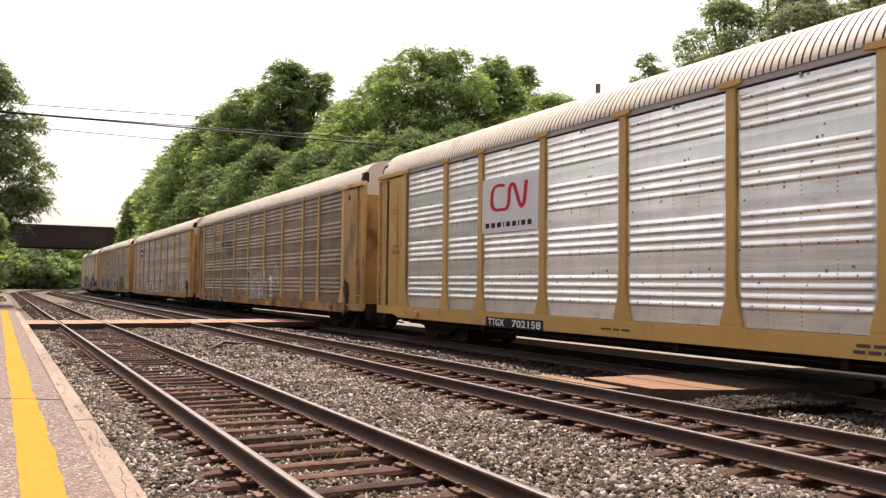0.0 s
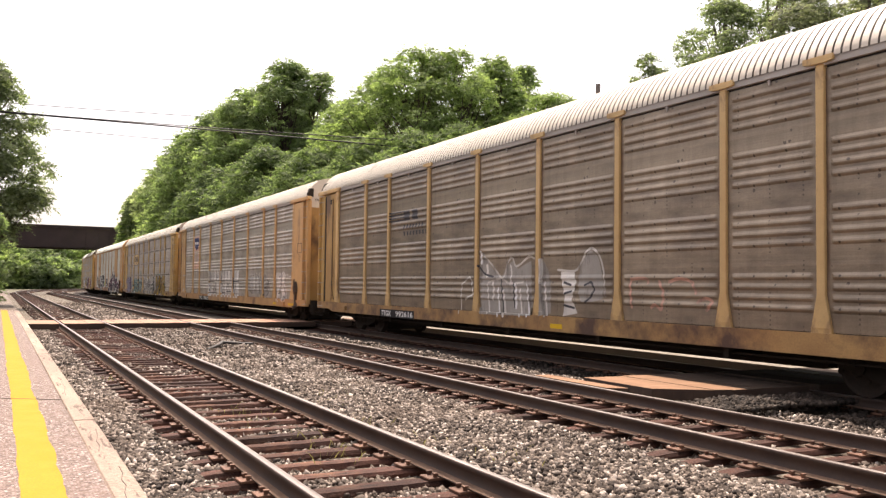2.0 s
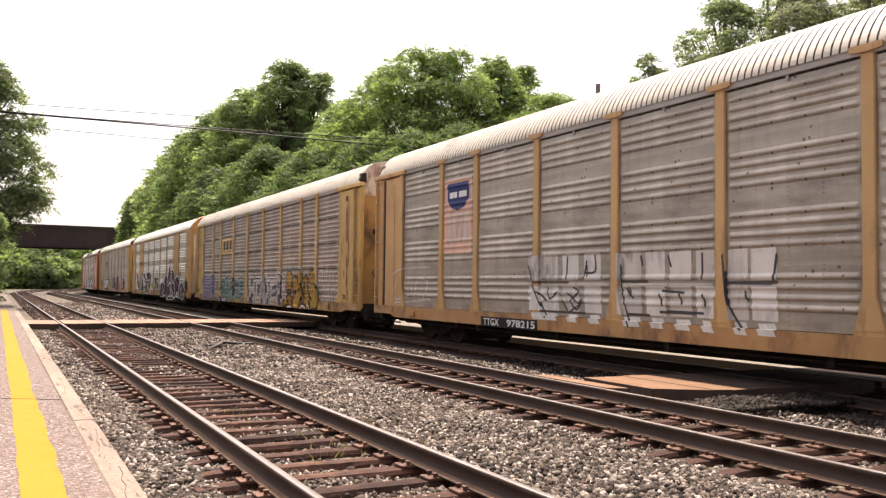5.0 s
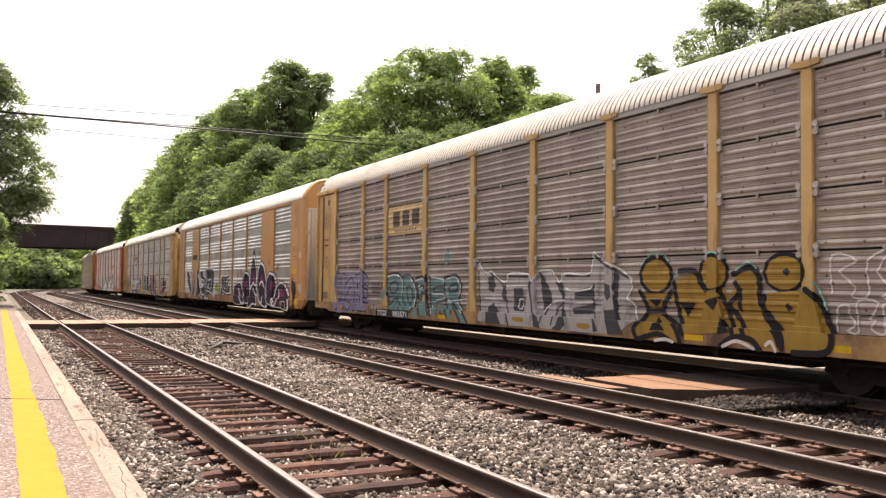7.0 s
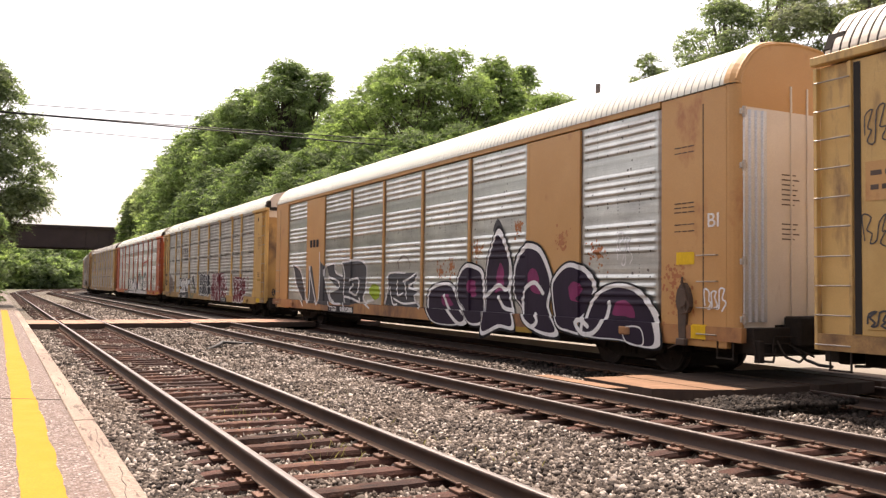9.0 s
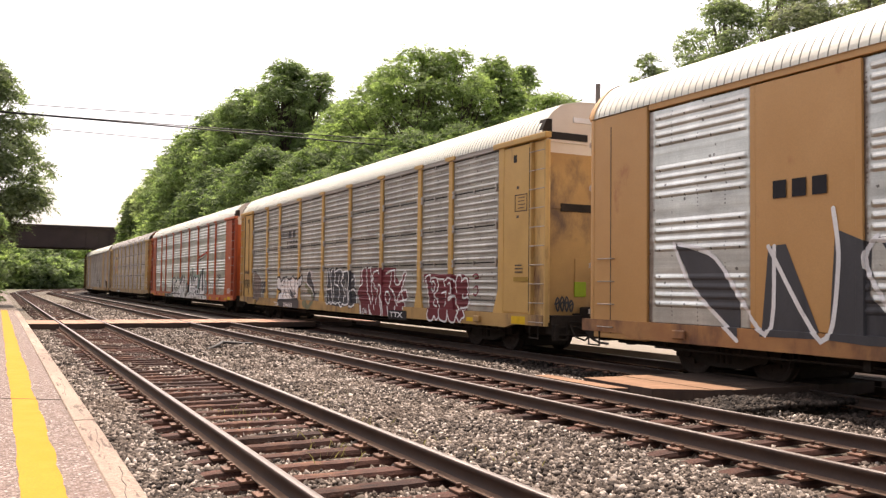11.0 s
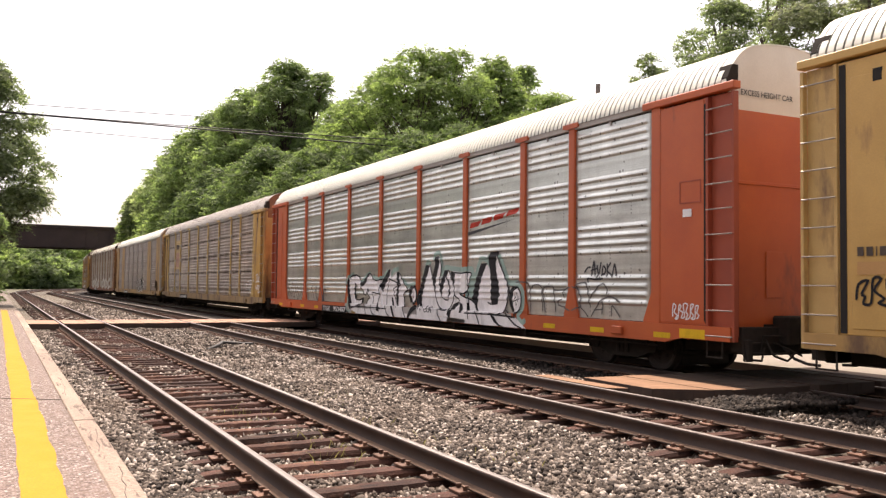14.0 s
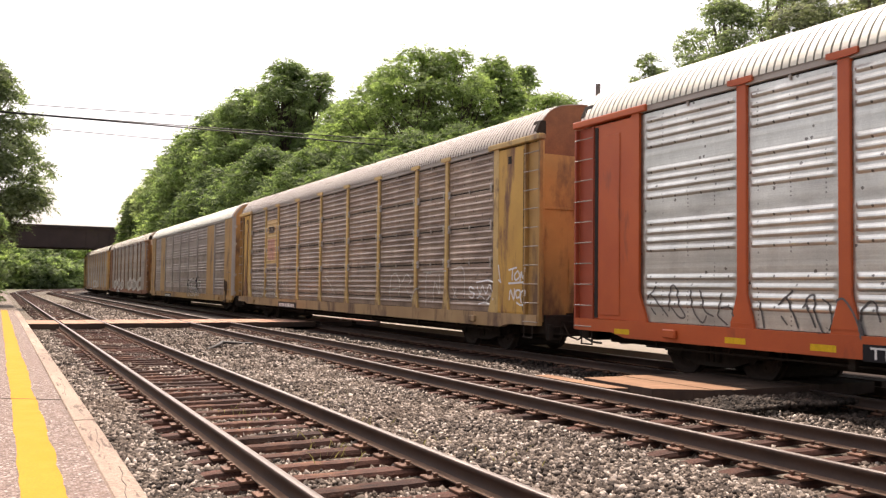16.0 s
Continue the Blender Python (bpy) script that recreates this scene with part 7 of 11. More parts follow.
stroke(c3, s3, 0.5, [(2.84, 1.6), (3.09, 1.6), (3.18, 1.36), (3.14, 1.21), (3.01, 1.38)], "charcoal", 6, "dark gap of a silver letter", smooth=False)
stroke(c3, s3, 0.5, [(2.96, 0.68), (3.04, 0.87), (3.1, 1.17), (3.18, 1.02), (3.29, 0.69), (3.09, 0.56), (2.79, 0.59)], "charcoal", 6, "dark gap of a silver letter", smooth=False)
stroke(c3, s3, 0.5, [(3.51, 1.42), (4.1, 1.51), (4.17, 1.26), (3.55, 1.24)], "charcoal", 6, "dark gap of a silver letter", smooth=False)
stroke(c3, s3, 0.5, [(3.47, 1.06), (4.18, 1.16), (4.18, 0.96), (3.51, 0.93)], "charcoal", 6, "dark gap of a silver letter", smooth=False)
stroke(c3, s3, 0.5, [(4.1, 1.49), (4.21, 1.6), (4.25, 0.91), (4.43, 0.62), (4.28, 0.59)], "charcoal", 6, "dark gap of a silver letter", smooth=False)
stroke(c3, s3, 0.5, [(4.54, 1.6), (4.76, 1.55), (4.8, 1.32), (4.69, 1.24), (4.58, 1.38)], "charcoal", 6, "dark gap of a silver letter", smooth=False)
stroke(c3, s3, 0.5, [(4.85, 1.85), (5.02, 1.82), (4.97, 1.27), (5.01, 0.94), (5.21, 0.6), (4.75, 0.57), (4.58, 1.04), (4.9, 1.07), (4.83, 1.49)], "charcoal", 6, "dark gap of a silver letter", smooth=False)
stroke(c3, s3, 0.5, [(-0.58, 2.11), (-0.17, 1.79)], "charcoal", 7, "dark edge of a silver letter", width=0.05)
stroke(c3, s3, 0.5, [(0.05, 1.82), (0.54, 1.59), (0.73, 1.32), (0.89, 0.79), (1, 0.55)], "charcoal", 7, "dark edge of a silver letter", width=0.05)
stroke(c3, s3, 0.5, [(0.91, 1.74), (1.8, 1.73)], "charcoal", 7, "dark edge of a silver letter", width=0.05)
stroke(c3, s3, 0.5, [(3.22, 1.74), (4.06, 1.74)], "charcoal", 7, "dark edge of a silver letter", width=0.05)
stroke(c3, s3, 0.5, [(4.24, 2.13), (4.47, 2), (4.97, 1.82), (5.28, 1.69)], "charcoal", 7, "dark edge of a silver letter", width=0.05)
stroke(c3, s3, 0.5, [(2.7, 1.82), (3.01, 1.54), (3.18, 1.26), (2.91, 0.99), (2.76, 0.67)], "charcoal", 7, "dark edge of a silver letter", width=0.05)
stroke(c3, s3, 0.5, [(-0.57, 1.88), (-0.5, 1.31), (-0.47, 0.81)], "charcoal", 7, "dark edge of a silver letter", width=0.05)
stroke(c3, s3, 0.5, [(2.17, 1.83), (2.4, 1.66), (2.69, 1.25), (2.47, 0.95), (2.25, 0.61)], "charcoal", 7, "dark edge of a silver letter", width=0.05)
stroke(c3, s3, 0.5, [(-0.69, 2.17), (-0.2, 1.83), (0.05, 1.87), (0.49, 1.65), (0.78, 1.62), (0.93, 1.81), (1.79, 1.78), (1.94, 1.62), (2.17, 1.85), (2.66, 1.87)], "white", 8, "white edge of a silver letter", width=0.035)
stroke(c3, s3, 0.5, [(2.7, 1.85), (2.99, 1.6), (3.17, 1.79), (4.04, 1.78), (4.19, 2.2), (4.47, 2.06), (4.97, 1.89), (5.33, 1.71), (5.4, 1.58), (5.37, 1.44), (5.25, 1.31), (5.48, 1.17), (5.55, 0.91)], "white", 8, "white edge of a silver letter", width=0.035)
stroke(c3, s3, 0.5, [(3.22, 1.48), (3.47, 1.41), (4.02, 1.46), (4.13, 1.53)], "white", 8, "white edge of a silver letter", width=0.035)
stroke(c3, s3, 0.5, [(3.47, 1.15), (4.17, 1.21)], "white", 8, "white edge of a silver letter", width=0.035)
stroke(c3, s3, 0.5, [(2.41, 0.95), (2.76, 1.17), (3.18, 1.21)], "white", 8, "white edge of a silver letter", width=0.035)
stroke(c3, s3, 0.5, [(1.35, 0.99), (1.37, 1.18), (1.52, 1.2), (1.52, 1), (1.35, 0.99)], "white", 8, "white edge of a silver letter", width=0.035)
stroke(c3, s3, 0.5, [(-0.21, 1.2), (0.55, 1.21)], "white", 8, "white edge of a silver letter", width=0.035)
stroke(c3, s3, 0.5, [(0.76, 1.51), (1.75, 1.53)], "white", 8, "white edge of a silver letter", width=0.035)
stroke(c3, s3, 0.5, [(1.2, 0.78), (1.62, 0.78), (1.64, 0.69), (1.25, 0.69)], "gold", 9, "yellow patch under the graffito")
stroke(c3, s3, 0.5, [(3.74, 0.75), (4.12, 0.75), (4.13, 0.66), (3.78, 0.66)], "gold", 9, "yellow patch under the graffito")
# gold graffito of the sooty car
stroke(c3, s3, -5, [(1.03, 1.74), (0.94, 1.53), (0.72, 1.39), (0.43, 1.39), (0.19, 1.52), (0.1, 1.74), (0.19, 1.96), (0.43, 2.09), (0.71, 2.08), (0.94, 1.95)], "black", 3, "black edge of a gold letter")
stroke(c3, s3, -5, [(3.94, 1.76), (3.86, 1.58), (3.66, 1.46), (3.4, 1.46), (3.18, 1.58), (3.09, 1.77), (3.18, 1.96), (3.4, 2.08), (3.66, 2.07), (3.86, 1.95)], "black", 3, "black edge of a gold letter")
stroke(c3, s3, -5, [(2.37, 1.78), (2.31, 1.58), (2.14, 1.46), (1.92, 1.46), (1.74, 1.58), (1.67, 1.78), (1.74, 1.98), (1.92, 2.1), (2.14, 2.1), (2.31, 1.97)], "black", 3, "black edge of a gold letter")
stroke(c3, s3, -5, [(0.94, 1.73), (0.87, 1.56), (0.69, 1.45), (0.46, 1.45), (0.27, 1.56), (0.19, 1.73), (0.27, 1.91), (0.46, 2.01), (0.69, 2.01), (0.87, 1.9)], "gold", 5, "gold graffiti letter")
stroke(c3, s3, -5, [(0.13, 1.4), (1, 1.41), (0.77, 1.09), (1.12, 0.85), (1.27, 0.55), (0.11, 0.54), (0.04, 0.75), (0.37, 1.06)], "gold", 4, "gold graffiti letter", smooth=False)
stroke(c3, s3, -5, [(1.04, 1.61), (1.58, 1.79), (1.8, 1.52), (1.88, 1.45), (2.26, 1.52), (2.4, 1.34), (2.52, 0.79), (1.35, 0.69), (1, 1.31)], "gold", 6, "gold graffiti letter", smooth=False)
stroke(c3, s3, -5, [(2.3, 1.77), (2.25, 1.61), (2.11, 1.52), (1.94, 1.51), (1.8, 1.61), (1.75, 1.77), (1.8, 1.93), (1.94, 2.03), (2.11, 2.02), (2.25, 1.92)], "gold", 7, "gold graffiti letter")
stroke(c3, s3, -5, [(2.52, 1.71), (2.84, 1.83), (3.01, 1.67), (3.05, 1.2), (3.44, 0.87), (3.49, 0.56), (2.56, 0.65), (2.4, 1.23)], "gold", 8, "gold graffiti letter", smooth=False)
stroke(c3, s3, -5, [(3.87, 1.76), (3.8, 1.6), (3.63, 1.51), (3.42, 1.51), (3.24, 1.6), (3.17, 1.76), (3.24, 1.92), (3.42, 2.01), (3.64, 2), (3.81, 1.91)], "gold", 9, "gold graffiti letter")
stroke(c3, s3, -5, [(3.13, 1.39), (3.58, 1.47), (3.96, 1.45), (4.22, 1.19), (4.4, 0.87), (4.3, 0.62), (3.72, 0.56), (3.4, 0.81), (3.13, 1.12)], "gold", 9, "gold graffiti letter")
stroke(c3, s3, -5, [(0.13, 1.44), (0.37, 1.06), (0.04, 0.75), (0.14, 0.54)], "black", 11, "black line of a gold letter", width=0.1)
stroke(c3, s3, -5, [(1, 1.45), (0.77, 1.09), (1.12, 0.85), (1.3, 0.54)], "black", 11, "black line of a gold letter", width=0.1)
stroke(c3, s3, -5, [(0.37, 1.06), (0.77, 1.09)], "black", 11, "black line of a gold letter", width=0.1)
stroke(c3, s3, -5, [(1.07, 1.61), (1.13, 1.3), (1.35, 0.69)], "black", 11, "black line of a gold letter", width=0.1)
stroke(c3, s3, -5, [(1.19, 1.81), (1.58, 1.8), (1.75, 1.56), (1.88, 1.47)], "black", 11, "black line of a gold letter", width=0.1)
stroke(c3, s3, -5, [(2.17, 1.49), (2.42, 1.05), (2.52, 0.77)], "black", 11, "black line of a gold letter", width=0.1)
stroke(c3, s3, -5, [(2.47, 1.74), (2.84, 1.85), (3.02, 1.68), (3.07, 1.25), (3.49, 0.84), (3.53, 0.57)], "black", 11, "black line of a gold letter", width=0.1)
stroke(c3, s3, -5, [(2.52, 1.61), (2.6, 1.42), (2.4, 1.23), (2.64, 1.01), (2.78, 0.7)], "black", 11, "black line of a gold letter", width=0.1)
stroke(c3, s3, -5, [(3.13, 1.39), (3.13, 1.12), (3.4, 0.81), (3.49, 0.61)], "black", 11, "black line of a gold letter", width=0.1)
stroke(c3, s3, -5, [(3.94, 1.51), (4.18, 1.32), (4.33, 1.03), (4.43, 0.79), (4.31, 0.58), (3.74, 0.54)], "black", 11, "black line of a gold letter", width=0.1)
stroke(c3, s3, -5, [(0.17, 0.54), (0.72, 0.66), (1.09, 0.54)], "black", 11, "black line of a gold letter", width=0.1)
stroke(c3, s3, -5, [(2.26, 0.55), (2.56, 0.71), (2.92, 0.69), (3.1, 0.54)], "black", 11, "black line of a gold letter", width=0.1)
stroke(c3, s3, -5, [(0.4, 1.29), (0.77, 1.3), (0.59, 1.14)], "black", 11, "black triangle in a gold letter", smooth=False)
stroke(c3, s3, -5, [(0.49, 0.72), (0.65, 0.98), (0.89, 0.74)], "black", 11, "black triangle in a gold letter", smooth=False)
stroke(c3, s3, -5, [(1.19, 1.25), (1.61, 1.25), (1.43, 1.01)], "black", 11, "black triangle in a gold letter", smooth=False)
stroke(c3, s3, -5, [(1.85, 1.29), (2.22, 1.38), (2.07, 1.13)], "black", 11, "black triangle in a gold letter", smooth=False)
stroke(c3, s3, -5, [(2.19, 0.75), (2.22, 1.04), (2.47, 0.79)], "black", 11, "black triangle in a gold letter", smooth=False)
stroke(c3, s3, -5, [(2.6, 1.5), (2.67, 1.52), (2.67, 1.1), (2.57, 1.19)], "black", 11, "black triangle in a gold letter", smooth=False)
stroke(c3, s3, -5, [(3.56, 1.7), (3.5, 1.78), (3.56, 1.84), (3.65, 1.77)], "black", 11, "black triangle in a gold letter", smooth=False)
stroke(c3, s3, -5, [(3.6, 1.16), (3.54, 1.24), (3.6, 1.3), (3.69, 1.21)], "black", 11, "black triangle in a gold letter", smooth=False)
stroke(c3, s3, -5, [(0.18, 1.92), (0.35, 2.11), (0.66, 2.15), (0.92, 1.99)], "mint", 12, "pale green glint of a graffito", width=0.035)
stroke(c3, s3, -5, [(1.07, 1.71), (1.19, 1.75)], "mint", 12, "pale green glint of a graffito", width=0.035)
stroke(c3, s3, -5, [(1.81, 2.04), (2.04, 2.13), (2.27, 2.02)], "mint", 12, "pale green glint of a graffito", width=0.035)
stroke(c3, s3, -5, [(2.52, 1.81), (2.79, 1.94), (2.96, 1.84)], "mint", 12, "pale green glint of a graffito", width=0.035)
stroke(c3, s3, -5, [(4.08, 1.61), (4.2, 1.44), (4.3, 1.21)], "mint", 12, "pale green glint of a graffito", width=0.035)
stroke(c3, s3, -5, [(0.64, 0.54), (0.92, 0.58), (1.12, 0.54)], "mist", 12, "pale arc at the foot of a gold letter", width=0.06)
stroke(c3, s3, -5, [(2.31, 0.54), (2.62, 0.65), (2.98, 0.55)], "mist", 12, "pale arc at the foot of a gold letter", width=0.06)
stroke(c3, s3, -5, [(3.22, 0.62), (3.33, 0.68), (3.42, 0.54)], "mist", 12, "pale arc at the foot of a gold letter", width=0.06)
scrawl(c3, s3, -9.35, 1.35, 2.1, 0.75, M["g_mist"], 3, 4, 0.03)
scrawl(c3, s3, -9.45, 0.9, 2.1, 0.45, M["g_mist"], 4, 6, 0.03)
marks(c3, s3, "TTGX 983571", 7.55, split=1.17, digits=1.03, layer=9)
stickers(c3, s3, (3.2, 0.3, -2.9, -6.4, -9.3))

# ochre car with dark bubbles
painted("logo", bars([0.6, 0.6, 0.6], 0.25), M["g_black"], c4, "grouped", True, 9, 8.55, 2.92, 1.0, 0.28, "dark company mark")
# letters beside the dark bubbles
stroke(c4, s4, 11.1, [(0.25, 2.32), (1.27, 2.02), (1.83, 1.26), (1.83, 0.65), (0.84, 1.4)], "charcoal", 2, "dark fill of a graffiti letter", smooth=False)
stroke(c4, s4, 11.1, [(2.3, 0.75), (2.45, 2.18), (2.79, 2.2), (3.44, 0.77)], "charcoal", 2, "dark fill of a graffiti letter", smooth=False)
stroke(c4, s4, 11.1, [(3.56, 0.77), (3.68, 2.39), (4.24, 2.16), (4.2, 1.42), (4.97, 0.74), (4.22, 0.73)], "charcoal", 2, "dark fill of a graffiti letter", smooth=False)
stroke(c4, s4, 11.1, [(4.34, 2.24), (5.29, 2.28), (5.32, 1.91), (6.04, 1.77), (6, 2.3), (7.82, 2.32), (8.3, 2.06), (8.18, 1.26), (8.02, 0.95), (6.88, 0.78), (5.17, 0.8), (4.65, 1.14), (5.68, 1.34), (4.71, 1.69)], "charcoal", 2, "dark fill of a graffiti letter", smooth=False)
stroke(c4, s4, 11.1, [(0.25, 2.32), (0.7, 1.55), (1.83, 0.65)], "white", 5, "white line of a graffito", width=0.075)
stroke(c4, s4, 11.1, [(0.38, 2.29), (1.27, 2.02), (2.41, 0.78), (2.57, 2.18)], "white", 5, "white line of a graffito", width=0.075)
stroke(c4, s4, 11.1, [(2.45, 2.18), (3.45, 0.74), (3.73, 1.83), (3.65, 2.7)], "white", 5, "white line of a graffito", width=0.075)
stroke(c4, s4, 11.1, [(4.34, 2.27), (4.16, 1.83), (4.86, 0.71)], "white", 5, "white line of a graffito", width=0.075)
stroke(c4, s4, 11.1, [(5.19, 2.26), (4.35, 2.19)], "white", 5, "white line of a graffito", width=0.075)
stroke(c4, s4, 11.1, [(5.29, 2.28), (5.32, 1.96), (6.04, 1.8)], "white", 5, "white line of a graffito", width=0.075)
stroke(c4, s4, 11.1, [(4.6, 1.77), (5.65, 1.61), (5.67, 1.37), (4.85, 1.31), (4.77, 1.06), (5.27, 0.83), (6.09, 0.82)], "white", 5, "white line of a graffito", width=0.075)
stroke(c4, s4, 11.1, [(6, 2.3), (7.55, 2.33), (8.2, 2.19), (8.32, 1.81), (8.27, 1.31), (8.02, 1.03), (8.74, 0.74)], "white", 5, "white line of a graffito", width=0.075)
stroke(c4, s4, 11.1, [(6, 2.27), (6.24, 1.82), (6.19, 1.16)], "white", 5, "white line of a graffito", width=0.075)
stroke(c4, s4, 11.1, [(6.74, 1.64), (7.6, 1.69), (7.45, 1.17), (6.87, 1.27), (7.14, 1.53)], "white", 5, "white line of a graffito", width=0.075)
stroke(c4, s4, 11.1, [(6.2, 1.08), (6.89, 1.04), (7.65, 0.92), (7.64, 1.05)], "white", 5, "white line of a graffito", width=0.075)
stroke(c4, s4, 11.1, [(6.21, 1), (6.4, 0.72)], "white", 5, "white line of a graffito", width=0.075)
stroke(c4, s4, 11.1, [(8.91, 1.01), (8.38, 0.96)], "white", 5, "white line of a graffito", width=0.075)
stroke(c4, s4, 11.1, [(10.05, 1.85), (11.34, 1.87), (12.18, 1.87), (11.91, 1.45), (12.22, 1.29), (12.01, 1.11), (12.46, 0.86), (9.87, 0.88), (10.17, 1.37)], "charcoal", 3, "dark fill of a graffiti letter", smooth=False)
stroke(c4, s4, 11.1, [(9.78, 0.91), (10.09, 1.37), (10.13, 1.85), (11.34, 1.87)], "white", 5, "white line of a graffito", width=0.06)
stroke(c4, s4, 11.1, [(10.25, 1.44), (10.44, 0.94), (10.77, 0.92)], "white", 5, "white line of a graffito", width=0.06)
stroke(c4, s4, 11.1, [(10.8, 1.64), (10.83, 1.21), (11.22, 1.26)], "white", 5, "white line of a graffito", width=0.06)
stroke(c4, s4, 11.1, [(11.2, 1.61), (11.59, 1.68), (12.18, 1.87), (12.12, 1.64), (11.6, 1.45), (12.22, 1.34), (12.01, 1.11), (12.47, 0.84)], "white", 5, "white line of a graffito", width=0.06)
stroke(c4, s4, 11.1, [(10.52, 1.09), (11.25, 0.95), (12.31, 1.02)], "white", 5, "white line of a graffito", width=0.06)
stroke(c4, s4, 11.1, [(11.36, 1.57), (11.47, 1.1)], "white", 5, "white line of a graffito", width=0.06)
stroke(c4, s4, 11.1, [(8.54, 1.26), (8.79, 1.51), (9.32, 1.46), (9.42, 1.17), (9, 1.02)], "lime", 1, "splash of yellow-green spray")
stroke(c4, s4, 11.1, [(10.86, 1.99), (10.84, 2.23), (11.23, 2.37), (11.63, 2.22), (11.64, 1.99)], "ghost", 1, "faint pale tag", width=0.06)


def bubble(n, pts, *swirls):
    """One dark bubble of the big graffito: black halo, white edge, purple fill, magenta spot and white swirls."""
    c = np.mean(pts, axis=0)
    p = np.array(pts)
    for i, (k, d, mat, lab) in enumerate(((1.06, (0, 0), "black", "black halo of a graffiti bubble"), (1.0, (0, 0), "white", "white edge of a graffiti bubble"),
                                          (0.90, (-0.03, -0.02), "purple", "dark purple graffiti bubble"), (0.28, (0.05, 0.15), "magenta", "magenta spot in a graffiti bubble"))):
        blob(c4, s4, -1.7, 0.0, [tuple(q) for q in c + (p - c) * k + np.array(d)], M["g_" + mat], 1 + 5 * n + i, lab)
    for sw in swirls:
        blob(c4, s4, -1.7, 0.0, sw, M["g_white"], 5 + 5 * n, "white graffiti swirl", closed=False, width=0.10)


bubble(0, [(0.06, 1.03), (0.26, 1.42), (1.02, 1.59), (1.66, 1.51), (2.06, 1.0), (2.55, 0.66), (2.22, 0.51), (1.61, 0.44), (0.63, 0.48), (0.19, 0.73)], [(1.11, 1.24), (1.36, 0.91), (1.92, 0.57), (2.3, 0.51), (2.59, 0.63), (2.48, 0.87)])
bubble(1, [(1.9, 1.14), (1.89, 1.72), (2.26, 2.05), (2.78, 2.04), (3.28, 1.79), (3.39, 0.83), (3.37, 0.56), (2.67, 0.53), (2.21, 0.94)])
bubble(3, [(4.71, 1.52), (4.76, 2.04), (5.12, 2.41), (5.46, 2.49), (5.92, 2.35), (6.25, 1.95), (6.41, 1.53), (6.26, 1.05), (6.68, 0.47), (5.94, 0.46), (5.26, 0.71), (5.08, 1.01), (4.78, 1.26)], [(6.04, 1.35), (5.7, 1.59), (5.31, 1.46), (5.14, 1.14), (5.26, 0.77), (5.61, 0.6), (5.83, 0.73), (5.71, 0.91)])
bubble(2, [(3.42, 1.31), (3.41, 1.99), (3.67, 2.53), (3.93, 2.89), (4.19, 2.78), (4.51, 2.3), (4.64, 1.78), (4.59, 1.39), (4.72, 0.97), (4.85, 0.5), (4.17, 0.5), (3.31, 0.28), (3.36, 0.83)], [(3.42, 1.24), (4.02, 1.52), (4.4, 1.42), (4.71, 1.65)], [(4.02, 1.25), (4.28, 0.99), (4.72, 0.94)], [(4.19, 2.68), (4.51, 2.17), (4.55, 1.59)])
bubble(4, [(6.36, 1.47), (6.51, 1.77), (6.92, 2.0), (7.36, 1.96), (7.83, 1.7), (7.88, 1.37), (7.65, 1.03), (7.27, 0.73), (7.56, 0.52), (7.08, 0.55), (6.58, 0.7)], [(7.45, 1.9), (7.85, 1.59), (7.83, 1.31)])
bubble(5, [(7.47, 0.57), (7.65, 1.09), (8.01, 1.43), (8.53, 1.58), (9.11, 1.52), (9.5, 1.29), (9.81, 0.89), (9.88, 0.45), (9.43, 0.39), (8.79, 0.48), (7.93, 0.48)], [(8.36, 1.21), (8.24, 0.88), (7.93, 0.59), (7.56, 0.55), (7.32, 0.73), (7.46, 0.83), (7.74, 0.7)], [(9.46, 1.29), (9.81, 0.89), (9.87, 0.47)])
blob(c4, s4, -1.7, 0.0, [(8.87, 0.72), (9.35, 0.75), (9.43, 0.44), (8.96, 0.47)], M["g_white"], 32, "small white box tag", closed=True, width=0.03)
for i, (u, v, r) in enumerate(((0.9, 1.9, 0.22), (1.5, 2.0, 0.18), (2.9, 2.4, 0.2), (6.7, 2.5, 0.2), (7.9, 2.2, 0.25), (10.2, 1.7, 0.3), (10.4, 1.2, 0.3), (4.9, 2.9, 0.18))):
    rs = random.Random(70 + i)
    spots, quads = [], []
    for _ in range(70):
        d, a, e = r * 1.35 * abs(rs.gauss(0, 0.55)), rs.uniform(0, math.tau), rs.uniform(0.012, 0.045)
        quads.append(tuple(range(len(spots), len(spots) + 6)))
        spots += [(u + d * math.cos(a) + e * math.cos(q) * rs.uniform(0.6, 1.3), v + d * math.sin(a) + e * math.sin(q)) for q in (0, 1.05, 2.1, 3.14, 4.2, 5.25)]
    tagged(painted("spray_specks", [(np.array(spots), quads)], M["ochre_burnt"], c4, "grouped", True, 1, -1.7, 0.0, 1, 1, "rust-red spray spot"), kind="stuff")
blob(c4, s4, -1.7, 0.0, [(3.70, 2.85), (3.92, 3.15), (4.2, 2.8)], M["g_charcoal"], 1, "sooty spray spike")
for y, w in ((-2.2, 1.3), (-5.9, 1.4), (-9.3, 1.2)):
    painted("graffiti", RECT, M["g_gold"], c4, "grouped", True, 1, y, 0.45, w, 0.12, "yellow spray band")
lettering("stencil", "BI", M["g_mist"], c4, s4, -12.72, 2.55, 0.26, 0.24, 2, 0.01)
painted("reflector", RECT, M["g_safety"], c4, "grouped", True, 2, -11.95, 1.92, 0.45, 0.22, "yellow notice plate")
painted("reflector", RECT, M["g_safety"], c4, "grouped", True, 2, -12.35, 0.63, 0.35, 0.25, "yellow paint patch")
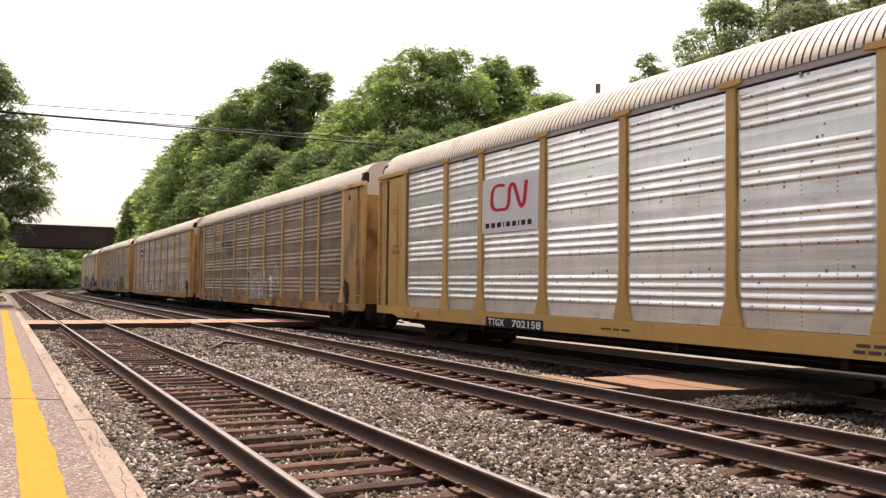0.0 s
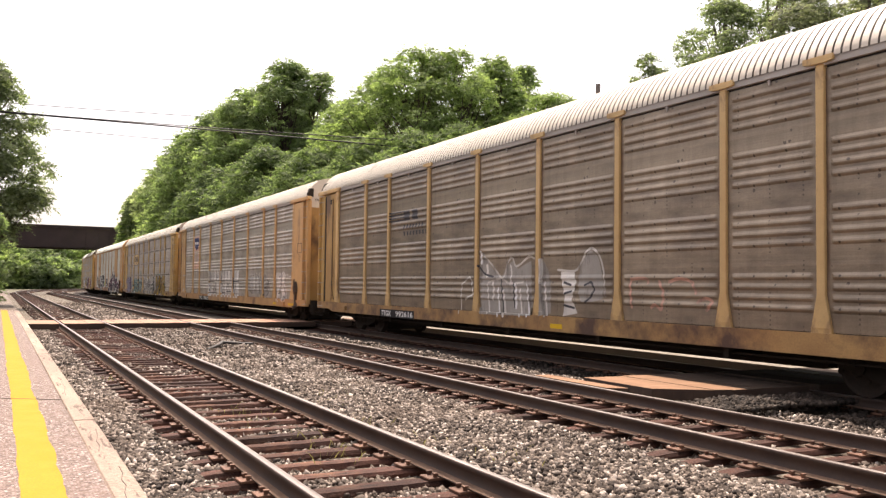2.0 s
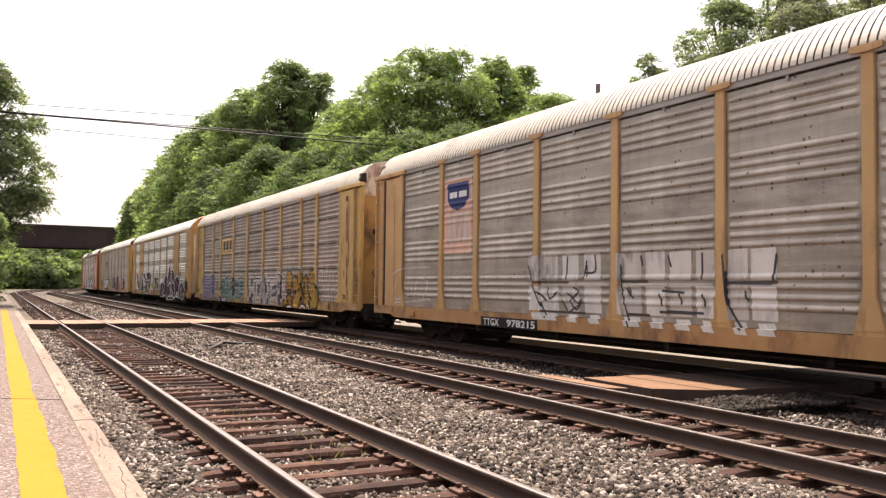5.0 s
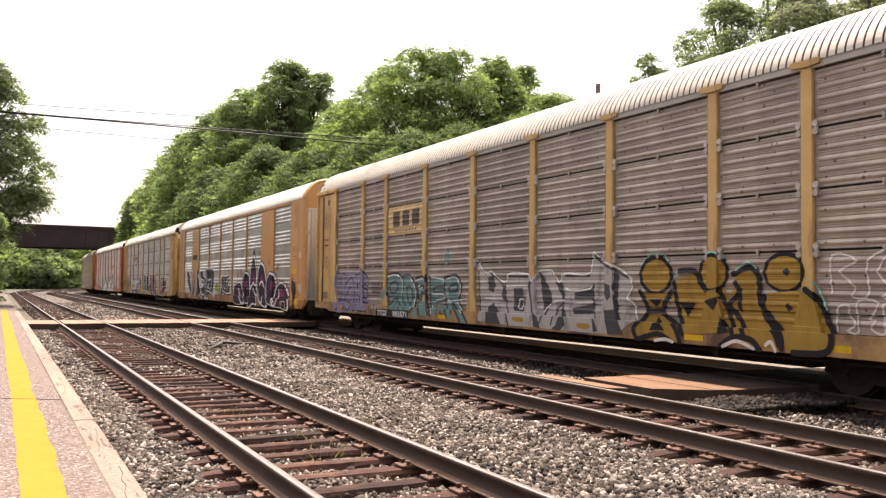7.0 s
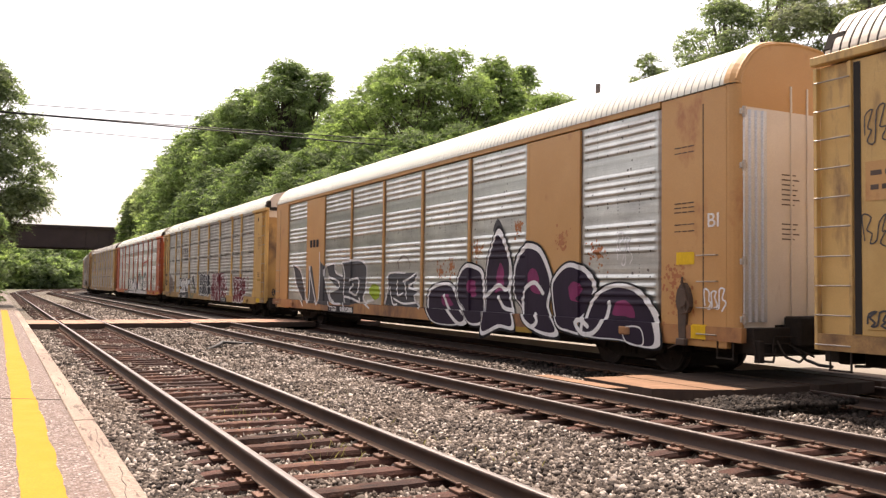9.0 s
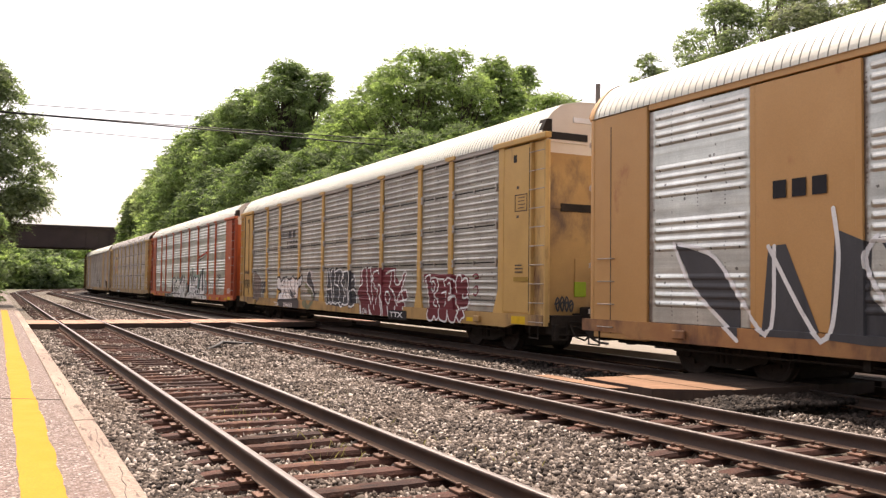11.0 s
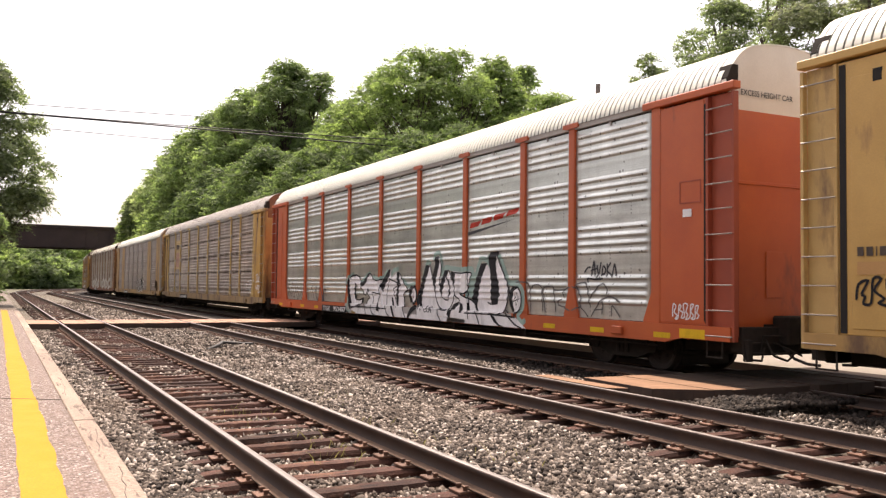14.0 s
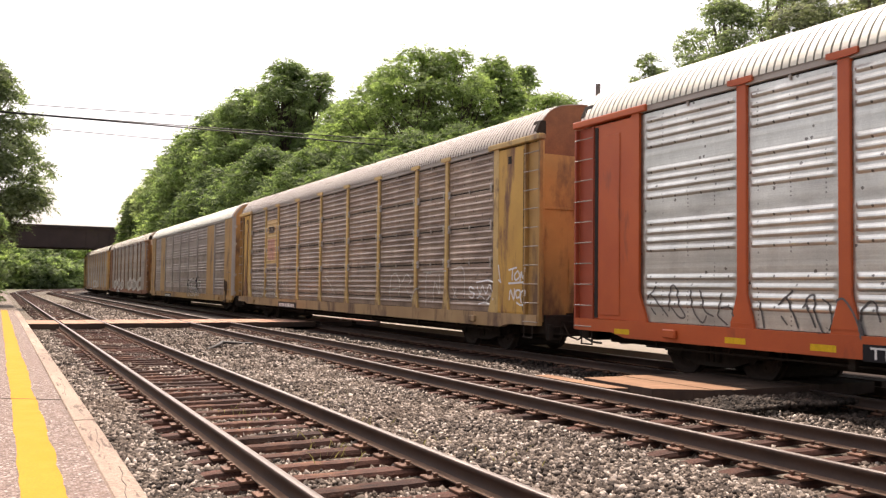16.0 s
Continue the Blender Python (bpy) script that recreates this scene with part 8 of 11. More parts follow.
for z in (4.0, 3.9, 3.0, 2.92, 2.84, 2.62, 2.5):
    painted("stencil", bars([1.0, 0.7, 0.9], 0.15), M["g_brownline"], c4, "grouped", True, 2, -11.9, z, 0.5, 0.018)
scrawl(c4, s4, -12.65, 1.12, 0.5, 0.4, M["g_white"], 8, 3, 0.03)
scrawl(c4, s4, -10.2, 1.95, 0.5, 0.6, M["g_white"], 5, 2, 0.03)
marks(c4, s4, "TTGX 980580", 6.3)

# grey car with the white, charcoal and red graffiti
for i in range(4):
    painted("logo", RECT, M["g_charcoal"], c5, "rows", False, 2, 6.9, 3.42 + 0.085 * i, 1.1, 0.04, "faded dark stripe of a company mark")
painted("logo", bars([0.5, 0.45], 0.2), M["g_charcoal"], c5, "rows", False, 2, 5.78, 3.42, 0.95, 0.30, "faded dark company mark")
painted("logo", bars([0.3] * 7, 0.3), M["g_charcoal"], c5, "rows", False, 2, 6.0, 3.19, 1.4, 0.12)
painted("logo", bars([0.3] * 8, 0.3), M["g_charcoal"], c5, "rows", False, 2, 6.0, 2.97, 1.55, 0.12)
balloon = [(4.83, 1.64), (5.0, 1.81), (5.21, 1.68), (5.34, 1.59), (5.6, 1.74), (5.86, 1.77), (6.08, 1.8), (6.29, 1.7), (6.5, 1.68), (6.7, 1.71), (6.96, 1.83), (7.23, 1.71), (7.6, 1.73), (7.73, 1.64),
           (8.08, 1.85), (8.2, 1.78), (8.08, 1.49), (7.83, 1.31), (7.78, 0.94), (7.42, 0.89), (5.54, 0.82), (5.14, 0.81), (5.11, 1.04), (5.28, 1.21), (5.0, 1.27), (4.86, 1.42)]
blob(c5, s5, 12.0, 0.0, [(5.18, 0.81), (7.42, 0.88), (7.78, 0.9), (7.98, 0.8), (7.96, 0.66), (7.78, 0.53), (6.29, 0.54), (5.2, 0.56)], M["g_charcoal"], 1, "dark slab under the white graffito")
blob(c5, s5, 12.0, 0.0, balloon, M["g_white"], 2, "white balloon graffito")
blob(c5, s5, 12.0, 0.0, balloon, M["g_black"], 4, "black outline of a balloon graffito", width=0.07)
for line in ([(5.41, 1.47), (5.6, 1.43), (5.81, 1.74)], [(5.89, 1.75), (5.83, 1.43), (5.8, 1.26), (5.54, 0.93)], [(5.8, 1.26), (6.14, 0.95)], [(6.29, 1.66), (6.26, 1.43), (6.59, 0.93)],
             [(6.7, 1.64), (6.67, 1.44), (7.04, 1.17), (7.12, 0.91)], [(7.26, 1.67), (7.26, 1.45), (7.21, 1.29), (7.18, 0.91)], [(7.6, 1.71), (7.6, 1.51), (7.81, 1.52)], [(7.21, 1.07), (7.42, 1.15), (7.6, 1.12), (7.6, 0.97)]):
    blob(c5, s5, 12.0, 0.0, line, M["g_black"], 5, "black line in a balloon graffito", closed=False, width=0.05)
blob(c5, s5, 12.0, 0.0, [(6.56, 1.32), (7.04, 1.06), (6.96, 0.9), (6.65, 1.05)], M["g_charcoal"], 6, "dark shadow of a balloon letter")
blob(c5, s5, 12.0, 0.0, [(8.78, 1.57), (8.76, 1.84), (8.96, 1.98), (9.22, 1.95), (9.35, 1.77), (9.63, 1.5), (9.81, 1.18), (9.71, 0.92), (9.47, 0.91), (9.3, 1.2), (9.05, 1.43)], M["g_charcoal"], 1, "dark coiled graffiti figure")
blob(c5, s5, 12.0, 0.0, [(8.53, 1.62), (8.69, 1.53), (9.05, 1.43), (9.39, 1.3), (9.59, 1.08), (9.59, 0.92), (9.39, 0.92), (9.3, 1.1), (8.87, 1.15), (8.87, 1.33), (8.6, 1.34)], M["g_olive"], 3, "pale olive band of a graffiti figure")
blob(c5, s5, 12.0, 0.0, [(8.42, 0.79), (8.83, 0.88), (9.17, 0.69), (9.47, 0.84), (9.81, 0.83), (9.22, 0.52), (8.96, 0.54), (8.55, 0.62)], M["g_olive"], 3, "pale olive graffiti arrow")
for line in ([(8.78, 1.57), (8.76, 1.81), (8.92, 1.98), (9.07, 2.08), (9.24, 1.97), (9.35, 1.8), (9.39, 1.97)], [(9.29, 1.77), (9.63, 1.5), (9.81, 1.22)], [(8.53, 1.62), (9.05, 1.43), (9.39, 1.3), (9.59, 1.08)]):
    blob(c5, s5, 12.0, 0.0, line, M["g_white"], 5, "white line of a graffiti figure", closed=False, width=0.045)
box_face = [(1.0, 2.08), (2.06, 1.71), (2.03, 0.8), (1.42, 0.55), (0.71, 1.06), (0.75, 1.48)]
for (ua, va), (ub, vb) in zip(box_face, box_face[1:] + box_face[:1]):
    blob(c5, s5, 12.0, 0.0, [(ua, va), (ub, vb)], M["g_brownline"], 3, "brown outline of a boxy graffiti face", closed=False, width=0.045)
painted("graffiti", [(np.array(box_face), [tuple(range(6))])], M["g_umber"], c5, "rows", False, 1, 12.0, 0.0, 1, 1, "faded brown boxy graffiti face")
for u, v in ((1.2, 1.45), (1.65, 1.35), (1.2, 1.0)):
    blob(c5, s5, 12.0, 0.0, [(u, v), (u + 0.1, v + 0.14), (u + 0.2, v), (u + 0.1, v - 0.12)], M["g_brownline"], 3, "brown eye of a graffiti face", width=0.035)
scrawl(c5, s5, 9.85, 1.34, 0.9, 0.22, M["g_charcoal"], 31, 5, 0.04)
scrawl(c5, s5, 9.85, 1.08, 0.9, 0.22, M["g_charcoal"], 32, 5, 0.04)
# charcoal graffito of the grey car
stroke(c5, s5, 2, [(1.09, 2.13), (1.52, 2.04), (1.84, 2.11), (2.68, 2.03), (2.83, 1.89), (3.11, 2), (3.56, 1.99), (3.6, 0.79), (2.95, 0.71), (1.41, 0.76), (1.12, 0.89), (1.06, 1.27)], "charcoal", 3, "charcoal graffito with white edges", smooth=False)
stroke(c5, s5, 2, [(3.45, 1.98), (3.78, 1.89), (3.97, 1.7), (4.09, 1.24), (4.19, 0.92), (4.01, 0.73), (3.58, 0.67), (3.45, 1.03)], "charcoal", 4, "charcoal graffito with white edges", smooth=False)
stroke(c5, s5, 2, [(1.1, 0.89), (1.08, 1.27), (1.18, 1.6), (1.21, 2.1), (1.38, 1.93), (1.6, 1.5), (1.68, 1.07), (1.82, 0.86)], "white", 6, "white line of a graffito", width=0.055)
stroke(c5, s5, 2, [(1.18, 1.31), (1.59, 1.35)], "white", 6, "white line of a graffito", width=0.055)
stroke(c5, s5, 2, [(1.39, 0.9), (1.29, 1.11)], "white", 6, "white line of a graffito", width=0.055)
stroke(c5, s5, 2, [(1.24, 0.86), (1.41, 0.77), (1.61, 0.85), (1.82, 0.78), (2.03, 0.85), (2.29, 0.8), (2.52, 0.87), (2.74, 0.75), (2.88, 0.71), (2.98, 0.81), (3.23, 0.79), (3.52, 0.84)], "white", 6, "white line of a graffito", width=0.055)
stroke(c5, s5, 2, [(1.55, 1.82), (1.62, 2.01), (1.87, 2.06), (2, 1.81), (1.89, 1.48)], "white", 6, "white line of a graffito", width=0.055)
stroke(c5, s5, 2, [(1.92, 1.92), (2.34, 2.04), (2.67, 1.99), (2.76, 1.81), (2.61, 1.55), (2.84, 1.41), (2.97, 1.16), (2.84, 0.9)], "white", 6, "white line of a graffito", width=0.055)
stroke(c5, s5, 2, [(2, 1.5), (2.31, 1.45), (2.46, 1.3), (2.37, 0.97)], "white", 6, "white line of a graffito", width=0.055)
stroke(c5, s5, 2, [(2.43, 1.83), (2.34, 1.55)], "white", 6, "white line of a graffito", width=0.055)
stroke(c5, s5, 2, [(1.84, 1.39), (1.88, 1.02)], "white", 6, "white line of a graffito", width=0.055)
stroke(c5, s5, 2, [(2.83, 1.71), (2.83, 1.91), (3.11, 1.98), (3.38, 1.96), (3.48, 1.8), (3.45, 1.56), (3.4, 1.17), (3.52, 0.84)], "white", 6, "white line of a graffito", width=0.055)
stroke(c5, s5, 2, [(2.97, 1.41), (3.24, 1.19), (3.13, 1)], "white", 6, "white line of a graffito", width=0.055)
stroke(c5, s5, 2, [(3.52, 0.98), (3.5, 1.22), (3.65, 1.32), (3.9, 1.33), (4.09, 1.19), (4.14, 0.96), (4.07, 0.82), (3.82, 0.74), (3.6, 0.77)], "white", 6, "white line of a graffito", width=0.055)
stroke(c5, s5, 2, [(3.61, 1.65), (3.78, 1.7)], "white", 6, "white line of a graffito", width=0.055)
stroke(c5, s5, 2, [(3.82, 1.83), (3.97, 1.68), (3.99, 1.4)], "white", 6, "white line of a graffito", width=0.055)
stroke(c5, s5, 2, [(2.93, 1.61), (3.01, 1.66), (3.07, 1.53), (2.96, 1.49), (3.13, 1.41)], "chalk", 6, "thin pale tag in a graffito", width=0.025)
stroke(c5, s5, 2, [(3.13, 1.61), (3.21, 1.49), (3.29, 1.56), (3.32, 1.41)], "chalk", 6, "thin pale tag in a graffito", width=0.025)
stroke(c5, s5, 2, [(3.13, 1.39), (3.21, 1.31), (3.34, 1.33)], "chalk", 6, "thin pale tag in a graffito", width=0.025)
# red graffito of the grey car
stroke(c5, s5, -1, [(1.43, 1.88), (1.63, 2.06), (2.02, 2.08), (2.45, 2.05), (2.65, 1.96), (3.23, 2.05), (3.47, 1.99), (3.49, 0.54), (1.61, 0.54), (1.51, 0.88), (1.19, 1.19), (1.45, 1.52)], "crimson", 3, "dark red graffito with white edges", smooth=False)
stroke(c5, s5, -1, [(1.39, 1.43), (1.63, 1.56), (1.55, 1.79), (1.63, 2.01), (1.86, 2.07), (2, 1.96), (2.02, 1.7), (2.08, 1.43), (2.11, 1.22), (2.34, 1.01), (2.43, 0.76)], "white", 6, "white line of a graffito", width=0.06)
stroke(c5, s5, -1, [(2.13, 2.05), (2.29, 2.06), (2.37, 1.91), (2.4, 1.7), (2.45, 1.35), (2.55, 0.98)], "white", 6, "white line of a graffito", width=0.06)
stroke(c5, s5, -1, [(2.45, 1.61), (2.55, 1.86), (2.75, 1.93), (3, 1.96), (3.14, 1.86)], "white", 6, "white line of a graffito", width=0.06)
stroke(c5, s5, -1, [(2.53, 1.57), (2.65, 1.53), (2.7, 1.4), (2.9, 1.36), (2.92, 1.12), (2.8, 0.95), (2.86, 0.7)], "white", 6, "white line of a graffito", width=0.06)
stroke(c5, s5, -1, [(3.02, 1.45), (3.14, 1.51), (3.28, 1.45), (3.3, 1.25), (3.21, 1.13), (3.32, 0.89), (3.44, 0.66), (3.39, 0.54)], "white", 6, "white line of a graffito", width=0.06)
stroke(c5, s5, -1, [(1.61, 0.85), (1.72, 0.82), (1.79, 0.54), (1.63, 0.54)], "white", 6, "white wedge of a graffito", smooth=False)
stroke(c5, s5, -1, [(2.4, 0.76), (2.46, 0.74), (2.68, 0.54), (2.46, 0.54)], "white", 6, "white wedge of a graffito", smooth=False)
stroke(c5, s5, -1, [(2.45, 1.78), (2.65, 1.74), (2.49, 1.57)], "white", 6, "white wedge of a graffito", smooth=False)
stroke(c5, s5, -1, [(1.91, 0.71), (1.9, 0.55), (2.03, 0.6), (1.99, 0.72), (1.9, 0.7)], "white", 7, "small white tag", width=0.035)
stroke(c5, s5, -1, [(2.09, 0.72), (2.1, 0.58), (2.19, 0.71)], "white", 7, "small white tag", width=0.035)
stroke(c5, s5, -1, [(2.11, 0.65), (2.2, 0.57)], "white", 7, "small white tag", width=0.035)
stroke(c5, s5, -1, [(2.26, 0.66), (2.27, 0.56)], "white", 7, "small white tag", width=0.035)
# its trailing letters
stroke(c5, s5, -4, [(-0.44, 2.05), (0.67, 2.05), (1.35, 2.03), (1.35, 1.78), (1.64, 1.58), (1.92, 1.87), (2.16, 1.91), (1.92, 1.4), (2.19, 1.36), (2.25, 1.1), (1.86, 0.98), (2.01, 0.95), (2.07, 0.66), (1.41, 0.54), (-0.36, 0.54)], "crimson", 4, "dark red graffito with white edges", smooth=False)
stroke(c5, s5, -4, [(0.59, 1.85), (0.93, 1.93), (1.27, 1.95), (1.27, 1.84)], "white", 6, "white line of a graffito", width=0.06)
stroke(c5, s5, -4, [(1.02, 1.88), (0.99, 1.6), (0.89, 1.44), (1.19, 1.28), (1.32, 1.07), (1.49, 0.86)], "white", 6, "white line of a graffito", width=0.06)
stroke(c5, s5, -4, [(1.27, 1.82), (1.32, 1.55), (1.59, 1.52), (1.83, 1.71), (1.91, 1.86), (2.13, 1.89), (1.95, 1.6), (1.83, 1.4), (1.67, 1.24), (1.52, 1.13), (1.52, 0.99), (1.83, 1.02), (2.01, 1.01), (2.07, 0.78)], "white", 6, "white line of a graffito", width=0.06)
stroke(c5, s5, -4, [(1.83, 1.29), (1.91, 1.35), (2.13, 1.35), (2.22, 1.2), (2.13, 1.07), (1.91, 1.07), (1.83, 1.19), (1.83, 1.29)], "white", 6, "white line of a graffito", width=0.06)
stroke(c5, s5, -4, [(0.54, 1.16), (0.64, 1.29), (0.82, 1.27), (0.92, 1.11), (0.85, 0.94), (0.72, 0.94), (0.56, 1.1)], "white", 6, "white line of a graffito", width=0.06)
stroke(c5, s5, -4, [(0.18, 1.15), (0.41, 0.93), (0.53, 0.71), (0.53, 0.54)], "white", 6, "white line of a graffito", width=0.06)
stroke(c5, s5, -4, [(0.91, 0.84), (1, 0.54)], "white", 6, "white line of a graffito", width=0.06)
stroke(c5, s5, -4, [(1.49, 0.86), (1.44, 0.54)], "white", 6, "white line of a graffito", width=0.06)
# second red graffito of the grey car
stroke(c5, s5, -6.5, [(0.82, 1.82), (1.26, 1.84), (1.74, 1.81), (2.1, 1.81), (2.14, 0.54), (1.66, 0.54), (1.3, 0.54), (1.18, 0.68), (1.2, 1.05), (1.08, 1.42), (0.86, 1.61)], "crimson", 3, "dark red graffito with white edges", smooth=False)
stroke(c5, s5, -6.5, [(2.04, 1.8), (2.51, 1.82), (2.77, 1.78), (2.92, 1.79), (3.21, 1.81), (3.49, 1.69), (3.51, 1.29), (3.52, 1.05), (3.39, 0.93), (3.43, 0.69), (3.19, 0.54), (2.85, 0.54), (2.07, 0.54)], "crimson", 4, "dark red graffito with white edges", smooth=False)
stroke(c5, s5, -6.5, [(0.91, 1.7), (1.08, 1.78), (1.24, 1.79), (1.26, 1.61)], "white", 6, "white line of a graffito", width=0.05)
stroke(c5, s5, -6.5, [(0.95, 1.65), (1.05, 1.47), (1.14, 1.14), (1.17, 0.91)], "white", 6, "white line of a graffito", width=0.05)
stroke(c5, s5, -6.5, [(1.26, 1.7), (1.57, 1.72), (1.72, 1.61), (1.74, 1.43), (1.56, 1.29), (1.5, 1.2), (1.68, 1.11), (1.83, 0.91)], "white", 6, "white line of a graffito", width=0.05)
stroke(c5, s5, -6.5, [(1.34, 1.52), (1.38, 1.61), (1.51, 1.59), (1.53, 1.43), (1.41, 1.33), (1.32, 1.42)], "white", 6, "white line of a graffito", width=0.05)
stroke(c5, s5, -6.5, [(1.53, 1.2), (1.48, 0.97), (1.65, 0.93)], "white", 6, "white line of a graffito", width=0.05)
stroke(c5, s5, -6.5, [(1.68, 1.68), (2.08, 1.67)], "white", 6, "white line of a graffito", width=0.05)
stroke(c5, s5, -6.5, [(2.14, 1.48), (2.1, 1.61), (2.3, 1.7), (2.51, 1.7), (2.7, 1.61)], "white", 6, "white line of a graffito", width=0.05)
stroke(c5, s5, -6.5, [(1.97, 1.3), (2.24, 1.33), (2.19, 1.17), (2.28, 1.04), (2.19, 0.93)], "white", 6, "white line of a graffito", width=0.05)
stroke(c5, s5, -6.5, [(2.41, 1.54), (2.53, 1.57), (2.57, 1.31), (2.47, 1.3)], "white", 6, "white line of a graffito", width=0.05)
stroke(c5, s5, -6.5, [(2.44, 1.18), (2.7, 1.25)], "white", 6, "white line of a graffito", width=0.05)
stroke(c5, s5, -6.5, [(2.44, 1.18), (2.46, 1.11), (2.59, 1.17), (2.72, 1.23), (2.82, 1.02), (3.01, 0.83)], "white", 6, "white line of a graffito", width=0.05)
stroke(c5, s5, -6.5, [(2.82, 1.32), (2.77, 1.57), (2.84, 1.74), (3.04, 1.78), (3.12, 1.61)], "white", 6, "white line of a graffito", width=0.05)
stroke(c5, s5, -6.5, [(3.14, 1.65), (3.31, 1.71), (3.44, 1.61), (3.44, 1.29), (3.4, 1.21), (3.16, 1.18), (3.19, 1.28)], "white", 6, "white line of a graffito", width=0.05)
stroke(c5, s5, -6.5, [(3.44, 1.21), (3.51, 1.05), (3.39, 0.95), (3.03, 0.91)], "white", 6, "white line of a graffito", width=0.05)
stroke(c5, s5, -6.5, [(1.27, 0.82), (1.21, 0.68), (1.3, 0.54), (1.54, 0.54), (1.66, 0.66), (1.78, 0.55), (1.92, 0.63)], "white", 6, "white line of a graffito", width=0.05)
stroke(c5, s5, -6.5, [(1.92, 0.85), (1.96, 0.62), (2.17, 0.54), (2.39, 0.56), (2.44, 0.84)], "white", 6, "white line of a graffito", width=0.05)
stroke(c5, s5, -6.5, [(2.44, 0.75), (2.6, 0.55), (2.85, 0.54), (2.93, 0.68), (3.03, 0.79), (3.07, 0.87)], "white", 6, "white line of a graffito", width=0.05)
stroke(c5, s5, -6.5, [(2.95, 0.7), (3.14, 0.55), (3.24, 0.64), (3.41, 0.71), (3.3, 0.88)], "white", 6, "white line of a graffito", width=0.05)
stroke(c5, s5, -6.5, [(3.7, 1.74), (3.81, 1.8), (3.95, 1.78), (3.99, 1.72), (3.8, 1.69)], "crimson", 3, "dark red scrawled tag", width=0.05)
stroke(c5, s5, -6.5, [(3.76, 1.44), (3.89, 1.5), (3.97, 1.4), (3.86, 1.26), (3.74, 1.3)], "crimson", 3, "dark red scrawled tag", width=0.05)
painted("stencil", RECT, M["g_black"], c5, "rows", False, 7, -5.0, 0.47, 1.35, 0.27, "black stencil patch")
lettering("stencil", "TTX", M["g_white"], c5, s5, -5.12, 0.53, 0.95, 0.16, 9, 0.02)
marks(c5, s5, "TTGX 254663", 7.65, False, 1.43)
for y0, z0, w, h in ((-12.36, 3.78, 0.10, 0.07), (-12.36, 3.10, 0.10, 0.06), (-12.42, 3.56, 0.32, 0.02), (-12.42, 3.48, 0.28, 0.02), (-12.42, 3.40, 0.30, 0.02), (-12.42, 3.32, 0.26, 0.02), (-12.3, 1.98, 0.3, 0.03), (-12.3, 1.90, 0.34, 0.03), (-12.3, 1.82, 0.34, 0.03)):
    painted("stencil", RECT, M["g_brownline"], c5, "rows", False, 3, y0, z0, w, h)
painted("notice", RECT, M["g_gold"], c5, "rows", False, 3, -12.25, 1.62, 0.62, 0.10, "yellow reflective strip")
painted("reflector", RECT, M["g_safety"], c5, "rows", False, 1, -12.2, 0.63, 0.6, 0.18, "yellow reflective strip")
stickers(c5, s5, (-5.0, -10.0))

painted("stencil", bars([0.5, 0.5, 0.1, 0.5, 0.5, 0.5], 0.2), M["g_brownline"], c5, "rows", False, 3, 12.6, 1.98, 0.75, 0.13)
painted("notice", RECT, M["ochre"], c5, "rows", False, 3, 12.6, 1.72, 0.85, 0.18, "ochre reflective strip")
scrawl(c5, s5, 12.65, 1.30, 0.95, 0.36, M["g_black"], 17, 4, 0.04)

# orange-posted car
slants = [(np.array([(u, 0.62 * u), (u + 0.19, 0.62 * u + 0.1), (u + 0.25, 0.62 * u + 0.42), (u + 0.04, 0.62 * u + 0.34)]), [(0, 1, 2, 3)]) for u in (0.0, 0.25, 0.5, 0.75)]
painted("logo", slants, M["g_signred"], c6, "grouped", False, 4, -4.42, 2.98, 2.45, 0.42, "slanted red company mark")
painted("logo", [(np.array([(0, 0), (0, 0.3), (1.0, 1.0)]), [(0, 2, 1)])], M["g_charcoal"], c6, "grouped", False, 3, -4.36, 2.80, 2.3, 0.30)
painted("graffiti", RECT, M["g_silver"], c6, "grouped", False, 0, 4.35, 0.535, 11.0, 0.325, "white rolled-on base of a graffito")
# white block graffito
# its first letters
stroke(c6, s6, 5, [(0.68, 1.51), (0.86, 1.76), (1.26, 1.88)], "haze", 1, "pale green haze of spray", width=0.11)
stroke(c6, s6, 5, [(1.97, 1.59), (2.21, 1.67), (2.42, 1.81), (2.72, 1.9)], "haze", 1, "pale green haze of spray", width=0.11)
stroke(c6, s6, 5, [(3, 1.76), (3.38, 1.7), (3.79, 1.74), (4.18, 1.96)], "haze", 1, "pale green haze of spray", width=0.11)
stroke(c6, s6, 5, [(0.86, 1.06), (0.87, 0.8), (0.76, 0.64)], "haze", 1, "pale green haze of spray", width=0.11)
stroke(c6, s6, 5, [(0.65, 0.64), (0.98, 0.62), (1.17, 0.66), (1.1, 0.54), (0.98, 0.54)], "haze", 1, "pale green haze of spray", smooth=False)
stroke(c6, s6, 5, [(0.86, 1.67), (1.01, 1.79), (1.53, 1.85), (1.89, 1.74), (1.97, 1.59), (1.92, 1.37), (1.66, 1.39), (1.63, 1.54), (1.53, 1.57), (1.43, 1.34), (1.46, 1.03), (1.59, 0.98), (2.2, 1.05), (2.04, 0.85), (1.3, 0.72), (1.05, 0.86), (0.92, 1.12), (0.89, 1.43)], "fresh", 3, "white block graffiti letter", smooth=False)
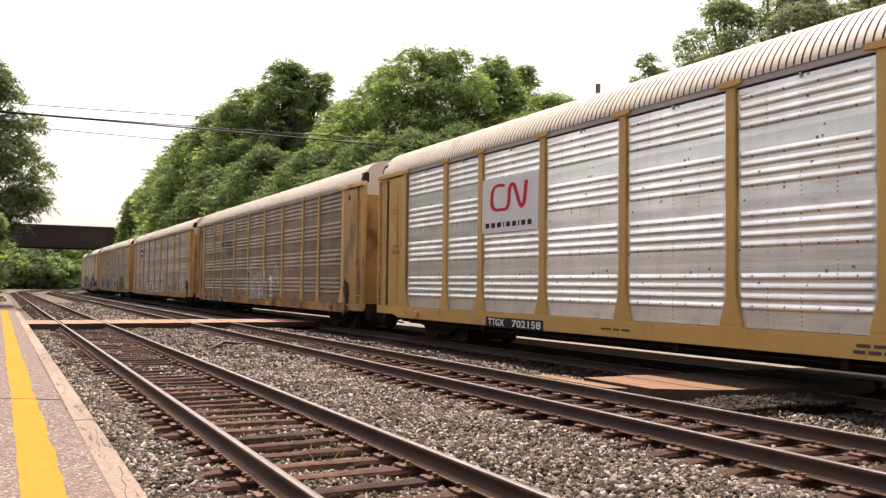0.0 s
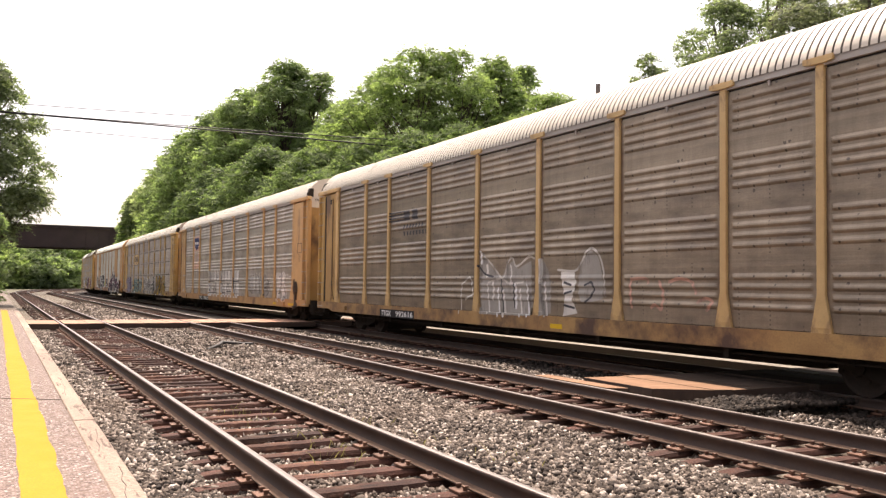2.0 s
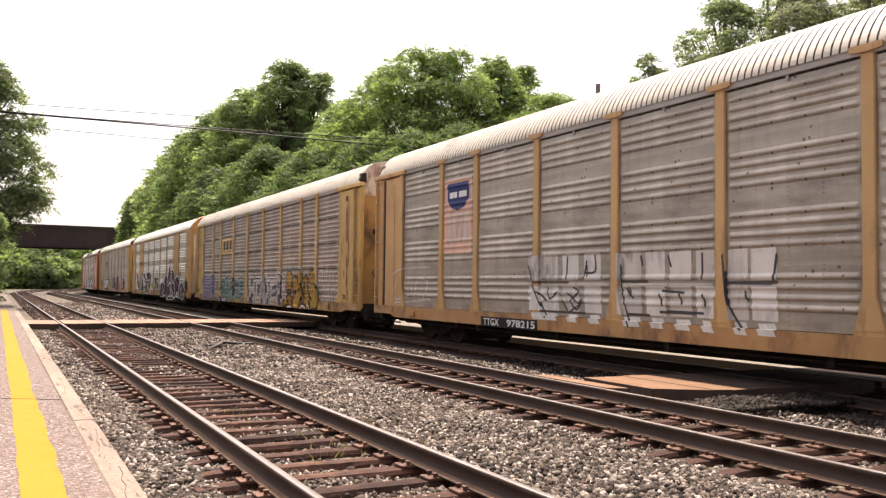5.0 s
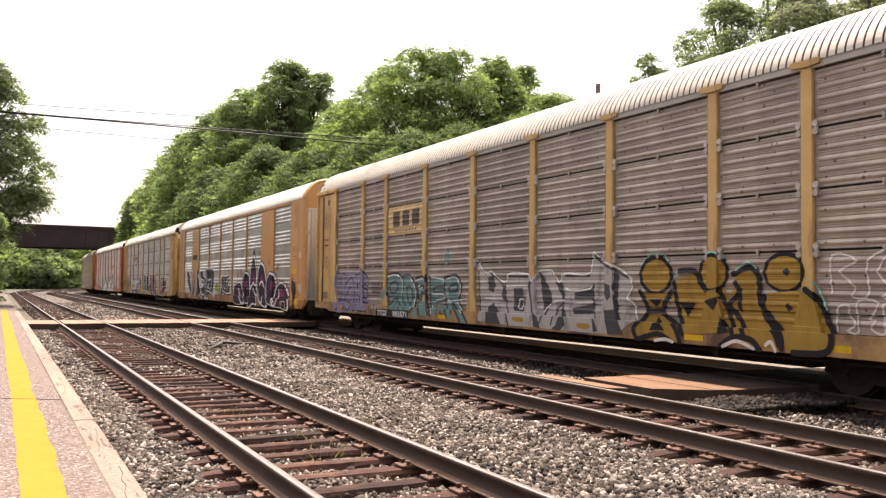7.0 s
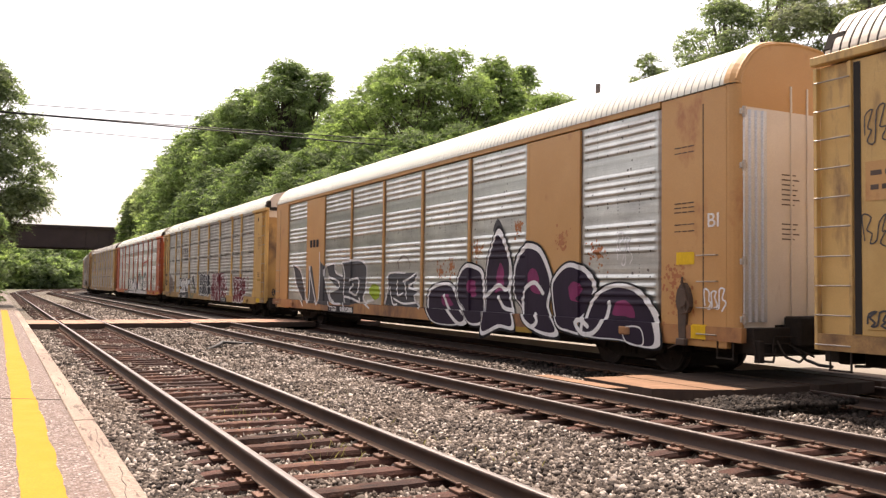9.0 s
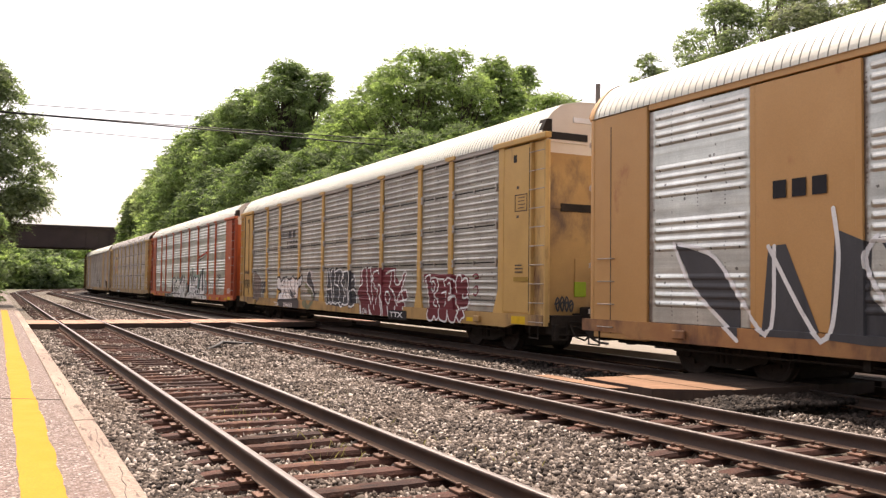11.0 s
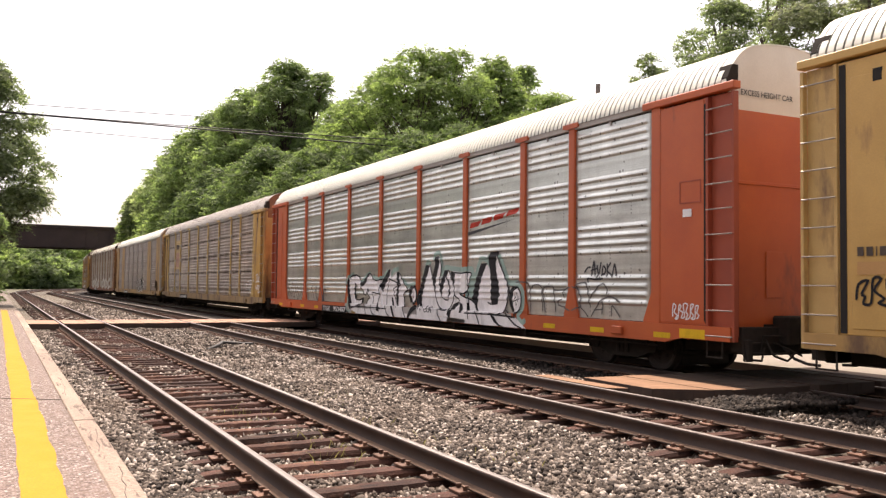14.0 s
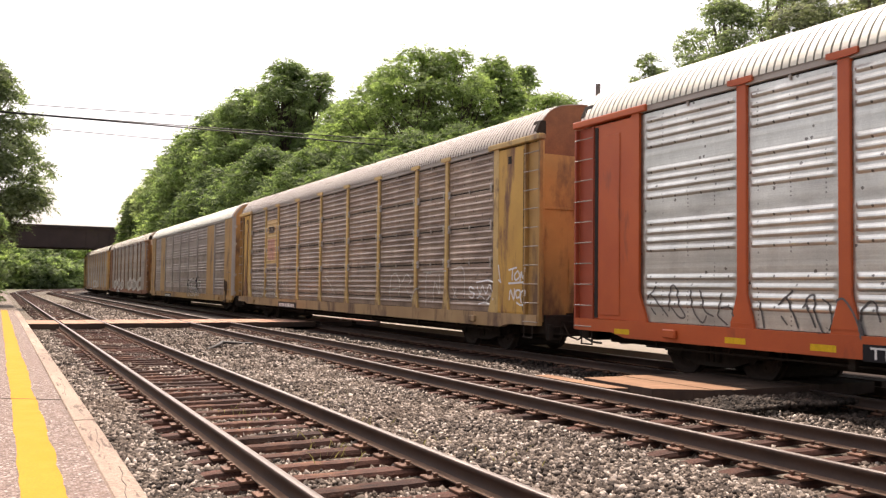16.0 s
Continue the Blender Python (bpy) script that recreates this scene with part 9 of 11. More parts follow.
stroke(c6, s6, 5, [(1.97, 1.41), (2.11, 1.37), (2.42, 1.17), (2.65, 1.36), (2.62, 1.22), (2.77, 1.07), (2.63, 1.02), (2.49, 0.88), (2.54, 0.74), (3.51, 0.73), (3.41, 0.79), (3.86, 0.82), (3.84, 1.69), (3.38, 1.63), (3.05, 1.71), (2.71, 1.85), (2.54, 1.83), (2.36, 1.64), (2.14, 1.47)], "fresh", 3, "white block graffiti letter", smooth=False)
stroke(c6, s6, 5, [(0.79, 1.62), (0.93, 1.59), (0.93, 1.38), (1.07, 0.9), (1.35, 0.71), (1.15, 0.66), (0.98, 0.85), (0.86, 1.22)], "black", 8, "black slab of a graffiti letter", smooth=False)
stroke(c6, s6, 5, [(1.46, 1.57), (1.58, 1.54), (1.54, 1.34), (1.57, 1.01), (1.46, 1.02), (1.41, 1.18), (1.43, 1.41)], "black", 8, "black slab of a graffiti letter", smooth=False)
stroke(c6, s6, 5, [(1.99, 1.58), (2.24, 1.63), (2.48, 1.8), (2.55, 1.84), (2.73, 1.85), (2.57, 1.74), (2.42, 1.55), (2.14, 1.45), (1.99, 1.47)], "black", 8, "black slab of a graffiti letter", smooth=False)
stroke(c6, s6, 5, [(3.64, 1.18), (3.61, 0.94), (3.72, 0.65), (3.48, 0.69), (3.55, 0.93)], "black", 8, "black slab of a graffiti letter", smooth=False)
stroke(c6, s6, 5, [(0.94, 1.75), (1.12, 1.83), (1.53, 1.86), (1.83, 1.78), (1.89, 1.72), (1.53, 1.8), (1.12, 1.76), (0.99, 1.7)], "black", 8, "black slab of a graffiti letter", smooth=False)
stroke(c6, s6, 5, [(2.04, 0.86), (2.09, 1.05), (2.21, 1.05), (2.08, 0.8), (2, 0.66)], "black", 8, "black slab of a graffiti letter", smooth=False)
stroke(c6, s6, 5, [(0.89, 1.7), (0.92, 1.38), (1.01, 1.02), (1.23, 0.79)], "black", 9, "black line of a graffiti letter", width=0.04)
stroke(c6, s6, 5, [(1.83, 1.78), (1.94, 1.68), (1.97, 1.54), (1.94, 1.38)], "black", 9, "black line of a graffiti letter", width=0.04)
stroke(c6, s6, 5, [(1.57, 1), (1.86, 0.99), (2.21, 1.05), (2.03, 0.85), (1.33, 0.71)], "black", 9, "black line of a graffiti letter", width=0.04)
stroke(c6, s6, 5, [(2.54, 1.83), (2.71, 1.87), (2.89, 1.81), (3.08, 1.68), (3.38, 1.63), (3.84, 1.69)], "black", 9, "black line of a graffiti letter", width=0.04)
stroke(c6, s6, 5, [(1.97, 1.4), (2.08, 1.36), (2.24, 1.23), (2.42, 1.16), (2.54, 1.29), (2.65, 1.37), (2.62, 1.19), (2.76, 1.07), (2.62, 1.03), (2.49, 0.88), (2.55, 0.65), (2.63, 0.54)], "black", 9, "black line of a graffiti letter", width=0.04)
stroke(c6, s6, 5, [(2.97, 1.26), (3.37, 1.23), (3.73, 1.2), (3.63, 1.06), (3.53, 0.8), (3.48, 0.68)], "black", 9, "black line of a graffiti letter", width=0.04)
stroke(c6, s6, 5, [(2.97, 1.26), (3.08, 1.05), (3.02, 0.91), (3.04, 0.75), (3.14, 0.6), (3.36, 0.54)], "black", 9, "black line of a graffiti letter", width=0.04)
stroke(c6, s6, 5, [(3.84, 1.69), (3.74, 1.51), (3.62, 1.33), (3.73, 1.2)], "black", 9, "black line of a graffiti letter", width=0.04)
stroke(c6, s6, 5, [(1.12, 0.75), (2.46, 0.77), (3.47, 0.77), (4.29, 0.76)], "black", 9, "black line of a graffiti letter", width=0.04)
stroke(c6, s6, 5, [(0.73, 0.63), (1.05, 0.54)], "black", 9, "black line of a graffiti letter", width=0.04)
stroke(c6, s6, 5, [(1.27, 0.59), (1.69, 0.59), (1.71, 0.54), (1.31, 0.54)], "gold", 9, "yellow patch under the graffito", smooth=False)
stroke(c6, s6, 5, [(4.44, 1.82), (4.64, 1.95), (4.96, 1.99)], "haze", 1, "pale green haze of spray", width=0.13)
stroke(c6, s6, 5, [(5.36, 1.66), (5.73, 1.48), (6.23, 1.56)], "haze", 1, "pale green haze of spray", width=0.13)
stroke(c6, s6, 5, [(6.68, 1.61), (6.96, 2.12), (7.21, 2.13)], "haze", 1, "pale green haze of spray", width=0.13)
stroke(c6, s6, 5, [(7.43, 2.25), (7.52, 2.38), (7.76, 2.38), (7.9, 2.14), (7.88, 1.79), (8.06, 1.98), (8.34, 1.99)], "haze", 1, "pale green haze of spray", width=0.13)
stroke(c6, s6, 5, [(8.41, 1.97), (9.07, 1.92), (9.59, 1.93), (9.53, 1.61), (9.39, 1.25)], "haze", 1, "pale green haze of spray", width=0.13)
stroke(c6, s6, 5, [(9.39, 1.29), (9.61, 1.85), (9.94, 1.84), (9.95, 1.15), (9.74, 1.13)], "haze", 1, "pale green haze of spray", smooth=False)
stroke(c6, s6, 5, [(1.15, 0.73), (2.48, 0.72), (4.36, 0.71), (5.93, 0.66), (7.25, 0.66), (8.39, 0.65), (9.38, 0.63), (9.37, 0.54), (5.93, 0.54), (1.63, 0.54)], "fresh", 2, "white rolled-on base of a graffito", smooth=False)
stroke(c6, s6, 5, [(3.66, 1.48), (4.23, 1.96), (4.42, 1.99), (4.47, 1.69), (4.87, 1.9), (5.07, 1.9), (5.43, 1.58), (5.73, 1.4), (5.52, 1.29), (5.45, 1.09), (5.55, 0.66), (3.8, 0.68)], "fresh", 5, "white block graffiti letter", smooth=False)
stroke(c6, s6, 5, [(6.51, 0.64), (6.44, 1.04), (6.57, 1.36), (6.9, 2.07), (7.18, 2.07), (7.32, 1.76), (7.48, 2.07), (7.51, 2.29), (7.72, 2.3), (7.82, 2.15), (7.81, 1.61), (8.08, 1.91), (8.32, 1.9), (8.53, 1.66), (8.67, 1.4), (8.63, 1.17), (8.77, 1.11), (8.6, 0.66), (7.73, 0.66)], "fresh", 6, "white block graffiti letter", smooth=False)
stroke(c6, s6, 5, [(8.46, 1.89), (9.54, 1.84), (9.46, 1.57), (9.34, 1.32), (9.2, 1.24), (9.74, 1.08), (9.96, 0.86), (9.96, 0.61), (8.6, 0.66), (8.67, 1.27)], "fresh", 7, "white block graffiti letter", smooth=False)
stroke(c6, s6, 5, [(3.66, 1.48), (3.79, 1.61), (4.23, 1.97), (4.42, 2), (4.33, 1.76), (4.06, 1.51), (3.84, 1.26)], "black", 8, "black slab of a graffiti letter", smooth=False)
stroke(c6, s6, 5, [(4.85, 1.91), (5.06, 1.91), (5.11, 1.6), (5.06, 1.23), (5.02, 0.81), (4.87, 1.09), (4.96, 1.52)], "black", 8, "black slab of a graffiti letter", smooth=False)
stroke(c6, s6, 5, [(4.52, 1.13), (4.64, 1.11), (4.76, 0.8), (4.93, 0.54), (4.8, 0.54), (4.61, 0.79)], "black", 8, "black slab of a graffiti letter", smooth=False)
stroke(c6, s6, 5, [(5.79, 1.36), (5.93, 1.5), (6.12, 1.45), (5.96, 1.22), (6.02, 1.01), (5.91, 0.98), (5.82, 1.12)], "black", 8, "black slab of a graffiti letter", smooth=False)
stroke(c6, s6, 5, [(6.42, 1.02), (6.53, 1.33), (6.89, 2.08), (7.16, 2.08), (6.98, 1.76), (6.73, 1.27), (6.66, 1.01), (6.56, 0.81)], "black", 8, "black slab of a graffiti letter", smooth=False)
stroke(c6, s6, 5, [(5.81, 0.54), (5.88, 0.67), (6.12, 0.88), (6.4, 0.94), (6.51, 0.85), (6.17, 0.71), (5.97, 0.57), (5.97, 0.54)], "black", 8, "black slab of a graffiti letter", smooth=False)
stroke(c6, s6, 5, [(7.31, 1.74), (7.47, 2.07), (7.49, 2.3), (7.73, 2.31), (7.76, 2.15), (7.62, 1.84), (7.54, 1.53), (7.58, 1.19), (7.43, 1.47)], "black", 8, "black slab of a graffiti letter", smooth=False)
stroke(c6, s6, 5, [(7.78, 1.5), (8.07, 1.92), (8.31, 1.92), (8.1, 1.62), (7.96, 1.35), (7.94, 1.18), (7.83, 1.3)], "black", 8, "black slab of a graffiti letter", smooth=False)
stroke(c6, s6, 5, [(8.22, 1.77), (8.42, 1.53), (8.43, 1.3), (8.32, 1.13), (8.31, 1.26), (8.36, 1.49), (8.2, 1.68)], "black", 8, "black slab of a graffiti letter", smooth=False)
stroke(c6, s6, 5, [(8.43, 1.89), (8.66, 1.87), (8.68, 1.66), (8.63, 1.47), (8.52, 1.7)], "black", 8, "black slab of a graffiti letter", smooth=False)
stroke(c6, s6, 5, [(8.44, 0.86), (8.61, 1.01), (9, 1.11), (9.05, 1.05), (8.74, 0.93), (8.6, 0.78), (8.54, 0.62), (8.36, 0.73)], "black", 8, "black slab of a graffiti letter", smooth=False)
stroke(c6, s6, 5, [(9.04, 1.07), (9.2, 1.03), (9.27, 0.9), (9.18, 0.8), (9.06, 0.79), (9.06, 0.89)], "black", 8, "black slab of a graffiti letter", smooth=False)
stroke(c6, s6, 5, [(9.64, 1.14), (9.85, 1.53), (9.94, 1.61), (9.94, 1.15), (9.88, 0.92)], "black", 8, "black slab of a graffiti letter", smooth=False)
stroke(c6, s6, 5, [(4.35, 1.71), (4.23, 1.34), (4.15, 0.96), (4.26, 0.69), (4.5, 0.54)], "black", 9, "black line of a graffiti letter", width=0.04)
stroke(c6, s6, 5, [(4.35, 1.69), (4.85, 1.59), (5.23, 1.52), (4.72, 1.4), (4.77, 1.19), (4.99, 0.83)], "black", 9, "black line of a graffiti letter", width=0.04)
stroke(c6, s6, 5, [(5.06, 1.88), (5.54, 1.49), (5.76, 1.36), (5.51, 1.29), (5.45, 1.1), (5.53, 0.75), (5.71, 0.54)], "black", 9, "black line of a graffiti letter", width=0.04)
stroke(c6, s6, 5, [(7.16, 2.08), (7.31, 1.77), (7.53, 1.3), (7.64, 1.04), (7.8, 0.87), (7.82, 0.73), (8.01, 0.54)], "black", 9, "black line of a graffiti letter", width=0.04)
stroke(c6, s6, 5, [(6.65, 1), (6.74, 0.77)], "black", 9, "black line of a graffiti letter", width=0.04)
stroke(c6, s6, 5, [(7.81, 2.17), (7.86, 1.98), (7.78, 1.62), (7.81, 1.5)], "black", 9, "black line of a graffiti letter", width=0.04)
stroke(c6, s6, 5, [(8.31, 1.92), (8.52, 1.66), (8.66, 1.41), (8.64, 1.2), (8.51, 0.99), (8.34, 0.86), (8.07, 0.84), (7.78, 0.91), (7.58, 1.13)], "black", 9, "black line of a graffiti letter", width=0.04)
stroke(c6, s6, 5, [(7.94, 1.2), (8.12, 1.12), (8.31, 1.12)], "black", 9, "black line of a graffiti letter", width=0.04)
stroke(c6, s6, 5, [(8.66, 1.85), (9.06, 1.83), (9.54, 1.84), (9.5, 1.66), (9.34, 1.32), (8.94, 1.31), (9.2, 1.24), (9.74, 1.08), (9.96, 0.86)], "black", 9, "black line of a graffiti letter", width=0.04)
stroke(c6, s6, 5, [(9.38, 1.84), (9.4, 1.42), (9.47, 0.99), (9.56, 0.66)], "black", 9, "black line of a graffiti letter", width=0.04)
stroke(c6, s6, 5, [(8.64, 1.28), (8.87, 1.17), (9.05, 1.11)], "black", 9, "black line of a graffiti letter", width=0.04)
stroke(c6, s6, 5, [(6.42, 1.22), (6.38, 1.07), (6.26, 0.98), (6.12, 0.97), (6, 1.06), (5.95, 1.2), (6, 1.35), (6.12, 1.44), (6.26, 1.45), (6.38, 1.36)], "fresh", 9, "round white graffiti eye")
stroke(c6, s6, 5, [(6.42, 1.22), (6.38, 1.07), (6.26, 0.98), (6.12, 0.97), (6, 1.06), (5.95, 1.2), (6, 1.35), (6.12, 1.44), (6.26, 1.45), (6.38, 1.36)], "black", 10, "black ring of a graffiti eye", width=0.08, closed=True)
stroke(c6, s6, 5, [(6.13, 1.28), (6.25, 1.15), (6.12, 1.15), (6.25, 1.27), (6.15, 1.21)], "magenta", 10, "small dark tag in a graffito", width=0.025)
stroke(c6, s6, 5, [(7.09, 0.93), (6.97, 0.87), (6.99, 0.76), (7.11, 0.77), (7.12, 0.84), (7.02, 0.83)], "charcoal", 10, "thin scrawled graffiti number", width=0.03)
stroke(c6, s6, 5, [(7.14, 0.88), (7.16, 0.77), (7.28, 0.77), (7.24, 0.87), (7.14, 0.88)], "charcoal", 10, "thin scrawled graffiti number", width=0.03)
stroke(c6, s6, 5, [(7.28, 0.93), (7.33, 0.82), (7.42, 0.82)], "charcoal", 10, "thin scrawled graffiti number", width=0.03)
stroke(c6, s6, 5, [(7.36, 0.93), (7.4, 0.75)], "charcoal", 10, "thin scrawled graffiti number", width=0.03)
# its other end
stroke(c6, s6, -5, [(-0.41, 1.38), (-0.17, 1.85), (0.04, 2.17), (0.4, 2.14)], "haze", 1, "pale green haze of spray", width=0.13)
stroke(c6, s6, -5, [(0.39, 1.93), (0.47, 2.25)], "haze", 1, "pale green haze of spray", width=0.13)
stroke(c6, s6, -5, [(0.98, 2.23), (1.25, 1.83), (1.46, 1.59), (1.76, 1.58), (2.03, 1.47), (2.11, 1.27), (2.08, 1), (1.94, 0.82), (2.1, 0.67), (2.23, 0.72)], "haze", 1, "pale green haze of spray", width=0.13)
stroke(c6, s6, -5, [(-1.64, 0.79), (-0.64, 0.8), (1.81, 0.79), (2.29, 0.54), (0.85, 0.54), (-1.64, 0.54)], "fresh", 2, "white rolled-on base of a graffito", smooth=False)
stroke(c6, s6, -5, [(-0.5, 0.79), (-0.29, 1.07), (-0.03, 1.55), (0.1, 2.02), (0.34, 2.06), (0.54, 1.92), (0.63, 2.24), (0.6, 2.33), (0.88, 2.32), (0.95, 2.13), (1.13, 1.86), (1.37, 1.55), (1.4, 1.3), (1.33, 1.01), (1.19, 0.86), (0.93, 0.79), (0.61, 0.82)], "fresh", 6, "white block graffiti letter", smooth=False)
stroke(c6, s6, -5, [(-0.39, 1.1), (-0.2, 1.6), (-0.03, 1.93), (0.07, 2.07), (0.37, 2.07), (0.17, 1.82), (0.02, 1.49), (-0.1, 0.99)], "black", 8, "black slab of a graffiti letter", smooth=False)
stroke(c6, s6, -5, [(0.53, 2.34), (0.95, 2.35), (0.79, 2.08), (0.82, 1.87), (0.95, 1.6), (1, 1.29), (0.89, 1.07), (0.6, 1.08), (0.57, 1.34), (0.6, 1.55), (0.5, 1.92), (0.44, 2.14)], "black", 8, "black slab of a graffiti letter", smooth=False)
stroke(c6, s6, -5, [(0.61, 0.85), (0.85, 0.77), (1.08, 0.59), (1.34, 0.54), (1.08, 0.54), (0.85, 0.64)], "black", 8, "black slab of a graffiti letter", smooth=False)
stroke(c6, s6, -5, [(1.46, 1.4), (1.59, 1.5), (1.83, 1.5), (1.63, 1.36), (1.56, 1.15), (1.65, 0.99), (1.86, 0.87), (1.59, 0.9), (1.45, 1.08)], "black", 8, "black slab of a graffiti letter", smooth=False)
stroke(c6, s6, -5, [(0.9, 2.32), (0.95, 2.11), (1.13, 1.86), (1.34, 1.61), (1.4, 1.4), (1.34, 1.1), (1.19, 0.89), (1, 0.81), (0.66, 0.83)], "black", 9, "black line of a graffiti letter", width=0.04)
stroke(c6, s6, -5, [(0.43, 1.09), (0.64, 1.06), (0.89, 1.08)], "black", 9, "black line of a graffiti letter", width=0.04)
stroke(c6, s6, -5, [(-0.64, 0.8), (0.69, 0.81), (1.81, 0.78)], "black", 9, "black line of a graffiti letter", width=0.04)
stroke(c6, s6, -5, [(-0.2, 0.98), (0.03, 0.71), (0.13, 0.54)], "black", 9, "black line of a graffiti letter", width=0.04)
stroke(c6, s6, -5, [(1.3, 0.93), (1.45, 0.82), (1.81, 0.62), (2.1, 0.54)], "black", 9, "black line of a graffiti letter", width=0.04)
stroke(c6, s6, -5, [(1.78, 0.87), (1.8, 0.78)], "black", 9, "black line of a graffiti letter", width=0.04)
stroke(c6, s6, -5, [(0.17, 2.04), (0.37, 2.06)], "black", 9, "black line of a graffiti letter", width=0.04)
stroke(c6, s6, -5, [(2.04, 1.19), (2, 1.02), (1.89, 0.91), (1.75, 0.9), (1.63, 1), (1.59, 1.17), (1.63, 1.35), (1.75, 1.45), (1.89, 1.45), (2, 1.35)], "fresh", 9, "round white graffiti eye")
stroke(c6, s6, -5, [(2.05, 1.19), (2.01, 1.01), (1.89, 0.9), (1.74, 0.89), (1.62, 1), (1.58, 1.17), (1.62, 1.35), (1.74, 1.46), (1.89, 1.46), (2.01, 1.36)], "black", 10, "black ring of a graffiti eye", width=0.04, closed=True)
stroke(c6, s6, -5, [(1.69, 1.33), (1.73, 1.21), (1.8, 1.36), (1.85, 1.2)], "charcoal", 11, "small dark tag in a graffito", width=0.022)
stroke(c6, s6, -5, [(1.62, 1.15), (1.97, 1.21)], "charcoal", 11, "small dark tag in a graffito", width=0.022)
stroke(c6, s6, -5, [(1.72, 1.12), (1.78, 1.05), (1.87, 1.09)], "charcoal", 11, "small dark tag in a graffito", width=0.022)
stroke(c6, s6, -5, [(1.92, 1.31), (1.89, 1.13)], "charcoal", 11, "small dark tag in a graffito", width=0.022)
stroke(c6, s6, -5, [(1.72, 1.6), (2.16, 1.6), (2.32, 1.51), (2.37, 1.22), (2.35, 0.92)], "pencil", 4, "faded thin graffiti line", width=0.032)
stroke(c6, s6, -5, [(2.4, 1.46), (2.5, 1.53), (2.73, 1.54), (2.83, 1.42), (2.84, 0.96)], "pencil", 4, "faded thin graffiti line", width=0.032)
stroke(c6, s6, -5, [(2.95, 0.94), (2.91, 1.24), (2.88, 1.46), (3, 1.5), (3.27, 1.5), (3.29, 1.43), (3.7, 1.44)], "pencil", 4, "faded thin graffiti line", width=0.032)
stroke(c6, s6, -5, [(3.3, 1.43), (3.36, 0.96)], "pencil", 4, "faded thin graffiti line", width=0.032)
stroke(c6, s6, -5, [(3.68, 1.26), (3.66, 1.39), (3.77, 1.47), (3.94, 1.49)], "pencil", 4, "faded thin graffiti line", width=0.032)
stroke(c6, s6, -5, [(3.94, 1), (3.74, 1.06), (3.47, 1.11), (3.47, 1.18), (3.61, 1.24)], "pencil", 4, "faded thin graffiti line", width=0.032)
stroke(c6, s6, -5, [(4.03, 1.51), (4.19, 1.44), (4.28, 1.27), (4.25, 1.1), (4.4, 1), (4.52, 0.9)], "pencil", 4, "faded thin graffiti line", width=0.032)
stroke(c6, s6, -5, [(4.19, 1.44), (4.15, 1.56), (4.44, 1.59), (4.52, 1.44), (4.6, 1.11)], "pencil", 4, "faded thin graffiti line", width=0.032)
stroke(c6, s6, -5, [(4.6, 1.28), (4.83, 1.49), (5.02, 1.57), (5.13, 1.52), (5.16, 1.37)], "pencil", 4, "faded thin graffiti line", width=0.032)
stroke(c6, s6, -5, [(4.63, 0.91), (4.83, 1.12), (5.02, 1.27), (5.29, 1.31), (5.55, 1.22)], "pencil", 4, "faded thin graffiti line", width=0.032)
stroke(c6, s6, -5, [(4.73, 1.04), (5.02, 1.06)], "pencil", 4, "faded thin graffiti line", width=0.032)
stroke(c6, s6, -5, [(4.98, 0.97), (5.02, 1.21)], "pencil", 4, "faded thin graffiti line", width=0.032)
stroke(c6, s6, -5, [(5.29, 0.94), (5.31, 1.14), (5.55, 0.93)], "pencil", 4, "faded thin graffiti line", width=0.032)
stroke(c6, s6, -5, [(4.02, 1.01), (4.28, 1.1)], "pencil", 4, "faded thin graffiti line", width=0.032)
stroke(c6, s6, -5, [(4.4, 1.81), (4.5, 1.9), (4.6, 1.91)], "charcoal", 4, "dark scrawled graffiti tag", width=0.04)
stroke(c6, s6, -5, [(4.64, 1.74), (4.68, 1.93), (4.72, 2.02), (4.76, 1.74)], "charcoal", 4, "dark scrawled graffiti tag", width=0.04)
stroke(c6, s6, -5, [(4.62, 1.84), (4.83, 1.89)], "charcoal", 4, "dark scrawled graffiti tag", width=0.04)
stroke(c6, s6, -5, [(4.82, 1.94), (4.87, 1.77), (4.95, 2)], "charcoal", 4, "dark scrawled graffiti tag", width=0.04)
stroke(c6, s6, -5, [(4.87, 1.77), (4.83, 1.69)], "charcoal", 4, "dark scrawled graffiti tag", width=0.04)
stroke(c6, s6, -5, [(4.98, 1.74), (5.02, 1.92), (5.1, 1.87), (5.06, 1.77), (5, 1.77)], "charcoal", 4, "dark scrawled graffiti tag", width=0.04)
stroke(c6, s6, -5, [(5.15, 1.97), (5.15, 1.72)], "charcoal", 4, "dark scrawled graffiti tag", width=0.04)
stroke(c6, s6, -5, [(5.26, 1.99), (5.15, 1.85), (5.28, 1.75)], "charcoal", 4, "dark scrawled graffiti tag", width=0.04)
stroke(c6, s6, -5, [(5.31, 1.72), (5.38, 1.96), (5.44, 1.74)], "charcoal", 4, "dark scrawled graffiti tag", width=0.04)
stroke(c6, s6, -5, [(4.52, 1.61), (4.54, 1.68), (4.79, 1.66), (5.02, 1.68)], "charcoal", 4, "dark scrawled graffiti tag", width=0.04)
# scrawl on the orange car's trailing panels
stroke(c6, s6, 11.5, [(0.17, 1.29), (0.44, 1.53)], "pencil", 4, "dark scrawled line", width=0.032)
stroke(c6, s6, 11.5, [(0.28, 1.39), (0.52, 1.19), (0.74, 0.99)], "pencil", 4, "dark scrawled line", width=0.032)
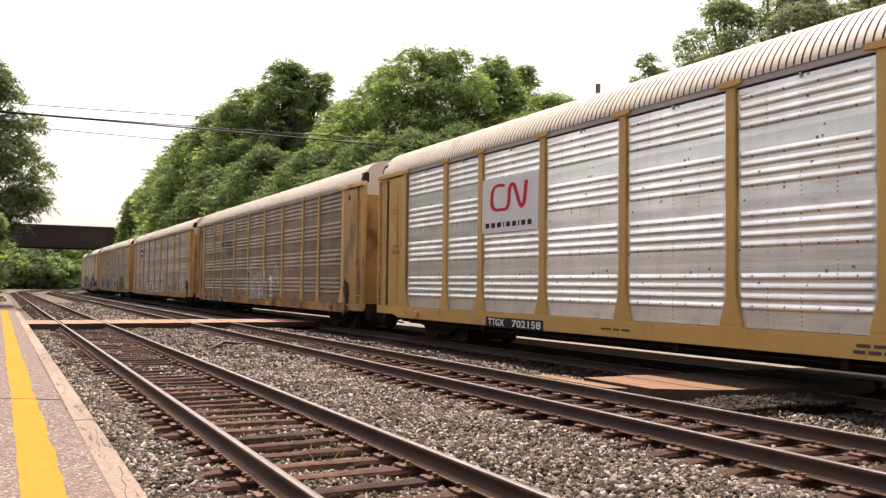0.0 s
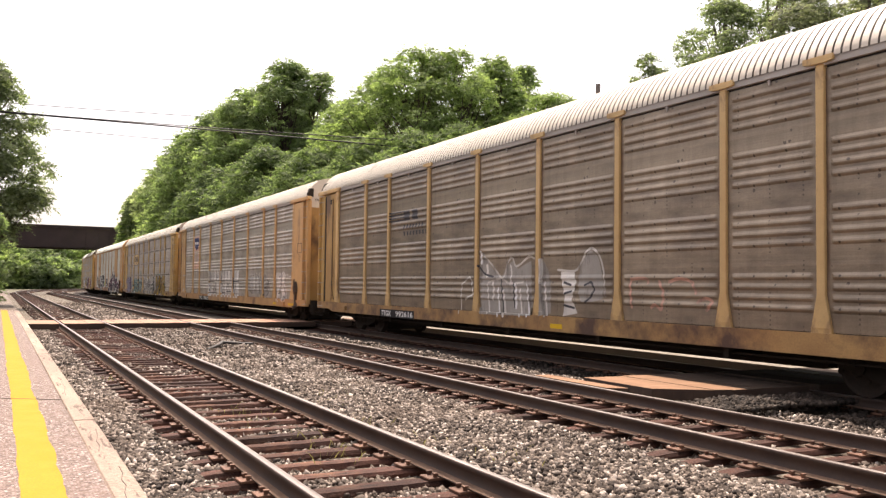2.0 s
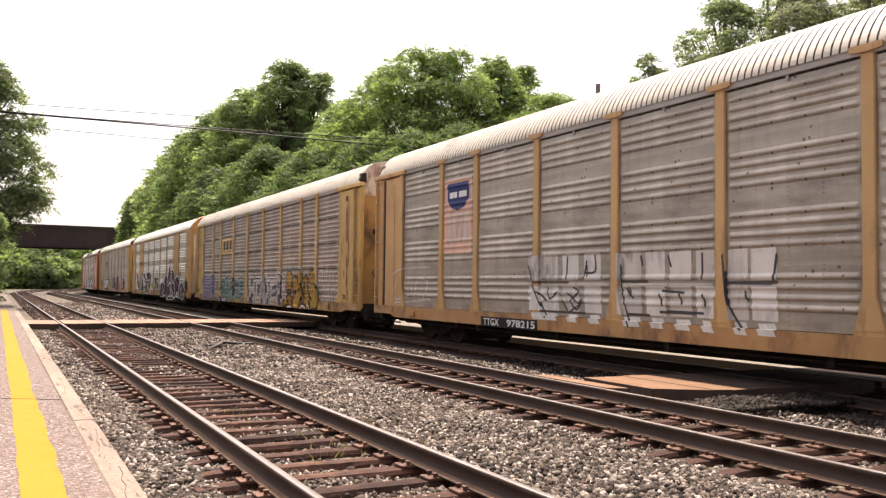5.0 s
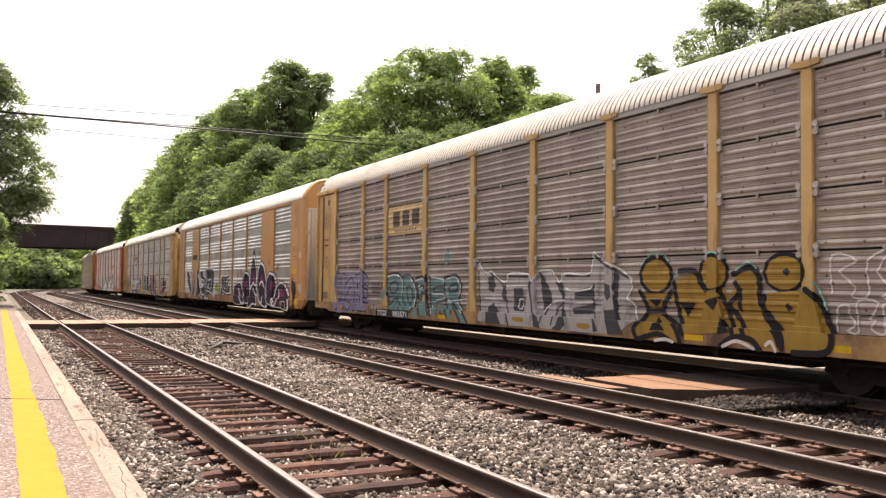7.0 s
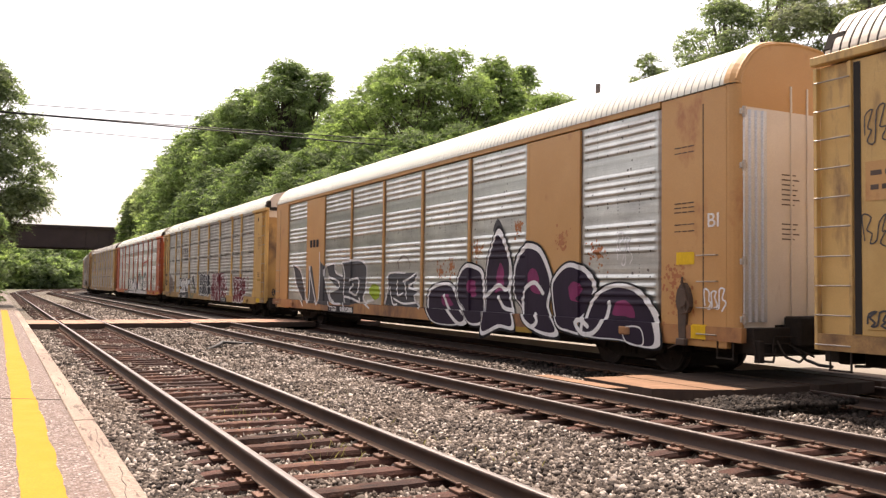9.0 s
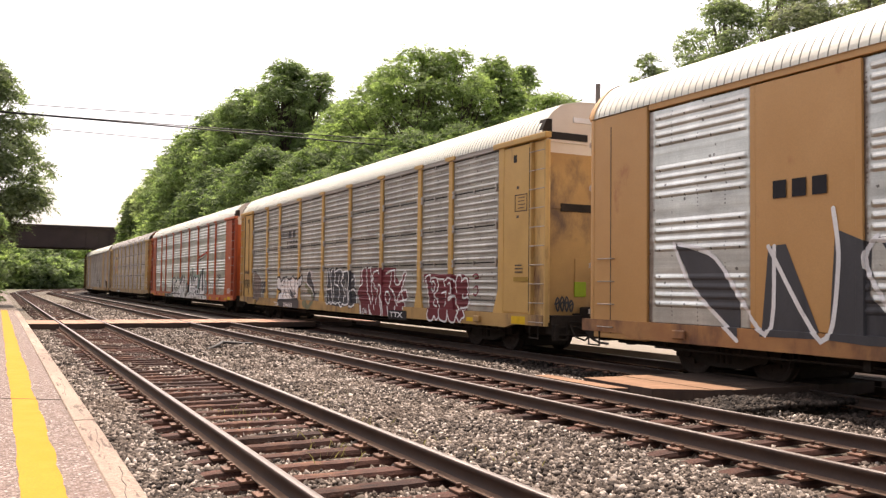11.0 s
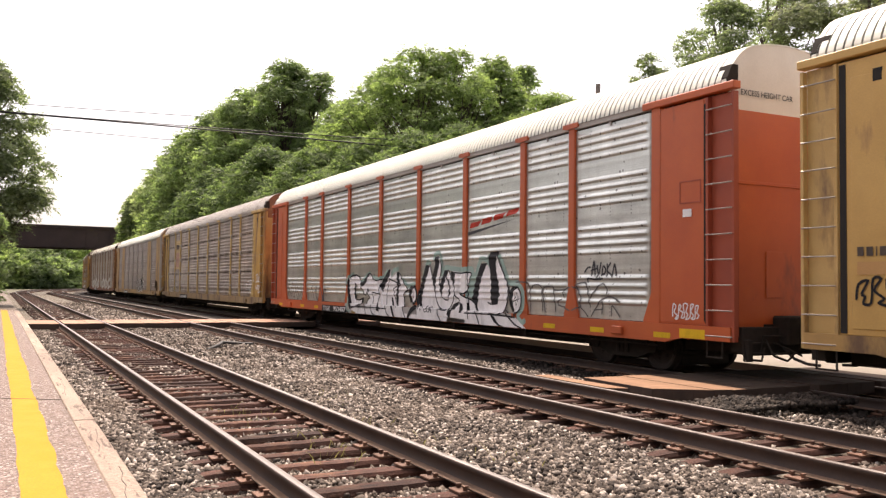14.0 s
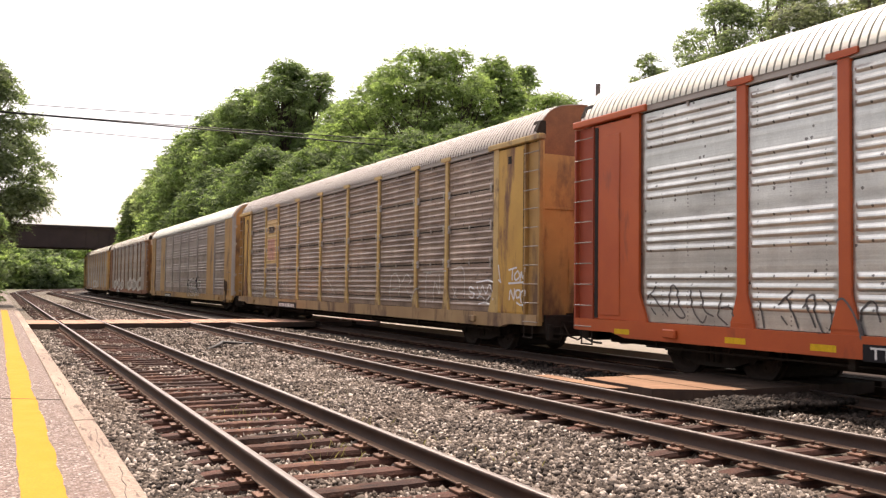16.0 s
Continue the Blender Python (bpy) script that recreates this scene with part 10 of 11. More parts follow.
stroke(c6, s6, 11.5, [(0.28, 1.13), (0.41, 1.01)], "pencil", 4, "dark scrawled line", width=0.032)
stroke(c6, s6, 11.5, [(0.77, 1.09), (0.82, 1.5), (0.96, 1.52), (1.04, 1.2), (1.18, 1.01), (1.04, 0.98), (0.83, 1.15)], "pencil", 4, "dark scrawled line", width=0.032)
stroke(c6, s6, 11.5, [(1.32, 1.46), (1.39, 1.11), (1.6, 0.91), (1.7, 1.03)], "pencil", 4, "dark scrawled line", width=0.032)
stroke(c6, s6, 11.5, [(1.54, 1.46), (1.6, 1.36), (1.66, 1.12), (1.86, 1.03)], "pencil", 4, "dark scrawled line", width=0.032)
stroke(c6, s6, 11.5, [(2.06, 1.42), (1.99, 1.13), (1.97, 1.04), (2.18, 0.9)], "pencil", 4, "dark scrawled line", width=0.032)
stroke(c6, s6, 11.5, [(2.06, 1.18), (2.25, 1.19), (2.37, 1.05)], "pencil", 4, "dark scrawled line", width=0.032)
stroke(c6, s6, 11.5, [(2.88, 1.29), (2.96, 0.89)], "pencil", 4, "dark scrawled line", width=0.032)
stroke(c6, s6, 11.5, [(3.25, 1.26), (3.52, 1.48)], "pencil", 4, "dark scrawled line", width=0.032)
stroke(c6, s6, 11.5, [(3.41, 1.39), (3.62, 0.92)], "pencil", 4, "dark scrawled line", width=0.032)
stroke(c6, s6, 11.5, [(3.3, 1.08), (3.41, 0.96)], "pencil", 4, "dark scrawled line", width=0.032)
stroke(c6, s6, 11.5, [(3.72, 1.23), (3.83, 1.4), (3.93, 1.4), (3.93, 1.15), (4.06, 0.86)], "pencil", 4, "dark scrawled line", width=0.032)
stroke(c6, s6, 11.5, [(3.78, 1.27), (3.93, 0.94)], "pencil", 4, "dark scrawled line", width=0.032)
stroke(c6, s6, 11.5, [(4.08, 1.36), (4.2, 1.24), (4.22, 0.91)], "pencil", 4, "dark scrawled line", width=0.032)
stroke(c6, s6, 11.5, [(4.32, 1.33), (4.46, 1.37), (4.64, 1.13), (4.76, 0.82)], "pencil", 4, "dark scrawled line", width=0.032)
stroke(c6, s6, 11.5, [(4.69, 1.06), (4.74, 1.25), (4.91, 1.34), (5, 1.07)], "pencil", 4, "dark scrawled line", width=0.032)
scrawl(c6, s6, -12.1, 0.95, 0.7, 0.28, M["g_white"], 13, 5, 0.025)
painted("notice", RECT, M["g_white"], c6, "grouped", False, 2, -12.36, 2.76, 0.22, 0.14, "small white notice")
painted("reflector", RECT, M["g_safety"], c6, "grouped", False, 1, -12.3, 0.63, 0.62, 0.16, "yellow reflective strip")
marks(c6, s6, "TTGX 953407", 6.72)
stickers(c6, s6, (-11.62, 12.2, 9.3, 7.6, 3.6, 0.5, -2.7, -8.0, -9.7))

# brown car with the buff plate, and those that follow
painted("logo_plate", RECT, M["g_buff"], c7, "rows", False, 9, 8.8, 2.4, 1.5, 1.95, "buff plate with a faded mark")
painted("logo", RECT, M["g_pink"], c7, "rows", False, 13, 8.6, 2.55, 1.1, 0.95, "faded pink patch")
painted("logo", bars([1.0], 0.2), M["g_brownline"], c7, "rows", False, 13, 8.5, 3.75, 0.9, 0.3)
scrawl(c7, s7, 11.2, 0.9, 5.8, 0.8, M["g_chalk"], 3, 11, 0.03)
# tags of the stained car
stroke(c7, s7, -2, [(3.15, 1.06), (3.21, 1.67), (3.55, 1.86), (3.89, 1.58), (3.83, 1.16)], "chalk", 3, "chalky scrawled tag", width=0.04)
stroke(c7, s7, -2, [(3.31, 1.37), (3.82, 1.41)], "chalk", 3, "chalky scrawled tag", width=0.04)
stroke(c7, s7, -2, [(4.06, 1.58), (4.38, 1.82), (4.7, 1.62), (4.31, 1.42), (4.87, 1.09)], "chalk", 3, "chalky scrawled tag", width=0.04)
stroke(c7, s7, -2, [(5.71, 0.95), (5.72, 1.78), (5.97, 1.84)], "chalk", 3, "chalky scrawled tag", width=0.04)
stroke(c7, s7, -2, [(6.14, 1.04), (6.26, 1.59), (6.55, 1.28), (6.54, 1.78)], "chalk", 3, "chalky scrawled tag", width=0.04)
stroke(c7, s7, -2, [(5.53, 1.88), (7.01, 1.9)], "chalk", 3, "chalky scrawled tag", width=0.04)
stroke(c7, s7, -2, [(7.35, 1.44), (7.55, 1.14)], "chalk", 3, "chalky scrawled tag", width=0.04)
stroke(c7, s7, -2, [(7.54, 1.44), (7.36, 1.14)], "chalk", 3, "chalky scrawled tag", width=0.04)
stroke(c7, s7, -2, [(7.27, 1.92), (7.91, 1.95), (7.99, 1.18)], "chalk", 3, "chalky scrawled tag", width=0.04)
stroke(c7, s7, -2, [(-2.86, 1.78), (-2.23, 1.47), (-1.85, 1.17)], "chalk", 3, "chalky scrawled tag", width=0.04)
stroke(c7, s7, -2, [(4.8, 1.01), (5.02, 1.34), (5.25, 1.42)], "chalk", 3, "chalky scrawled tag", width=0.04)
stroke(c7, s7, -2, [(8.53, 1.42), (8.29, 1.48), (8.29, 1.36), (8.53, 1.3), (8.41, 1.19), (8.23, 1.24)], "white", 4, "white scrawled tag", width=0.04)
stroke(c7, s7, -2, [(8.64, 1.59), (8.93, 1.62), (9.21, 1.65), (9.49, 1.59)], "white", 4, "white scrawled tag", width=0.04)
stroke(c7, s7, -2, [(8.67, 1.48), (8.82, 1.31), (8.93, 1.51), (9.11, 1.31), (9.27, 1.54), (9.44, 1.34)], "white", 4, "white scrawled tag", width=0.04)
stroke(c7, s7, -2, [(8.65, 1.19), (8.88, 1.25), (9.11, 1.14), (9.33, 1.26), (9.55, 1.18)], "white", 4, "white scrawled tag", width=0.04)
stroke(c7, s7, -2, [(8.77, 1.05), (9.05, 1.09), (9.39, 1.04)], "white", 4, "white scrawled tag", width=0.04)
stroke(c7, s7, -2, [(9.8, 2.01), (9.86, 1.73), (9.92, 1.6), (9.81, 1.65)], "white", 4, "white scrawled tag", width=0.04)
# tag on the stained car's end sheet
stroke(c7, s7, -11.8, [(0.48, 1.89), (0.83, 1.94)], "white", 3, "white scrawled tag on the end sheet", width=0.045)
stroke(c7, s7, -11.8, [(0.65, 1.92), (0.63, 1.65)], "white", 3, "white scrawled tag on the end sheet", width=0.045)
stroke(c7, s7, -11.8, [(0.73, 1.76), (0.88, 1.86), (0.95, 1.73), (0.78, 1.65), (0.73, 1.76)], "white", 3, "white scrawled tag on the end sheet", width=0.045)
stroke(c7, s7, -11.8, [(0.98, 1.62), (1.03, 1.83), (1.1, 1.7), (1.19, 1.93)], "white", 3, "white scrawled tag on the end sheet", width=0.045)
stroke(c7, s7, -11.8, [(0.48, 1.57), (1.17, 1.6)], "white", 3, "white scrawled tag on the end sheet", width=0.045)
stroke(c7, s7, -11.8, [(0.51, 1.19), (0.56, 1.41), (0.71, 1.2), (0.74, 1.44)], "white", 3, "white scrawled tag on the end sheet", width=0.045)
stroke(c7, s7, -11.8, [(0.84, 1.23), (0.79, 1.38), (0.96, 1.41), (1.01, 1.28), (0.84, 1.23)], "white", 3, "white scrawled tag on the end sheet", width=0.045)
stroke(c7, s7, -11.8, [(1.04, 1.13), (0.98, 1.33), (1.18, 1.41), (1.18, 1.29)], "white", 3, "white scrawled tag on the end sheet", width=0.045)
stroke(c7, s7, -11.8, [(0.84, 1.12), (1.04, 1.07), (1.23, 1.13)], "white", 3, "white scrawled tag on the end sheet", width=0.045)
marks(c7, s7, "", 6.6)
scrawl(c8, s8, -1.5, 0.6, 4.0, 1.2, M["g_black"], 3, 6, 0.06)
scrawl(c8, s8, -1.6, 0.7, 4.0, 1.0, M["g_white"], 4, 6, 0.05)
burner("OOO", c9, s9, 9.5, 0.7, 8.0, 1.2, M["g_chalk"], M["g_silver"], None, 4)
burner("OOC", c9, s9, -1.0, 0.7, 8.5, 1.2, M["g_chalk"], M["g_silver"], None, 5)
burner("COO", c10, s10, 4.0, 0.7, 6.5, 1.0, M["g_chalk"], M["g_ghost"], None, 4)
for (c, s, body) in ((c8, s8, ""), (c9, s9, ""), (c10, s10, "")):
    marks(c, s, body)
# warning on the pale gables
for c in (c2, c6):
    pts, tri = text_mesh("EXCESS HEIGHT CAR", 0.01)
    for q, t in islands(fitted(pts), tri):
        me = fast_mesh("stencil", np.stack([-1.15 + 1.25 * q[:, 0], np.full(len(q), -13.392), 4.80 + 0.10 * q[:, 1]], 1), t)
        part("stencil", me, M["g_black"], c)

# fittings on the grey car's leading end
bm = bmesh.new()
rod(bm, (0.52, -13.43, 0.9), (0.52, -13.43, 5.66), 0.035, 8)
box(bm, 0.42, 0.62, -13.47, -13.39, 4.15, 4.55, 0.03)
box(bm, 0.43, 0.61, -13.47, -13.39, 2.25, 2.80, 0.03)
part("brake_rod", bm, M["under"], c5, "dark hand-brake rod and box")
bm = bmesh.new()
box(bm, -0.56, -0.24, -13.389, -13.362, 1.28, 1.62, 0.004)
part("paint_patch", bm, M["g_lime"], c5, "lime green paint patch")

for label, mat, x0, x1, z0, z1 in (("dark slot under the roof end", "dark", -1.28, -0.22, 4.86, 5.02), ("pale rail under the dark slot", "cream", -1.24, -0.22, 4.79, 4.84), ("pale notice strip on the gable", "g_white", -0.62, 0.25, 5.28, 5.40)):
    bm = bmesh.new()
    box(bm, x0, x1, -13.395, -13.362, z0, z1, 0.004)
    part("gable_fitting", bm, M[mat], c5, label)


def end_scrawl(car, x0, z0, w, h, mat, seed, n=4, width=0.04):
    """A loose tag on the leading end of a car."""
    rng = random.Random(seed)
    pts = []
    for i in range(n):
        u, d = i / n, 1.0 / n
        c, v, e = u + d * 0.5, rng.uniform(0.4, 0.6), rng.uniform(0.3, 0.55)
        pts += [(c - d * 0.5, v), (c, v + e), (c + d * 0.45, v + 0.1), (c + d * 0.1, v - e), (c - d * 0.3, v - 0.1), (c + d * 0.2, v + 0.15)]
    p, f = ribbon([(a * w, b * h) for a, b in curve(pts, 4)], width)
    me = bpy.data.meshes.new("graffiti")
    me.from_pydata([(x0 + a, -13.392, z0 + b) for a, b in p], [], [tuple(q) for q in f])
    part("graffiti", me, mat, car, "dark scrawled tag on the end door")


end_scrawl(c3, -0.95, 1.65, 1.1, 0.5, M["g_charcoal"], 3, 4, 0.05)
end_scrawl(c3, -0.75, 2.2, 0.3, 0.28, M["g_charcoal"], 9, 1, 0.05)
end_scrawl(c3, -0.9, 1.1, 0.8, 0.4, M["rust"], 11, 3, 0.05)
end_scrawl(c5, -1.1, 0.95, 0.5, 0.3, M["g_charcoal"], 5)
for c in (c3, c5):
    bm = bmesh.new()
    box(bm, -0.95, 0.05, -13.388, -13.362, 3.22, 3.40, 0.003)
    part("notice", bm, M["under"], c, "dark strip of small lettering")

# small lettering on the cream end of the ochre car
for i in range(11):
    w = (0.34, 0.42, 0.30, 0.38)[i % 4]
    bm = bmesh.new()
    z = 3.45 - 0.085 * i - (0.25 if i > 6 else 0)
    box(bm, -0.42, -0.42 + w, -13.366, -13.359, z, z + 0.02)
    part("stencil", bm, M["g_brownline"], c4, "line of small dark lettering")

# grime round the hand-brake levers
for c, st in ((c1, s1), (c2, s2)):
    for u, v, w, h in ((-0.10, 0.90, 0.30, 0.62), (-0.22, 0.56, 0.55, 0.26)):
        blob(c, st, -12.15, 0.0, [(u, v), (u + w * 0.1, v + h * 0.5), (u + w * 0.3, v + h), (u + w * 0.6, v + h * 0.9), (u + w, v + h * 0.4), (u + w * 0.8, v), (u + w * 0.4, v + h * 0.08)], M["brake"], 1, "dark greasy smear", name="grime")


# ---- crossings ----
def crossing(name, label, mat, boards, y0, y1, z=0.004, skew=False):
    """Boards laid flush with the rail heads across the tracks; each runs along the line."""
    cr = new(name, None)
    tagged(cr, label, "level crossing", kind="structure")
    n = 0
    for x0, x1 in boards:
        w = (x1 - x0) / max(1, round((x1 - x0) / 0.3))
        x = x0
        while x < x1 - 0.01:
            bm = bmesh.new()
            a, b = (y0 + max(0.0, 0.9 - (u - 8.1) * 0.56) if skew else y0 for u in (x, x + w))
            prism(bm, [(x + 0.0015, a), (x + w - 0.0015, b), (x + w - 0.0015, y1), (x + 0.0015, y1)], "z", -0.19, z - 0.003 * (n % 3))
            bm.normal_update()
            # tops keep the timber colour, all other faces get the painted shade
            for f in bm.faces:
                f.material_index = 0 if f.normal.z > 0.5 else 1
            # past x=10 the train's shadow is painted by darker boards
            o = part("board", bm, M["timber_shaded"] if x > 10.0 and z < 0.003 else mat, cr)
            o.data.materials.append(M["timber_side"])
            n += 1
            x += w
    return cr


crossing("crossing_far", "sunlit timber crossing over the tracks", M["timber_pale"], [(0.98, 1.97), (2.12, 3.47), (3.62, 6.44), (6.59, 7.95), (8.10, 11.4), (11.62, 12.95), (13.12, 14.2)], 33.3, 36.4)
crossing("crossing_near", "orange-brown timber crossing by the far track", M["timber"], [(8.70, 10.05), (10.05, 11.42), (11.62, 12.95), (13.12, 14.16)], 9.55, 11.8, 0.0, True)
crossing("crossing_ramp", "orange-brown board along the inner rail", M["timber"], [(8.12, 8.42)], 9.55, 12.4, 0.0, True)

# ---- girder bridge at the bend ----
bridge = new("girder_bridge", None)
tagged(bridge, "dark rusty plate-girder road bridge over the tracks", "bridge")
for y in (127.0, 134.0):
    bm = bmesh.new()
    box(bm, -22, 34, y, y + 0.12, 6.1, 8.7)
    box(bm, -22, 34, y - 0.25, y + 0.35, 6.05, 6.15)
    box(bm, -22, 34, y - 0.25, y + 0.35, 8.7, 8.8)
    for i in range(37):
        x = -21 + i * 1.5
        box(bm, x, x + 0.03, y - 0.06, y, 6.15, 8.7)
    part("girder", bm, M["bridge"], bridge)
bm = bmesh.new()
box(bm, -22, 34, 126.9, 134.4, 8.8, 9.05)
part("deck", bm, M["bridge"], bridge)
for x0, x1 in ((-24, -7), (24, 36)):
    bm = bmesh.new()
    box(bm, x0, x1, 126.5, 134.8, -1.0, 6.05, 0.1)
    part("abutment", bm, M["concrete"], bridge)


# ---- trees ----
def leaf_cloud(r, centres, radii, count, size, squash=0.75):
    """Small bent leaves on and in the clumps of a crown; each leaf is a piece of its own."""
    n = len(centres)
    w = radii ** 2
    per = 7
    sprays = count // per
    count = sprays * per
    pick = r.choice(n, sprays, p=w / w.sum())
    d = r.normal(size=(sprays, 3))
    d /= np.linalg.norm(d, axis=1)[:, None]
    d[:, 2] = np.where(d[:, 2] < -0.35, -d[:, 2], d[:, 2])
    rad = radii[pick] * (0.45 + 0.6 * r.random(sprays) ** 0.5 + 0.2 * (r.random(sprays) > 0.95))
    root = centres[pick] + d * rad[:, None] * np.array((1, 1, squash))
    # each spray runs outwards and droops, with its leaflets on both sides
    run = d * np.array((1, 1, 0.3)) + r.normal(size=(sprays, 3)) * 0.35
    run /= np.linalg.norm(run, axis=1)[:, None]
    step = np.tile(np.arange(per) / per, sprays)[:, None]
    length = np.repeat(size * (2.0 + 1.6 * r.random(sprays)), per)[:, None]
    d, run = np.repeat(d, per, 0), np.repeat(run, per, 0)
    side = np.cross(run, (0, 0, 1.0))
    hand = np.where(np.arange(count) % 2, 1.0, -1.0)[:, None]
    pos = np.repeat(root, per, 0) + run * length * step - np.array((0, 0, 1.0)) * length * 0.4 * step ** 2 + side * hand * size * 0.4
    nrm = d * 0.95 + r.normal(size=(count, 3)) * 0.28 + np.array((0, 0, 0.35))
    nrm /= np.linalg.norm(nrm, axis=1)[:, None]
    t = np.cross(nrm, side * hand + run * 0.4 + r.normal(size=(count, 3)) * 0.3 - np.array((0, 0, 0.3)))
    t /= np.linalg.norm(t, axis=1)[:, None] + 1e-9
    b = np.cross(nrm, t)
    s = size * (0.6 + 0.8 * r.random(count))[:, None]
    sag = nrm * s * 0.18
    v = np.stack([pos - t * s * 0.34 - sag, pos + t * s * 0.34 - sag, pos - b * s * 0.95], 1).reshape(-1, 3)
    f = np.arange(3 * count).reshape(-1, 3)
    return v, f


def tree(name, x, y, base, top, spread, seed, leaf="leaf_a", leaves=9000, size=0.34, clumps=60, label="tall leafy green broadleaf tree", low=0.22, lean=0.0, shape=1.0):
    r = np.random.default_rng(seed)
    tr = new(name, None)
    tr.matrix_world = pose(x, y, base)
    h = top - base
    bm = bmesh.new()
    r0 = 0.02 * h
    knots = [Vector((0, 0, -0.3))]
    for i in range(1, 6):
        knots.append(Vector((r.normal() * 0.02 * h + lean * i / 5 * h, r.normal() * 0.02 * h, h * 0.8 * i / 5)))
    for i, (a, b) in enumerate(zip(knots, knots[1:])):
        rod(bm, a, b, r0 * (1 - i * 0.17), 9, r0 * (1 - (i + 1) * 0.17))
    cz = low + (1 - low) * r.random(clumps) ** 0.85
    ang = r.random(clumps) * math.tau
    reach = np.sin(np.clip((cz - low) / (1 - low), 0, 1) ** 0.8 * math.pi * 0.93 + 0.16) ** (0.7 * shape) * (0.35 + 0.65 * r.random(clumps) ** 0.5)
    cen = np.stack([np.cos(ang) * reach * spread + lean * h * cz, np.sin(ang) * reach * spread, cz * h * 0.94], 1)
    rad = spread * (0.11 + 0.17 * r.random(clumps) ** 1.3) * (1.15 - 0.4 * cz)
    for i in range(0, clumps, 2):
        t = min(max(cz[i] - 0.18, 0.12), 0.78) * 5 / 0.8
        k = min(int(t), 4)
        start = knots[k].lerp(knots[k + 1], min(t - k, 1.0))
        end = Vector(cen[i])
        mid = start.lerp(end, 0.55) + Vector((0, 0, -0.03 * h))
        rod(bm, start, mid, r0 * 0.28, 5, r0 * 0.17)
        rod(bm, mid, end, r0 * 0.17, 5, r0 * 0.05)
    part("trunk", bm, M["bark"], tr)
    v, f = leaf_cloud(r, cen, rad, leaves, size)
    part("crown", fast_mesh("crown", v, f), M[leaf], tr)
    return tagged(tr, label, "tree")


def place(px, el_top, d, spread, seed, **kw):
    """A tree by the bearing in degrees from the line, the rise of its top and its distance."""
    az = radians(px)
    return tree("tree", d * math.sin(az), d * math.cos(az), kw.pop("base", 0.3), 1.5 + d * math.tan(radians(el_top)), spread, seed, **kw)


# woods beyond the train: bearing, rise of the top, distance, spread
WOODS = ((7.9, 6.2, 122, 2.6, "c"), (9.5, 8.3, 116, 4.0, "c"), (10.9, 9.8, 106, 5.5, "b"), (12.6, 11.4, 98, 6.2, "b"), (14.4, 12.9, 92, 6.0, "b"), (16.6, 14.8, 88, 5.2, "b"),
         (18.6, 14.4, 88, 4.2, "b"), (17.4, 11.8, 92, 5.0, "b"), (20.2, 11.0, 90, 4.6, "b"), (20.9, 12.4, 72, 5.0, "a"), (23.0, 14.3, 68, 5.2, "a"), (25.3, 15.9, 64, 5.8, "a"), (27.6, 15.9, 64, 5.0, "a"), (30.4, 15.4, 68, 4.6, "a"), (32.3, 15.0, 70, 3.0, "b"),
         (34.2, 13.2, 62, 4.4, "a"), (36.0, 12.0, 64, 3.4, "a"),
         (10.6, 6.2, 100, 4.5, "a"), (13.0, 7.6, 84, 5.0, "f"), (16.0, 9.0, 74, 5.5, "f"), (19.0, 9.0, 66, 5.5, "f"), (22.0, 9.4, 60, 5.0, "f"), (25.5, 10.2, 57, 5.0, "f"), (29.0, 11.0, 57, 5.0, "f"), (33.0, 10.5, 56, 4.5, "a"),
         (7.5, 4.4, 121, 1.8, "a"), (9.0, 5.2, 112, 3.2, "a"))
for i, (az, el, d, sp, kind) in enumerate(WOODS):
    place(az, el, d, sp, 1 + i, leaf="leaf_" + kind, leaves=int(52000 if sp > 4.3 else 30000), clumps=230 if sp > 4.3 else 130, size=0.0030 * d, low=0.12,
          label={"a": "tall leafy green tree in the woods by the line", "b": "tall dark green tree with a ragged top", "c": "pale green tree at the edge of the woods, haze in its leaf colour", "f": "deep green tree low in the woods, shade put into its colour"}[kind])
place(40.4, 15.7, 56, 2.1, 33, leaf="leaf_e", leaves=9000, clumps=60, size=0.15, low=0.55, label="slender tree top above the wagons")
place(45.1, 18.8, 62, 4.0, 34, leaf="leaf_e", leaves=28000, clumps=110, low=0.4, size=0.18, label="airy dark green tree above the wagons")
place(48.5, 20.5, 60, 5.2, 20, leaf="leaf_e", leaves=42000, clumps=130, low=0.3, size=0.18, label="airy dark green tree above the wagons")
place(53.5, 22.0, 58, 6.0, 21, leaf="leaf_d", leaves=50000, low=0.3, size=0.18)
place(59.0, 21.0, 60, 6.0, 22, leaves=12000, low=0.3)
# by the platform end and under the bridge
place(-1.5, 13.5, 62, 4.3, 30, leaf="leaf_e", leaves=72000, clumps=300, low=0.26, size=0.18, base=-0.4, label="dark leafy tree beside the end of the platform")
place(-2.0, 6.0, 52, 2.4, 31, leaf="leaf_f", leaves=26000, clumps=110, low=0.05, base=-0.4, size=0.17, label="leafy young tree beside the end of the platform")
place(-6.0, 11.0, 66, 5.0, 32, leaves=8000, base=-0.4)
